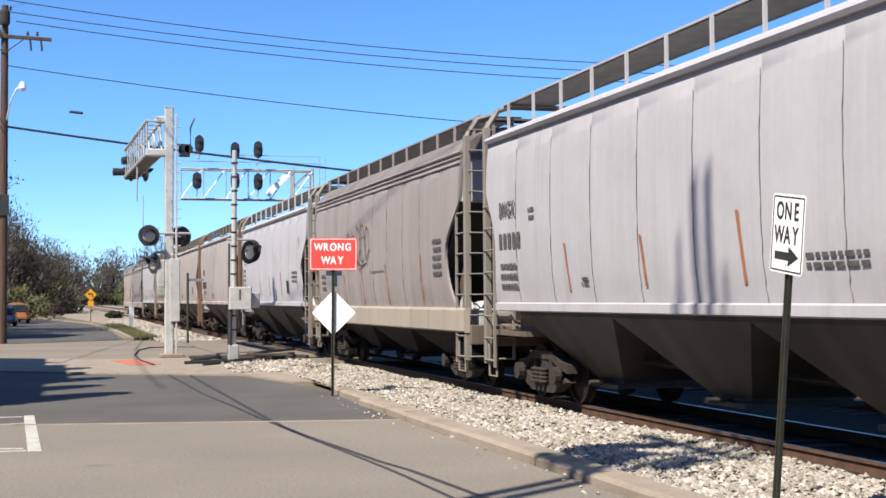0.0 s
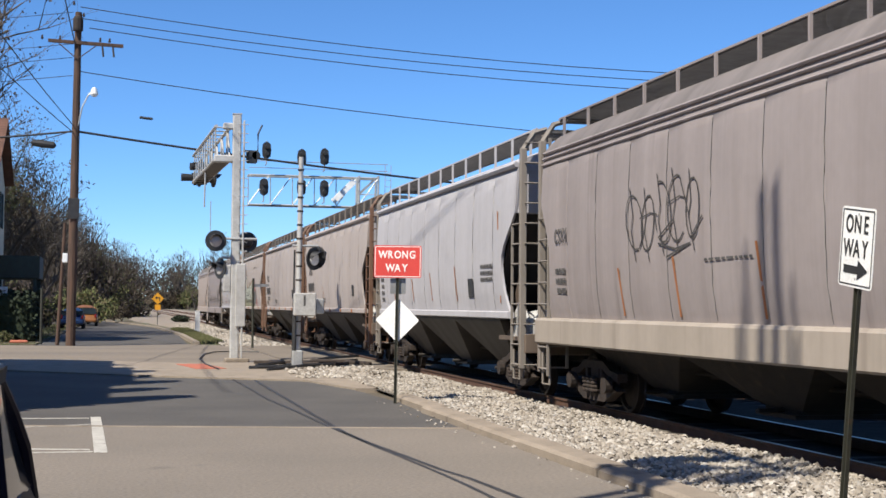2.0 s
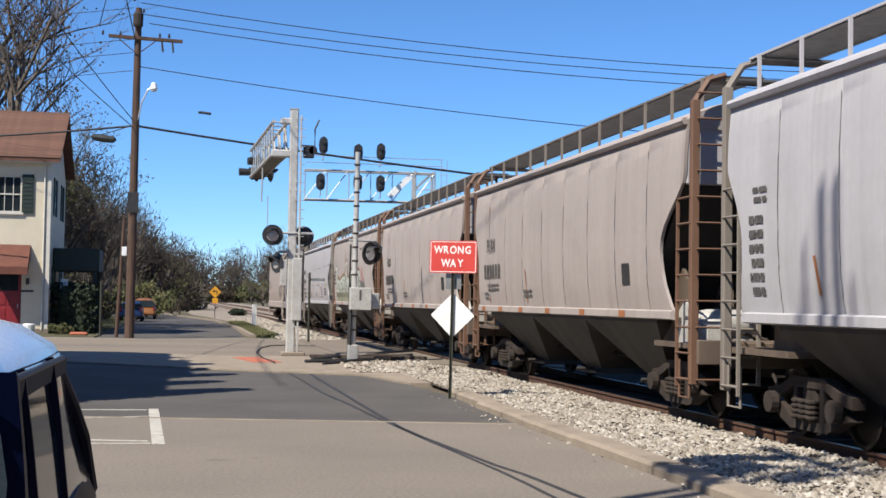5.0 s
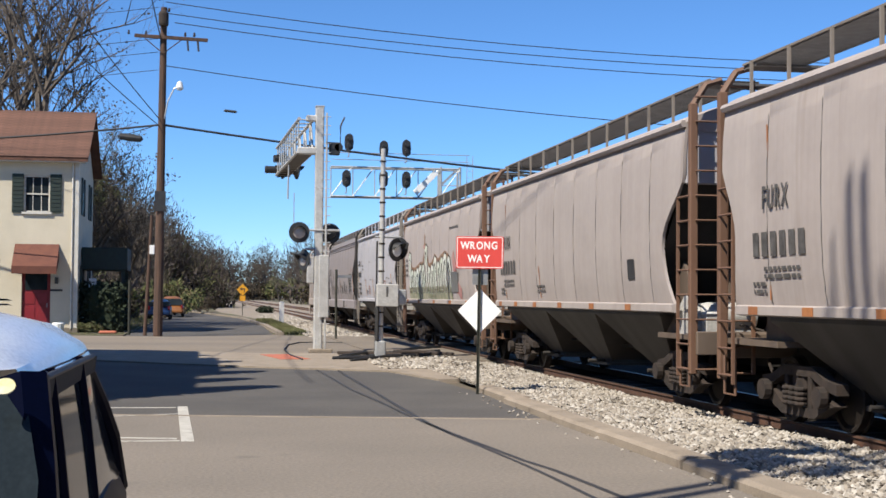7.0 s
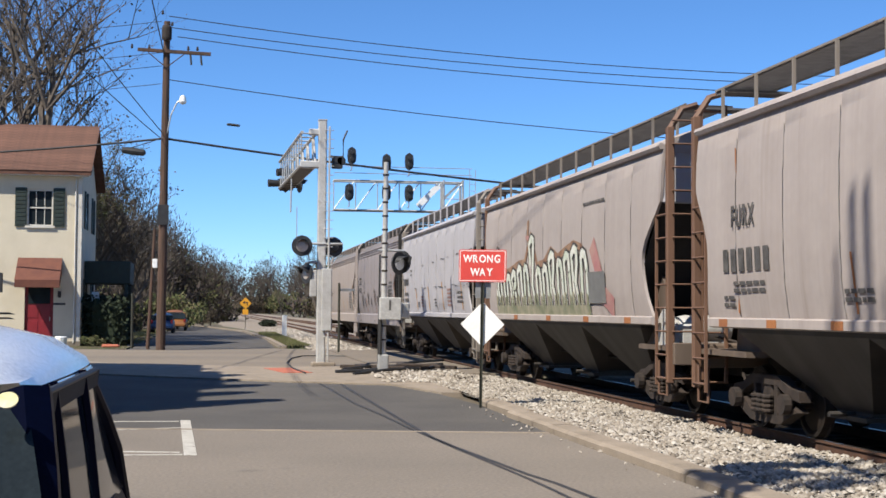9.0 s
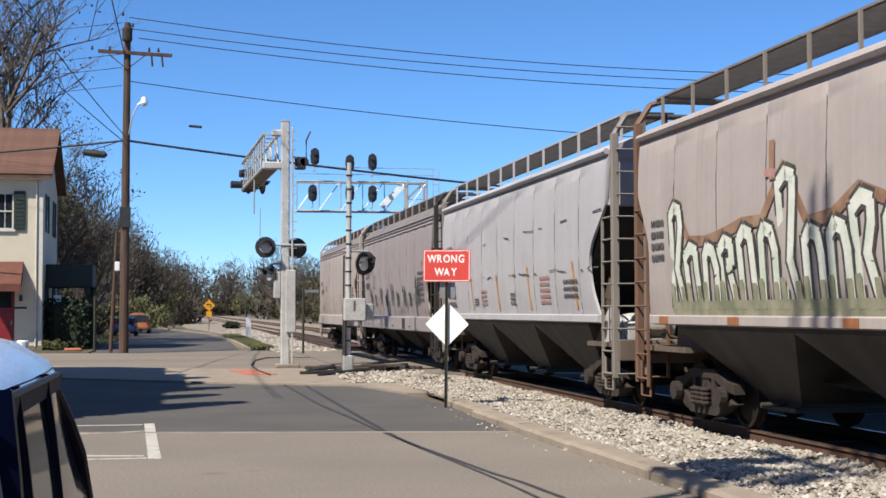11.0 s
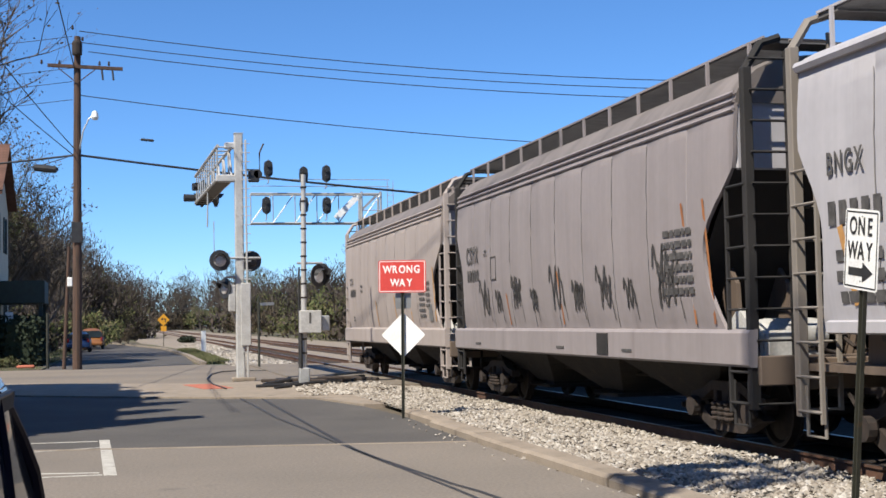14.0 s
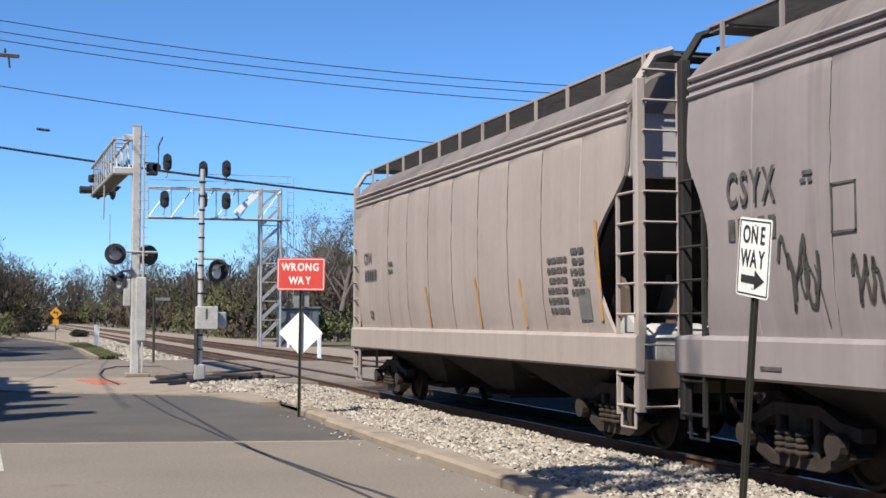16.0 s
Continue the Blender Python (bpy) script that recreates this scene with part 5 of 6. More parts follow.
for x, z in ((-7.05, 9.6), (-3.1, 11.7), (-3.1, 9.6), (-4.6, 11.6), (-4.6, 9.65), (-6.9, 12.0)):
    h = part("signal_head", Shape().extrude([(0.3 * math.cos(k * 0.5236) , 0.58 * math.sin(k * 0.5236) if abs(math.sin(k * 0.5236)) > 0.6 else 0.8 * math.sin(k * 0.5236)) for k in range(12)], -1.3, -1.2, "y"), M["black"], sb, "black oval signal target", at=pose(x, 0, z))
    for dz in (-0.22, 0.22):
        part("hood", Shape().tube([(0, -1.3, dz), (0, -1.62, dz - 0.03)], 0.13, 10), M["black"], h)
    part("stem", Shape().tube([(0, -1.2, -0.9), (0, -1.2, 0.6)], 0.04, 6).tube([(0, -1.2, -0.9), (0, -0.5, -0.9)], 0.04, 6), M["galv"], h)

# line-side poles and boxes near the bridge
lp = thing("relay_cabinet", "blue-grey relay cabinet beside the tracks", "relay cabinet", pose(18.2, 92, -0.1))
part("body", Shape().box(-1.3, 1.3, -0.9, 0.9, 0, 2.6, bev=0.05), M["cabinet"], lp)
part("roof", Shape().box(-1.4, 1.4, -1.0, 1.0, 2.6, 2.75, bev=0.04), M["cabinet"], lp)
for x, y, h in ((13.4, 62.5, 1.3), (16.8, 88.0, 1.2)):
    solid("marker_post", Shape().box(-0.09, 0.09, -0.05, 0.05, 0, h, bev=0.015), M["sign_white"], "short white marker post beside the tracks", "marker post", at=pose(x, y, -0.1))
gp = thing("name_sign", "dark post with a small pale street name blade", "street sign", pose(5.3, 57.0, -0.02))
part("post", Shape().tube([(0, 0, 0), (0, 0, 2.95)], 0.05, 8), M["post"], gp)
part("blade", Shape().box(0.05, 0.65, -0.01, 0.01, 2.6, 2.72), M["sign_back"], gp)


# ---------------------------------------------------------------- utility pole and wires
up = thing("utility_pole", "tall brown wooden utility pole with crossarm and street lamp", "utility pole", pose(-2.15, 61.5, 0, 0, 0.3, 0))
part("pole", Shape().tube([(0, 0, -0.2), (0, 0, 5), (0, 0, 14.6)], [0.21, 0.19, 0.14], 12), M["pole_wood"], up, "weathered wooden pole")
part("crossarm", Shape().box(-1.6, 1.6, -0.06, 0.06, 13.15, 13.3, bev=0.01), M["pole_wood"], up, at=pose(0, -0.18, 0, 0, 1.5, 0))
for sx in (-1, 1):
    part("brace", Shape().tube([(0, -0.2, 12.5), (sx * 0.8, -0.2, 13.15)], 0.025, 6), M["pole_wood"], up)
ins = Shape().lathe([(0.02, 0), (0.05, 0.02), (0.06, 0.08), (0.035, 0.12), (0.05, 0.16), (0.02, 0.2)], 8, "z").mesh("insulator", M["sideframe"])
for x in (-1.5, -0.75, 0.95, 1.35):
    part("insulator", ins, None, up, at=pose(x, -0.18, 13.3))
for x in (1.05, 1.5):
    part("fuse", Shape().tube([(x, -0.25, 13.1), (x + 0.05, -0.3, 12.65)], 0.05, 6), M["black"], up)
part("transformer", Shape().lathe([(0.05, 13.7), (0.2, 13.72), (0.22, 13.8), (0.22, 14.25), (0.18, 14.35), (0.05, 14.4)], 12, "z", (0.0, -0.28, 0)), M["sideframe"], up)
for x, z in ((0.22, 14.4), (-0.2, 14.9), (0.15, 13.9)):
    part("insulator", ins, None, up, at=pose(x, 0, z))
part("lamp_arm", Shape().tube([(0.1, -0.1, 9.6), (0.25, -0.15, 10.4), (0.5, -0.2, 10.95), (0.7, -0.2, 11.1)], 0.035, 6), M["galv"], up)
part("lamp_head", Shape().lathe([(0.02, 0.2), (0.1, 0.16), (0.15, 0.0), (0.17, -0.1), (0.12, -0.19), (0.03, -0.22)], 14, "z", (0.75, -0.2, 11.1)), M["sign_white"], up, "white globe street lamp head")
part("guard", Shape().box(-0.24, 0.24, -0.24, -0.2, 5.5, 6.4, bev=0.01), M["black"], up)
part("meter", Shape().box(-0.42, -0.2, -0.1, 0.1, 3.6, 4.0, bev=0.02), M["sign_white"], up)
gp = thing("guy_pole", "slim leaning wooden brace pole beside the utility pole", "pole", pose(-2.75, 62.5, 0, 0, 2.5, 0))
part("pole", Shape().tube([(0, 0, -0.2), (0, 0, 5.4)], [0.09, 0.07], 10), M["pole_wood"], gp)
for (x, y, h) in ((-3.5, 63.5, 2.5),):
    solid("steel_post", Shape().tube([(0, 0, 0), (0, 0, h)], 0.06, 8), M["post"], "dark steel post at the street corner", "post", at=pose(x, y, 0))


def wire(a, b, sag, r=0.012, name="wire", label="thin black overhead wire"):
    a, b = Vector(a), Vector(b)
    pts = [a.lerp(b, i / 16) - Vector((0, 0, sag * 4 * (i / 16) * (1 - i / 16))) for i in range(17)]
    solid(name, Shape().tube(pts, r, 4, caps=False), M["cable"], label, "wire", group="overhead wires")


wire((-2.0, 61.5, 14.85), (48, 58, 13.6), 1.3, 0.02)
wire((-2.0, 61.5, 14.35), (48, 58, 13.1), 1.2, 0.02)
wire((-1.6, 61.3, 13.9), (48, 58, 12.6), 1.2, 0.02)
wire((-2.0, 61.5, 12.0), (45, 60, 9.6), 0.9, 0.02)
wire((-2.0, 61.5, 9.35), (40, 66, 6.9), 0.6, 0.05, "cable", "thick black overhead cable bundle")
wire((-2.2, 61.5, 9.35), (-30, 66, 8.6), 0.6, 0.045, "cable", "thick black overhead cable bundle")
for z, x0, y0, z0 in ((9.3, -12, 20, 16.5), (9.6, -9.5, 20, 17.5), (13.2, -4.5, 10, 24)):
    wire((-2.2, 61.5, z), (x0, y0, z0), 0.8, 0.025)
for z in (11.8, 12.6, 13.2, 14.6):
    wire((-2.3, 61.5, z), (-30, 70, z - 0.6), 0.5, 0.014)
solid("splice_case", Shape().lathe([(0.03, -0.55), (0.15, -0.45), (0.17, 0), (0.15, 0.45), (0.03, 0.55)], 10, "x"), M["black"], "black cable splice case hung on the cable", "splice case", at=pose(-3.45, 61.5, 8.75, 0, 6, 0))
wire((-3.95, 61.5, 8.8), (-2.3, 61.5, 9.35), 0.02, 0.02)
solid("splice_case", Shape().lathe([(0.02, -0.3), (0.06, -0.25), (0.06, 0.25), (0.02, 0.3)], 8, "x"), M["black"], "small black splice on a thin wire", "splice case", at=pose(0.9, 61.5, 10.05, 0, 5, 0))


# ---------------------------------------------------------------- cream house
HOUSE = pose(-6.05, 66.0, 0, 0, 0, 0.5)
hs = thing("house", "two-storey cream house with brown shingle roof and dark shutters", "house", HOUSE)
W, D, EAVE = 11.0, 9.0, 8.0
front = Shape()
# front wall with openings (x from -W to 0)
openings = [(-2.45, -1.3, 5.65, 7.35), (-2.5, -1.2, 0.25, 2.95), (-7.2, -5.9, 5.65, 7.35), (-7.2, -5.9, 1.2, 3.0)]
xs = sorted({-W, 0.0, *[o[0] for o in openings], *[o[1] for o in openings]})
zs = sorted({0.0, EAVE, *[o[2] for o in openings], *[o[3] for o in openings]})
for x0, x1 in zip(xs, xs[1:]):
    for z0, z1 in zip(zs, zs[1:]):
        if not any(o[0] <= x0 and x1 <= o[1] and o[2] <= z0 and z1 <= o[3] for o in openings):
            front.box(x0, x1, 0, 0.25, z0, z1)
me = front.mesh("wall", M["siding"])
bm = bmesh.new()
bm.from_mesh(me)
bmesh.ops.remove_doubles(bm, verts=bm.verts, dist=0.001)
bm.to_mesh(me)
bm.free()
part("wall", me, None, hs, "cream painted front wall")
part("wall", Shape().box(-0.25, 0, 0.25, D, 0, EAVE).extrude([(0.25, EAVE), (D, EAVE), (D / 2, EAVE + 2.6)], -0.25, 0, "x"), M["siding"], hs, "cream side wall in shade")
part("wall", Shape().box(-W, 0, D, D + 0.25, 0, EAVE), M["siding"], hs)
part("wall", Shape().box(-W, -W + 0.25, 0.25, D, 0, EAVE).extrude([(0.25, EAVE), (D, EAVE), (D / 2, EAVE + 2.6)], -W, -W + 0.25, "x"), M["siding"], hs)
part("base", Shape().box(-W - 0.05, 0.05, -0.06, D + 0.3, -0.2, 0.25), M["stone_base"], hs)
part("corner_board", Shape().box(-0.16, 0.03, -0.03, 0.0, 0.25, EAVE), M["trim_white"], hs)
part("eave_board", Shape().box(-W - 0.3, 0.35, -0.42, -0.36, EAVE - 0.02, EAVE + 0.2), M["trim_white"], hs)
part("soffit", Shape().box(-W - 0.3, 0.35, -0.36, 0.1, EAVE - 0.02, EAVE + 0.02), M["trim_white"], hs)
rf = part("roof", Shape().extrude([(-0.45, EAVE + 0.02), (D / 2, EAVE + 2.75), (D + 0.5, EAVE + 0.02), (D + 0.5, EAVE + 0.12), (D / 2, EAVE + 2.95), (-0.45, EAVE + 0.2)], -W - 0.4, 0.45, "x"), M["shingle"], hs, "brown asphalt shingle roof")
row = Shape().box(-W - 0.42, 0.47, -0.005, 0.33, 0.0, 0.022).mesh("shingle_course", M["shingle"])
for i in range(17):
    f = i / 17
    part("shingle_course", row, None, rf, at=pose(0, -0.47 + f * (D / 2 + 0.45), EAVE + 0.2 + f * 2.76, 29.0, 0, 0))
part("chimney", Shape().box(-5.2, -4.5, D / 2 - 0.35, D / 2 + 0.35, EAVE + 2.3, EAVE + 3.6, bev=0.02), M["awning"], hs, "red brick chimney")


def window(parent, x0, x1, z0, z1, y=0.0, shutters=True):
    w = part("window", Shape().box(x0, x1, y + 0.1, y + 0.12, z0, z1), M["glass_dark"], parent, "dark glass sash window with white bars")
    t = 0.06
    for b in ((x0, x0 + t, z0, z1), (x1 - t, x1, z0, z1), (x0, x1, z0, z0 + t), (x0, x1, z1 - t, z1), (x0, x1, (z0 + z1) / 2 - 0.03, (z0 + z1) / 2 + 0.03)):
        part("frame_bar", Shape().box(b[0], b[1], y + 0.04, y + 0.1, b[2], b[3]), M["trim_white"], w)
    for k in (1, 2):
        xx = x0 + (x1 - x0) * k / 3
        part("glazing_bar", Shape().box(xx - 0.015, xx + 0.015, y + 0.07, y + 0.1, z0, z1), M["trim_white"], w)
    part("sill", Shape().box(x0 - 0.1, x1 + 0.1, y - 0.1, y + 0.05, z0 - 0.1, z0), M["trim_white"], w)
    if shutters:
        for a, b in ((x0 - 0.55, x0 - 0.02), (x1 + 0.02, x1 + 0.55)):
            sh = part("shutter", Shape().box(a, b, y - 0.07, y - 0.03, z0 - 0.05, z1 + 0.08), M["shutter"], parent, "dark green louvred shutter")
            for k in range(9):
                zz = z0 + 0.05 + k * (z1 - z0 - 0.1) / 8.5
                part("louvre", Shape().box(a + 0.06, b - 0.06, y - 0.085, y - 0.065, zz, zz + 0.1), M["shutter"], sh)


window(hs, -2.45, -1.3, 5.65, 7.35)
window(hs, -7.2, -5.9, 5.65, 7.35)
window(hs, -7.2, -5.9, 1.2, 3.0)
for y0 in (1.6, 6.0):
    for z0 in (1.4, 5.65):
        part("shutter", Shape().box(0.0, 0.06, y0, y0 + 0.5, z0, z0 + 1.8), M["shutter"], hs, "dark green shutter on the side wall")
        part("window", Shape().box(0.0, 0.03, y0 + 0.5, y0 + 1.4, z0, z0 + 1.7), M["glass_dark"], hs)
        part("shutter", Shape().box(0.0, 0.06, y0 + 1.4, y0 + 1.9, z0, z0 + 1.8), M["shutter"], hs, "dark green shutter on the side wall")
dr = part("door", Shape().box(-2.5, -1.2, 0.12, 0.18, 0.25, 2.95), M["door_red"], hs, "dark red panelled entrance door")
for a, b in ((-2.37, -1.9), (-1.8, -1.33)):
    for z0, z1 in ((0.4, 1.2), (1.35, 1.9)):
        part("panel", Shape().box(a, b, 0.1, 0.125, z0, z1, bev=0.008), M["door_red"], dr)
part("door_glass", Shape().box(-2.35, -1.35, 0.09, 0.125, 2.0, 2.85), M["glass_dark"], dr)
part("handle", Shape().tube([(-1.35, 0.06, 1.2), (-1.35, 0.06, 1.4)], 0.02, 6), M["sign_back"], dr)
part("awning", Shape().extrude([(0.0, 4.15), (-1.15, 3.1), (-1.15, 2.75), (-1.11, 2.75), (-1.11, 3.08), (0.0, 4.08)], -2.83, -0.83, "x").extrude([(0.0, 4.12), (-1.12, 3.1), (-1.12, 2.78), (0, 3.4)], -2.83, -2.81, "x").extrude([(0.0, 4.12), (-1.12, 3.1), (-1.12, 2.78), (0, 3.4)], -0.85, -0.83, "x"), M["awning"], hs, "brown cloth awning over the door")
part("step", Shape().box(-3.2, -1.2, -1.2, -0.06, -0.2, 0.18, bev=0.02), M["concrete"], hs)
part("downpipe", Shape().tube([(-0.25, -0.06, 0.2), (-0.25, -0.06, EAVE)], 0.045, 6), M["trim_white"], hs)
# side annex with a flat dark roof
part("annex", Shape().box(0.03, 2.2, 2.0, 5.6, 3.0, 4.1, bev=0.03), M["shutter"], hs, "dark flat porch roof")
for x, y in ((2.0, 2.2), (2.0, 5.4)):
    part("porch_post", Shape().box(x - 0.08, x + 0.08, y - 0.08, y + 0.08, 0, 3.0), M["shutter"], hs)
part("porch_sign", Shape().box(0.4, 0.75, 1.9, 1.95, 2.0, 2.6, bev=0.01), M["sign_white"], hs, "small white sign")
part("wall_lamp", Shape().box(-1.0, -0.85, -0.16, -0.02, 2.3, 2.6, bev=0.02), M["black"], hs)
part("plaque", Shape().box(-1.2, -0.65, -0.03, -0.005, 1.95, 2.05), M["black"], hs)
ps = thing("post_sign", "dark sign box on two thin posts before the house", "sign", HOUSE @ pose(-3.7, -1.6, 0))
for x in (-0.25, 0.2):
    part("post", Shape().box(x - 0.04, x + 0.04, -0.04, 0.04, 0, 3.4), M["post"], ps)
part("board", Shape().box(-0.12, 0.42, -0.08, 0.08, 2.5, 3.4, bev=0.02), M["black"], ps)
pt = thing("planter", "white pot with small plants by the door", "planter", HOUSE @ pose(-0.75, -0.7, 0))
part("pot", Shape().lathe([(0.16, 0), (0.24, 0.1), (0.28, 0.45), (0.25, 0.5)], 12, "z"), M["sign_white"], pt)


# ---------------------------------------------------------------- plants
def leaf_cloud(s, rng, c, rad, n, size, squash=0.8, mi=0):
    for _ in range(n):
        d = Vector((rng.gauss(0, 1), rng.gauss(0, 1), rng.gauss(0, 1))).normalized() * rng.uniform(0.35, 1.0) ** 0.6
        p = Vector(c) + Vector((d.x * rad, d.y * rad, d.z * rad * squash))
        a = Vector((rng.uniform(-1, 1), rng.uniform(-1, 1), rng.uniform(-1, 1))).normalized()
        b = a.cross(Vector((rng.uniform(-1, 1), rng.uniform(-1, 1), 0.3))).normalized()
        k = size * rng.uniform(0.6, 1.3)
        s.add([p - a * k, p + b * k * 0.55, p + a * k, p - b * k * 0.55], [(0, 1, 2, 3)], mi)


def tree_meshes(seed, h, spread, depth, buds, leafy=0.0):
    """Trunk-and-limb mesh and crown mesh of a bare spring tree."""
    rng = random.Random(seed)
    wood, crown = Shape(), Shape()
    tips = []

    def grow(p, d, length, r, k):
        pts, q, dd = [p], p, d
        for i in range(3 if k < 2 else 2):
            dd = (dd + Vector((rng.uniform(-1, 1), rng.uniform(-1, 1), rng.uniform(-0.5, 0.7))) * 0.16).normalized()
            q = q + dd * length / (3 if k < 2 else 2)
            pts.append(q)
        n = len(pts)
        wood.tube(pts, [r * (1 - 0.45 * i / (n - 1)) for i in range(n)], 7 if k == 0 else 5 if k < 3 else 3, caps=False)
        if k >= depth:
            tips.append(q)
            return
        m = rng.choice((3, 4)) if k else 6
        for i in range(m):
            f = rng.uniform(0.45, 1.0) if k else rng.uniform(0.35, 1.0)
            base = pts[0].lerp(pts[-1], f) if k else pts[min(int(f * (n - 1)), n - 2)].lerp(pts[min(int(f * (n - 1)) + 1, n - 1)], (f * (n - 1)) % 1)
            a = rng.uniform(0, 6.28)
            out = Vector((math.cos(a), math.sin(a), rng.uniform(0.25, 0.9))) * spread
            grow(base, (dd * 0.75 + out).normalized(), length * rng.uniform(0.5, 0.72), r * rng.uniform(0.4, 0.58), k + 1)

    grow(Vector((0, 0, -0.2)), Vector((0, 0, 1)), h * 0.48, h * 0.02, 0)
    for t in tips:
        leaf_cloud(crown, rng, t, h * 0.03, buds, 0.03 + h * 0.0028)
    return wood, crown


TREES = []
for seed, h, sp, bud, bk in ((1, 14, 0.75, 1, "bark"), (2, 12, 0.9, 2, "bark_pale"), (3, 15, 0.65, 1, "bark"), (4, 11, 1.0, 3, "bark"), (6, 13, 0.8, 7, "bark")):
    w, c = tree_meshes(seed, h, sp, 5, bud)
    TREES.append((w.mesh("trunk", M[bk], fix=False), c.mesh("crown", M["leaf"] if seed == 6 else M["bud"], fix=False), h))


def tree(i, x, y, h, turn=0, label="", z=-0.1):
    w, c, hh = TREES[i]
    t = thing("tree", label or ("bare spring tree with fine twigs and first buds" if i != 4 else "spring tree with fresh green leaves"), "tree", pose(x, y, z, 0, 0, turn), "trees along the railway")
    k = h / hh
    for nm, me in (("trunk", w), ("crown", c)):
        p = part(nm, me, None, t)
        p.scale = (k, k, k)
    return t


r = random.Random(21)
tree(0, -12.5, 84, 27, 40, "tall bare tree standing behind the house")
tree(2, -9.0, 79, 23, 110, "tall bare tree standing behind the house")
tree(1, -17, 90, 26, 200, "tall bare tree standing behind the house")
tree(3, -7.5, 82, 15, 70)
for k in range(48):
    f = k / 47
    y = 80 + 190 * f + r.uniform(-4, 4)
    x = -5.2 - 4.5 * f * f - r.uniform(0, 6 + 14 * f) + (6 * f if f > 0.55 else 0)
    tree(r.choice((0, 1, 2, 3, 3, 4)), x, y, (12.5 - 3.5 * f) * r.uniform(0.8, 1.15), r.uniform(0, 360))
for k in range(40):
    y = 108 + r.uniform(0, 140)
    tree(r.choice((0, 1, 2, 2, 3, 4)), 20 + r.uniform(0, 30) + (y - 105) * 0.12, y, r.uniform(9, 15), r.uniform(0, 360))
for k in range(44):
    y = 250 + r.uniform(0, 170)
    x = r.uniform(-80, 75)
    if 1 < x < 19:
        x += 20
    tree(r.choice((0, 1, 2, 3, 3, 4)), x, y, r.uniform(10, 16), r.uniform(0, 360))
for k in range(44):
    tree(r.choice((0, 1, 2, 3)), -110 + k * 5.5 + r.uniform(-2, 2), 540 + r.uniform(-15, 50), r.uniform(17, 24), r.uniform(0, 360))


def shrub_mesh(seed, material, n, size, rad=1.0, sq=0.7):
    rng = random.Random(seed)
    s = Shape()
    for _ in range(9):
        a, d = rng.uniform(0, 6.28), rng.uniform(0, 0.75) * rad
        leaf_cloud(s, rng, (d * math.cos(a), d * math.sin(a), rad * rng.uniform(0.3, 0.75)), rad * rng.uniform(0.3, 0.5), n // 9, size, sq)
    for k in range(5):
        a = rng.uniform(0, 6.28)
        s.tube([(0, 0, 0), (0.4 * rad * math.cos(a), 0.4 * rad * math.sin(a), 0.7 * rad)], [0.03 * rad, 0.012 * rad], 4, 1)
    return s.mesh("foliage", [material, M["bark"]], fix=False)


SHRUB = [shrub_mesh(1, M["leaf"], 1700, 0.055), shrub_mesh(2, M["bud"], 1500, 0.05), shrub_mesh(3, M["leaf_dark"], 1500, 0.075)]


def shrub(i, x, y, rad, label, tall=1.0, z=-0.08):
    t = thing("shrub", label, "shrub", pose(x, y, z, 0, 0, (x * 37 + y * 11) % 360), "shrubs")
    p = part("foliage", SHRUB[i], None, t)
    p.scale = (rad, rad, rad * tall)


for k in range(34):
    f = k / 33
    shrub(r.choice((0, 0, 1, 1)), -6.5 - 8 * f + r.uniform(-4, 1.0), 84 + 150 * f, r.uniform(1.3, 2.5), "loose green and brown roadside shrub", r.uniform(0.8, 1.5))
for k in range(34):
    shrub(r.choice((0, 0, 1)), 19.5 + r.uniform(0, 16), 94 + k * 5.0, r.uniform(1.8, 3.4), "spring green shrub beside the railway", r.uniform(0.9, 1.7))
for k in range(44):
    x = -80 + k * 3.8
    if not 2 < x < 19:
        shrub(r.choice((0, 0, 1)), x, 250 + r.uniform(0, 60), r.uniform(3.0, 5.5), "distant green and brown undergrowth", r.uniform(0.8, 1.5))
for k in range(36):
    shrub(r.choice((0, 0, 1)), -120 + k * 7, 525 + r.uniform(-6, 6), r.uniform(6, 9), "distant brown undergrowth of bare twigs", r.uniform(0.8, 1.3))
shrub(2, 6.2, 146, 1.5, "dark round evergreen shrub by the tracks", 0.75, -0.35)
for x, y, rad in ((-2.4, 105, 2.6), (-1.9, 112, 2.4), (-1.2, 122, 2.2), (0.2, 131, 1.5), (1.0, 136, 1.3)):
    shrub(0 if rad > 2 else 1, x - 1.0, y + 14, rad, "fresh green shrub at the bend of the street", 1.4)


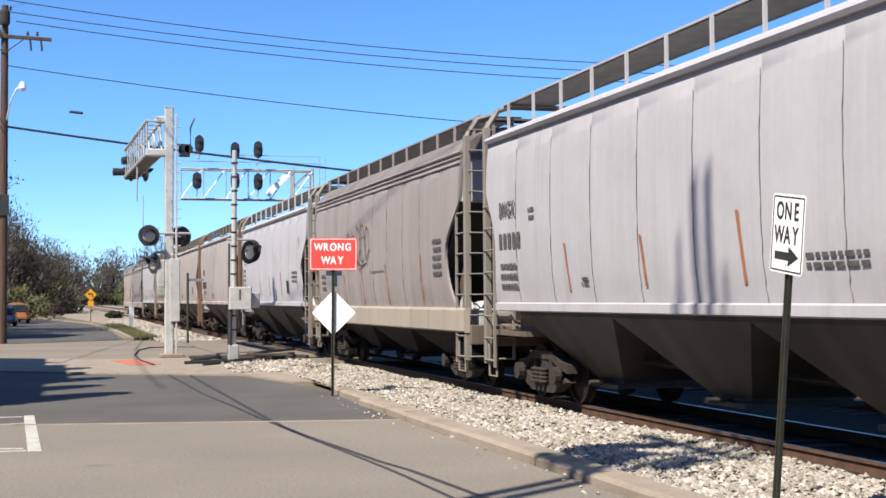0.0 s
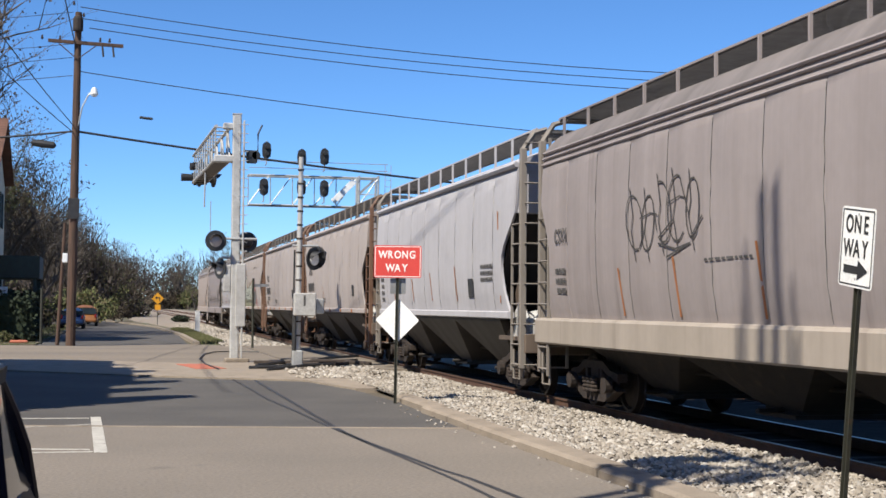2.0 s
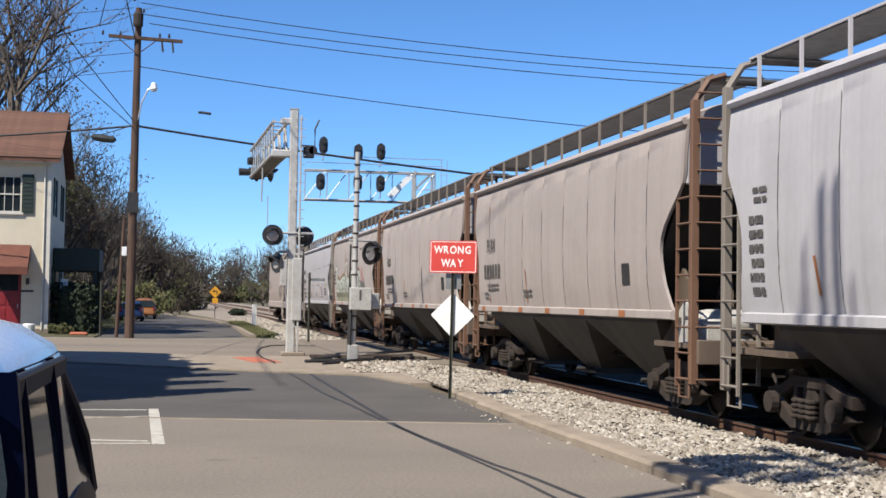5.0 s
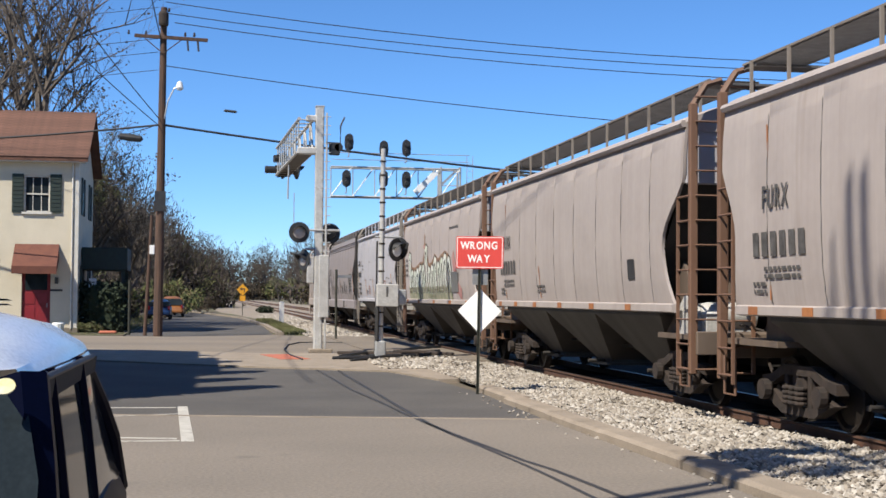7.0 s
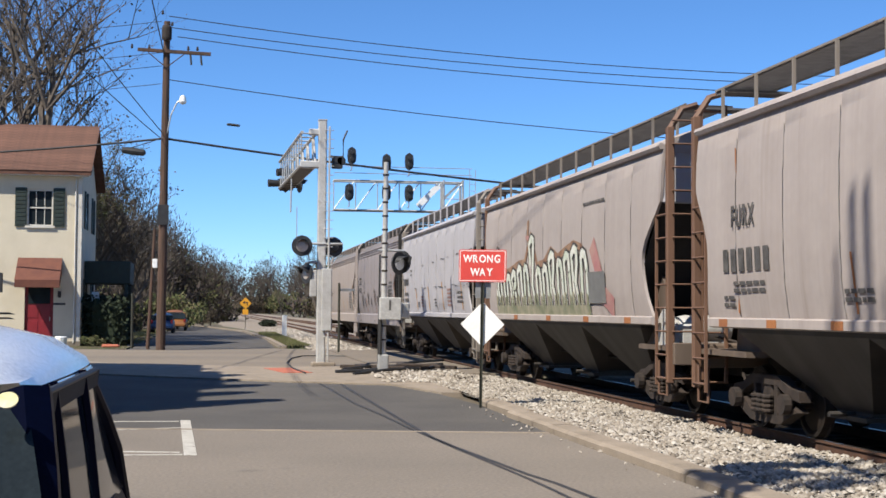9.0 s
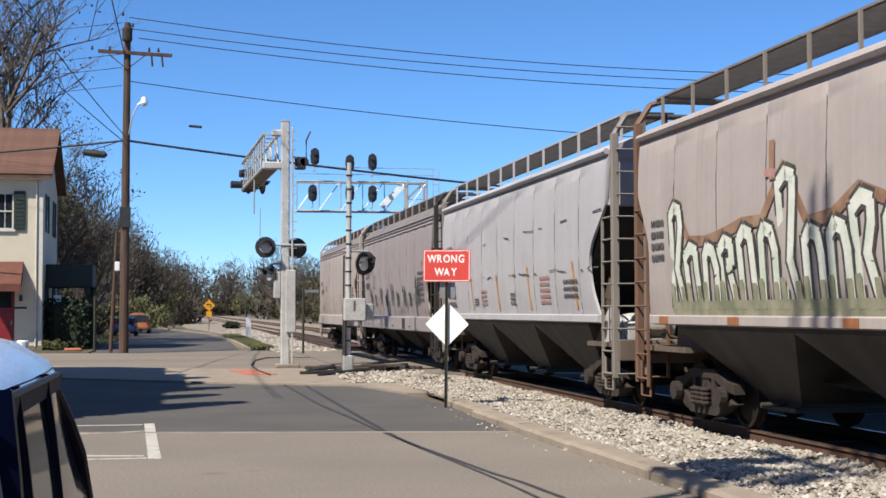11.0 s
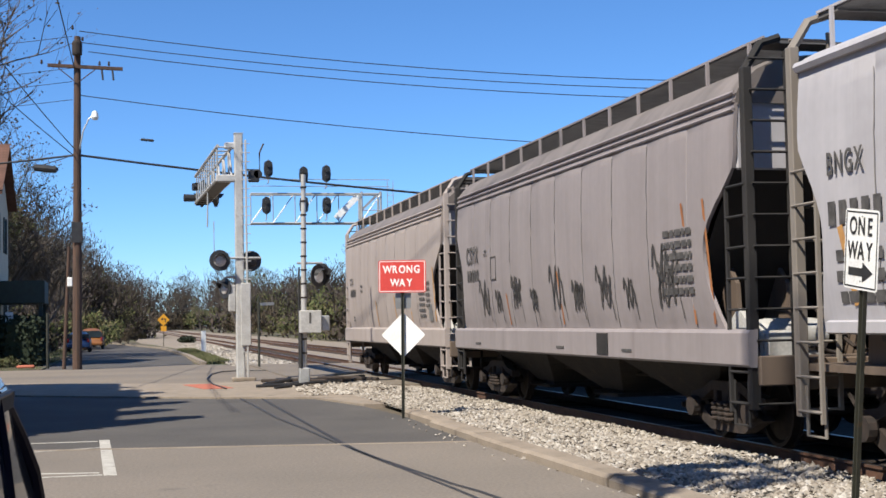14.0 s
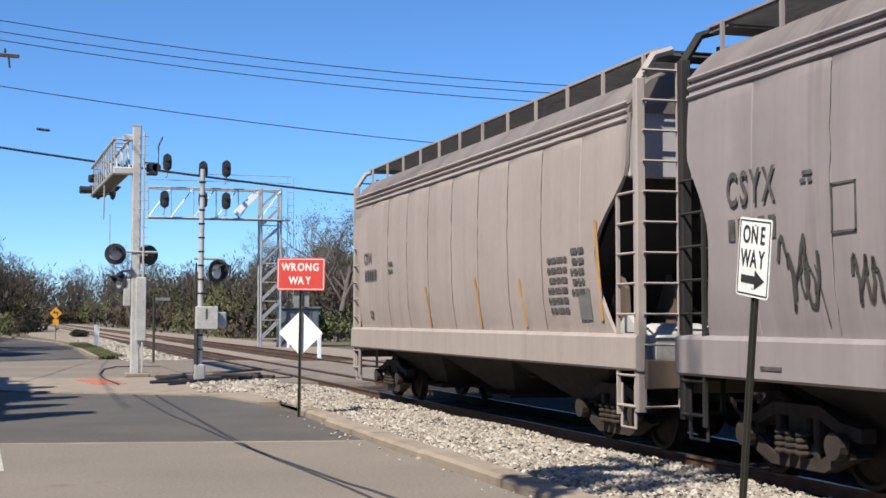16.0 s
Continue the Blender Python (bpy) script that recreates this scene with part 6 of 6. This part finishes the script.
def thicket(name, spans, y0, y1, h, n, size, seed, label):
    """Far woods: crowns of fine twigs and first leaves over brush, too small to tell apart."""
    rng = np.random.default_rng(seed)
    per = 230
    verts, kinds = [], []
    for i in range(n // per):
        a, b = spans[i % len(spans)]
        x, y = rng.uniform(a, b), rng.uniform(y0, y1)
        tall = h * rng.uniform(0.55, 1.02) * (0.45 + 0.55 * min(1.0, (b - x) / 9))
        rad = tall * rng.uniform(0.17, 0.3)
        kind = int(rng.choice(3, p=(0.36, 0.36, 0.28)))
        if kind == 2:
            tall *= 0.72
        d = rng.normal(size=(per, 3))
        d /= np.linalg.norm(d, axis=1)[:, None]
        p = np.array((x, y, tall * 0.6)) + d * (rng.uniform(0.05, 1, (per, 1)) ** 0.5) * np.array((rad, rad, tall * 0.4))
        brush = rng.random(per) < 0.35
        p[brush, 2] = rng.uniform(0, 0.34 * tall, brush.sum())
        p[brush, 0] += rng.uniform(-1, 1, brush.sum()) * rad * 1.3
        way = d * (0.8, 0.8, 0.5) + (0, 0, 0.75) + rng.normal(size=(per, 3)) * 0.35
        way /= np.linalg.norm(way, axis=1)[:, None]
        long = size * rng.uniform(0.5, 1.5, (per, 1)) * (0.6 if kind == 2 else 1.0)
        side = np.cross(way, rng.normal(size=(per, 3)))
        side /= np.linalg.norm(side, axis=1)[:, None]
        wide = np.where(brush[:, None], 0.3, 0.36 if kind == 2 else 0.1)
        tri = np.stack([p - side * long * wide, p + side * long * wide, p + way * long], axis=1)
        verts.append(tri.reshape(-1, 3))
        kinds += [kind] * per
        # trunk and a few limbs
        limbs = []
        for k in range(6):
            q = np.array((x, y, tall * (0.0 if k == 0 else rng.uniform(0.25, 0.5))))
            e = np.array((x + rng.uniform(-1, 1) * rad * (0.15 if k == 0 else 0.8), y, tall * rng.uniform(0.75, 0.98)))
            w = tall * (0.011 if k == 0 else 0.006)
            limbs += [q - (w, 0, 0), q + (w, 0, 0), e]
        verts.append(np.array(limbs))
        kinds += [1] * 6
    v = np.concatenate(verts)
    sh = Shape()
    sh.v, sh.f, sh.mi = v.tolist(), [(i, i + 1, i + 2) for i in range(0, len(v), 3)], kinds
    tagged(new(name, sh.mesh(name, [M["thicket"], M["thicket_grey"], M["thicket_green"]], fix=False)), label, "woods", kind="stuff")


thicket("far_woods", [(-95, -1), (19.5, 95)], 290, 330, 16.5, 75000, 0.9, 3, "far brown and olive spring woods")
thicket("far_woods", [(-140, 130)], 545, 600, 25, 52000, 1.6, 4, "far brown and olive spring woods")
thicket("roadside_woods", [(-30, -6)], 95, 175, 9.5, 42000, 0.45, 6, "brown twiggy woods along the street")
thicket("roadside_woods", [(-24, -5)], 165, 240, 11.5, 45000, 0.6, 8, "brown twiggy woods along the street")
thicket("roadside_woods", [(-40, -15)], 130, 230, 22, 60000, 0.6, 9, "tall grey-brown woods behind the house")
thicket("roadside_woods", [(-26, -3)], 190, 245, 24, 62000, 0.65, 10, "tall grey-brown woods at the bend of the street")
thicket("roadside_woods", [(-9, 1.5)], 195, 245, 19, 24000, 0.6, 11, "grey-brown woods at the bend of the street")
thicket("trackside_woods", [(20, 60)], 110, 190, 9, 46000, 0.55, 7, "brown twiggy woods beside the railway")


def hedge(x0, x1, y0, y1, z1, n, label):
    rng = random.Random(int(n))
    s = Shape()
    for _ in range(n):
        x, y, z = rng.uniform(x0, x1), rng.uniform(y0, y1), rng.uniform(0.05, z1) + 0.12 * math.sin(rng.uniform(0, 6))
        a = Vector((rng.uniform(-1, 1), rng.uniform(-1, 1), rng.uniform(-1, 1))).normalized()
        b = a.cross(Vector((0.2, rng.uniform(-1, 1), 0.6))).normalized()
        s.add([Vector((x, y, z)) - a * 0.12, Vector((x, y, z)) + b * 0.07, Vector((x, y, z)) + a * 0.12, Vector((x, y, z)) - b * 0.07], [(0, 1, 2, 3)])
    solid("hedge", Shape().box(x0 + 0.25, x1 - 0.25, y0 + 0.25, y1 - 0.25, 0, z1 - 0.2, bev=0.2), M["leaf_dark"], "dense shaded core of a hedge", "hedge")
    tagged(new("hedge", s.mesh("hedge", M["leaf_dark"], fix=False)), label, "hedge")


hedge(-6.0, -3.9, 66.6, 70.5, 2.35, 3500, "tall dark clipped hedge beside the house")
shrub(0, -5.4, 65.0, 0.62, "small green bush at the street corner", 1.0, 0)
solid("kerb_stone", Shape().box(-0.4, 0.4, -0.2, 0.2, 0, 0.16, bev=0.06), M["pad"], "reddish stone at the lawn's edge", "stone", at=pose(-4.5, 64.4, 0))
# house lot
strip("lawn", [(-30, 76), (-14, 60.5), (-6.0, 62.6), (-3.7, 62.4), (-3.4, 118), (-9, 150), (-40, 200)], -0.3, 0.02, M["earth"], "thin dry lawn of the house lot")


def grass(name, poly, n, seed, h, label):
    rng = random.Random(seed)
    s = Shape()
    (xa, xb), (ya, yb) = poly
    for _ in range(n):
        f = rng.random()
        y = ya + (yb - ya) * f
        x = xa + (xb - xa) * rng.random()
        a = rng.uniform(0, 6.28)
        hh, w = h * rng.uniform(0.5, 1.3), h * 0.22
        s.add([(x - w * math.cos(a), y - w * math.sin(a), -0.1), (x + w * math.cos(a), y + w * math.sin(a), -0.1), (x + rng.uniform(-0.5, 0.5) * hh, y + rng.uniform(-0.5, 0.5) * hh, hh - 0.05)], [(0, 1, 2)])
    tagged(new(name, s.mesh(name, M["grass"], fix=False)), label, "grass", kind="stuff")


grass("grass", ((3.6, 4.8), (66, 104)), 14000, 4, 0.17, "thin green verge grass beside the street")
grass("grass", ((-8.5, -3.8), (62.5, 66)), 5000, 5, 0.1, "short lawn grass before the house")
grass("grass", ((-5.5, -3.7), (70, 118)), 5000, 6, 0.15, "rough roadside grass")


# ---------------------------------------------------------------- parked vehicles
def loft(sections, mi=0):
    s = Shape()
    n = len(sections[0])
    v = [p for sec in sections for p in sec]
    f = [(i * n + k, i * n + k + 1, (i + 1) * n + k + 1, (i + 1) * n + k) for i in range(len(sections) - 1) for k in range(n - 1)]
    return s.add(v, f, mi)


def small_car(at, label, paint, roof, near=True, h=1.66, width=1.78, length=4.25, tuck=1.0):
    """Rounded hatchback, nose along +y, origin under its middle."""
    car = thing("parked_car", label, "car", at)
    hw = width / 2
    # lower body: half-outline heights along the length
    body = Shape()
    st = [(-length / 2, 0.55, 0.78, 0.45), (-length / 2 + 0.1, 0.8, 0.95, 0.3), (-length / 2 + 0.5, 0.98, 1.0, 0.25), (-0.5, 1.0, 1.0, 0.25), (0.6, 1.0, 0.98, 0.25), (1.2, 0.98, 0.96, 0.25), (1.75, 0.9, 0.86, 0.27), (length / 2 - 0.05, 0.62, 0.72, 0.4)]
    secs = []
    for y, zt, wf, zb in st:
        w = hw * wf
        half = [(w * 0.75, zb), (w * 0.97, zb + 0.12), (w, zb + 0.35 if zt > 0.9 else (zb + zt) / 2), (w * 0.985, zt - 0.12), (w * 0.93, zt - 0.02), (w * 0.8, zt + 0.01), (w * 0.3, zt + 0.03)]
        secs.append([(-x, y, z) for x, z in half] + [(x, y, z) for x, z in half[::-1]])
    body = loft(secs)
    m = len(secs[0])
    body.add(secs[0], [tuple(range(m))]).add(secs[-1], [tuple(range(m - 1, -1, -1))])
    body.sheet([[(-hw * 0.7, -2, 0.28), (hw * 0.7, -2, 0.28)], [(-hw * 0.7, 2, 0.28), (hw * 0.7, 2, 0.28)]])
    part("body", body, M[paint], car, "glossy painted body", smooth=True)
    # greenhouse and roof: narrow at the top, domed
    gs = [(-length / 2 + 0.28, 0.98, 0.92), (-length / 2 + 0.42, 1.3, 0.86), (-length / 2 + 0.62, h - 0.2, 0.74), (-length / 2 + 1.0, h - 0.06, 0.73), (-0.3, h, 0.735), (0.35, h - 0.03, 0.72), (0.75, h - 0.16, 0.7), (1.1, 1.25, 0.72), (1.5, 0.96, 0.8)]
    glass, roofs = [], []
    for y, zt, wf in gs:
        w = hw * min(wf * tuck, 0.9)
        wl = hw * 0.91
        zr = min(zt, h - 0.2)
        glass.append([(-wl, y, 0.95), (-(wl * 0.45 + w * 0.55), y, 0.95 + (zr - 0.95) * 0.6), (-w, y, zr), (w, y, zr), ((wl * 0.45 + w * 0.55), y, 0.95 + (zr - 0.95) * 0.6), (wl, y, 0.95)])
        if zt >= h - 0.21:
            roofs.append([(-w - 0.015, y, zr - 0.03), (-w * 0.97, y, zr + 0.03), (-w * 0.8, y, zr + (zt - zr) * 0.62 + 0.02), (-w * 0.45, y, zt + 0.01), (0, y, zt + 0.025), (w * 0.45, y, zt + 0.01), (w * 0.8, y, zr + (zt - zr) * 0.62 + 0.02), (w * 0.97, y, zr + 0.03), (w + 0.015, y, zr - 0.03)])
    part("glasshouse", loft(glass), M["glass_dark"], car, "dark tinted windows", smooth=True)
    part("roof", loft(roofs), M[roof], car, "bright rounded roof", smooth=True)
    part("roof_strip", Shape().sheet([[(-0.4, 0.12, h + 0.01), (0.4, 0.12, h + 0.01)], [(-0.38, 0.4, h + 0.0), (0.38, 0.4, h + 0.0)]]).sheet([[(-0.4, 0.12, h + 0.03), (0.4, 0.12, h + 0.03)], [(-0.38, 0.4, h + 0.02), (0.38, 0.4, h + 0.02)]], flip=True), M["black"], car, "black sunroof strip")
    for sx in (-1, 1):
        wl, w = hw * 0.915, hw * 0.742 * tuck
        for y0, y1, tw in ((-length / 2 + 0.45, -length / 2 + 0.66, 0.16), (-0.95, -0.9, 0.045), (-0.05, 0.0, 0.05)):
            a, b = (sx * (wl - 0.01), y0, 0.97), (sx * (w - 0.005), y1, h - 0.2)
            part("pillar", Shape().tube([a, tuple((np.array(a) * 0.4 + np.array(b) * 0.6) + np.array((sx * 0.004, 0, 0))), b], tw / 2, 6), M[paint], car)
        top = h - 0.2
        part("pillar", Shape().tube([(sx * (hw * 0.72 * tuck - 0.03), 0.45, top - 0.02), (sx * (hw * 0.71 * tuck - 0.02), 0.72, top - 0.07), (sx * hw * 0.74 * tuck, 0.95, 1.32), (sx * hw * 0.78 * tuck, 1.15, 1.14), (sx * hw * 0.88, 1.4, 0.86)], [0.03, 0.035, 0.04, 0.045, 0.05], 10), M[paint], car, smooth=True)
        part("roof_cheek", Shape().sheet([[(sx * (w + 0.012), -length / 2 + 0.62, top - 0.1), (sx * (w + 0.012), 0.55, top - 0.09)], [(sx * (w + 0.02), -length / 2 + 0.62, top - 0.02), (sx * (w + 0.02), 0.55, top - 0.02)]]).sheet([[(sx * (w - 0.01), -length / 2 + 0.62, top - 0.1), (sx * (w - 0.01), 0.55, top - 0.09)], [(sx * (w - 0.01), -length / 2 + 0.62, top - 0.02), (sx * (w - 0.01), 0.55, top - 0.02)]], flip=True), M["rubber"], car, "dark window header")
        part("window_trim", Shape().tube([(sx * (w + 0.02), -length / 2 + 0.65, h - 0.215), (sx * (w + 0.018), 0.35, h - 0.215)], 0.012, 6), M["black"], car)
        for y in (-1.3, 1.3):
            wl2 = part("wheel", Shape().lathe([(0.2, -0.1), (0.3, -0.11), (0.33, -0.07), (0.33, 0.07), (0.3, 0.11), (0.2, 0.1)], 22, "x"), M["rubber"], car, at=pose(sx * (hw - 0.13), y, 0.33))
            part("rim", Shape().lathe([(0.03, -0.105), (0.2, -0.1), (0.2, 0.1), (0.03, 0.105)], 16, "x"), M["sign_back"], wl2)
        part("tail_lamp", Shape().box(-0.09, 0.09, -0.03, 0.05, -0.14, 0.14, bev=0.03), M["red_lens"], car, at=pose(sx * (hw - 0.17), -length / 2 + 0.07, 0.85))
        part("head_lamp", Shape().lathe([(0.02, 0.06), (0.1, 0.03), (0.12, -0.05)], 12, "y"), M["lens"], car, at=pose(sx * (hw - 0.3), length / 2 - 0.12, 0.72))
    part("bumper", Shape().box(-hw * 0.88, hw * 0.88, -length / 2 - 0.06, -length / 2 + 0.1, 0.36, 0.6, bev=0.05), M[paint], car)
    if near:
        part("sticker", Shape().lathe([(0.005, 0), (0.03, 0.0), (0.03, 0.004), (0.005, 0.004)], 20, "y"), M["sticker"], car, "round yellow and white sticker", at=pose(0.67, -length / 2 + 0.475, 1.56, -45, 0, 0))
    return car


small_car(pose(-1.208, 5.67, 0.0, 0, 0, -0.8), "dark blue small hatchback with bright rounded roof parked at the curb", "car_blue", "car_sky_roof", True, 1.77, 1.72, 4.25, 1.1)
small_car(pose(-3.5, 104, 0), "blue car parked along the far street", "car_far_blue", "car_far_blue", False, 1.5)
small_car(pose(-2.9, 116, 0), "orange car parked along the far street", "car_far_orange", "car_far_orange", False, 1.7, 2.0)


# ---------------------------------------------------------------- unseen near side of the street, added behind and beside the camera
bl = thing("street_building", "two-storey brick building along the street", "building", pose(-14, 4, 0))
part("wall", Shape().box(-8, 0, -26, 12, -0.2, 8.5), M["awning"], bl, "red-brown brick wall")
part("roof", Shape().extrude([(-8.5, 8.5), (0.4, 8.5), (-4, 10.8)], -26.3, 12.3, "y"), M["shingle"], bl)
for i in range(8):
    for z in (1.2, 5.0):
        w = part("window", Shape().box(0.0, 0.05, -24 + i * 4.4, -22.6 + i * 4.4, z, z + 1.9), M["glass_dark"], bl)
        part("sill", Shape().box(0.0, 0.12, -24.1 + i * 4.4, -22.5 + i * 4.4, z - 0.12, z), M["trim_white"], w)
strip("pavement_left", rect(-14, -6.5, -30, 46), -0.3, 0.12, M["concrete"], "concrete sidewalk along the street")
# out of view; sized so its eave and raised block shadow the street
nb = thing("shadow_house", "unseen cream gabled house added to cast the street's shadow", "house", pose(-8.6, 20.6, 0))
part("wall", Shape().box(-8, 0, 0, 18, -0.2, 12.0), M["siding"], nb)
part("roof", Shape().extrude([(-8.4, 12.0), (0.3, 12.0), (0.3, 12.15), (-4, 13.6), (-8.4, 12.15)], -0.3, 18.3, "y"), M["shingle"], nb)
part("wing", Shape().box(-6, 0.02, 5.6, 11.5, 12.0, 12.8), M["siding"], nb, "raised block added to widen the cast shadow")
part("roof", Shape().extrude([(-6.3, 12.8), (0.32, 12.8), (0.32, 12.95), (-3, 14.0), (-6.3, 12.95)], 5.4, 11.7, "y"), M["shingle"], nb)
part("chimney", Shape().box(-7.4, -6.8, 9.0, 9.8, 12.0, 14.6), M["awning"], nb)
for i in range(4):
    for z in (1.2, 5.0, 8.8):
        w = part("window", Shape().box(0.0, 0.05, 1.4 + i * 4, 2.6 + i * 4, z, z + 1.8), M["glass_dark"], nb)
        part("sill", Shape().box(0.0, 0.12, 1.3 + i * 4, 2.7 + i * 4, z - 0.12, z), M["trim_white"], w)


def conifer_mesh(h, seed):
    """Tiers of drooping needle boughs on a straight trunk."""
    rng = random.Random(seed)
    s = Shape()
    s.tube([(0, 0, 0), (0, 0, h)], [h * 0.02, 0.02], 7, 1)
    z = h * 0.12
    while z < h:
        R = (h - z) * 0.17 + 0.12
        for i in range(20):
            a = rng.uniform(0, 6.28)
            for k in range(18):
                f = rng.uniform(0.15, 1)
                p = Vector((R * f * math.cos(a), R * f * math.sin(a), z - 0.25 * R * f))
                d = Vector((math.cos(a + rng.uniform(-1, 1)), math.sin(a + rng.uniform(-1, 1)), -0.3)) * 0.3
                q = Vector((-math.sin(a), math.cos(a), rng.uniform(-0.5, 0.5))) * 0.14
                s.add([p - q, p + d, p + q], [(0, 1, 2)])
        z += 0.28
    return s.mesh("boughs", [M["leaf_dark"], M["bark"]], fix=False)


# out of view; each tip is set to make one point of that shadow
for x, y, h in ((-7.0, 21.7, 12.4), (-7.0, 24.6, 11.6), (-7.0, 27.2, 12.2), (-7.0, 29.6, 11.2), (-7.0, 31.8, 11.5), (-7.0, 34.0, 10.8), (-7.0, 36.2, 10.2)):
    t = thing("shadow_tree", "unseen narrow evergreen added to point the street's shadow", "tree", pose(x, y, 0.1), "street trees")
    part("boughs", conifer_mesh(h, int(h * 10)), None, t)
# out of view; pole, cans and pins are placed to shadow train and ballast
t = thing("utility_pole", "unseen double pole added to cast stripes on the train", "utility pole", pose(-3.8, 6.75, 0))
for y, h in ((-0.33, 19.75), (-0.68, 19.8)):
    part("pole", Shape().tube([(0, y, -0.2), (0, y, h)], [0.12, 0.075], 10), M["pole_wood"], t)
part("crossarm", Shape().box(-0.08, 0.08, -1.3, 1.4, 16.6, 16.8, bev=0.03), M["pole_wood"], t)
part("crossarm", Shape().box(-0.08, 0.08, -0.9, 0.75, 13.4, 13.6, bev=0.03), M["pole_wood"], t)
for y, z0, z1, r0 in ((0.1, 13.6, 15.3, 0.3), (0.72, 14.3, 16.3, 0.3), (-1.05, 14.9, 16.2, 0.2)):
    part("transformer", Shape().lathe([(0.05, z0), (r0 * 0.9, z0 + 0.02), (r0, z0 + 0.1), (r0, z1 - 0.2), (r0 * 0.6, z1 - 0.03), (0.05, z1)], 14, "z", (0.0, y, 0)), M["galv"], t, "can added to thicken the pole's shadow")
for y, z1 in ((0.12, 19.1), (0.28, 18.5), (-1.02, 18.7), (-1.2, 18.1)):
    part("pin", Shape().tube([(0, y, 16.7), (0, y, z1)], [0.05, 0.04], 8), M["pole_wood"], t)


track(TRACK_X, True)
track(TRACK_X + 4.4, False)


# ---------------------------------------------------------------- what moves
def motions():
    for car, k in CARS:
        walk(car, [(t, pose(TRACK_X, run(t) - CAR_PITCH * (k - 0.5), RAIL_Z)) for t, _ in LAG])
    for w, y in WHEELS:
        walk(w, [(i / 15, pose(0, y, 0.46, math.degrees((run(0) - run(i / 15)) / 0.46))) for i in range(241)])


motions()
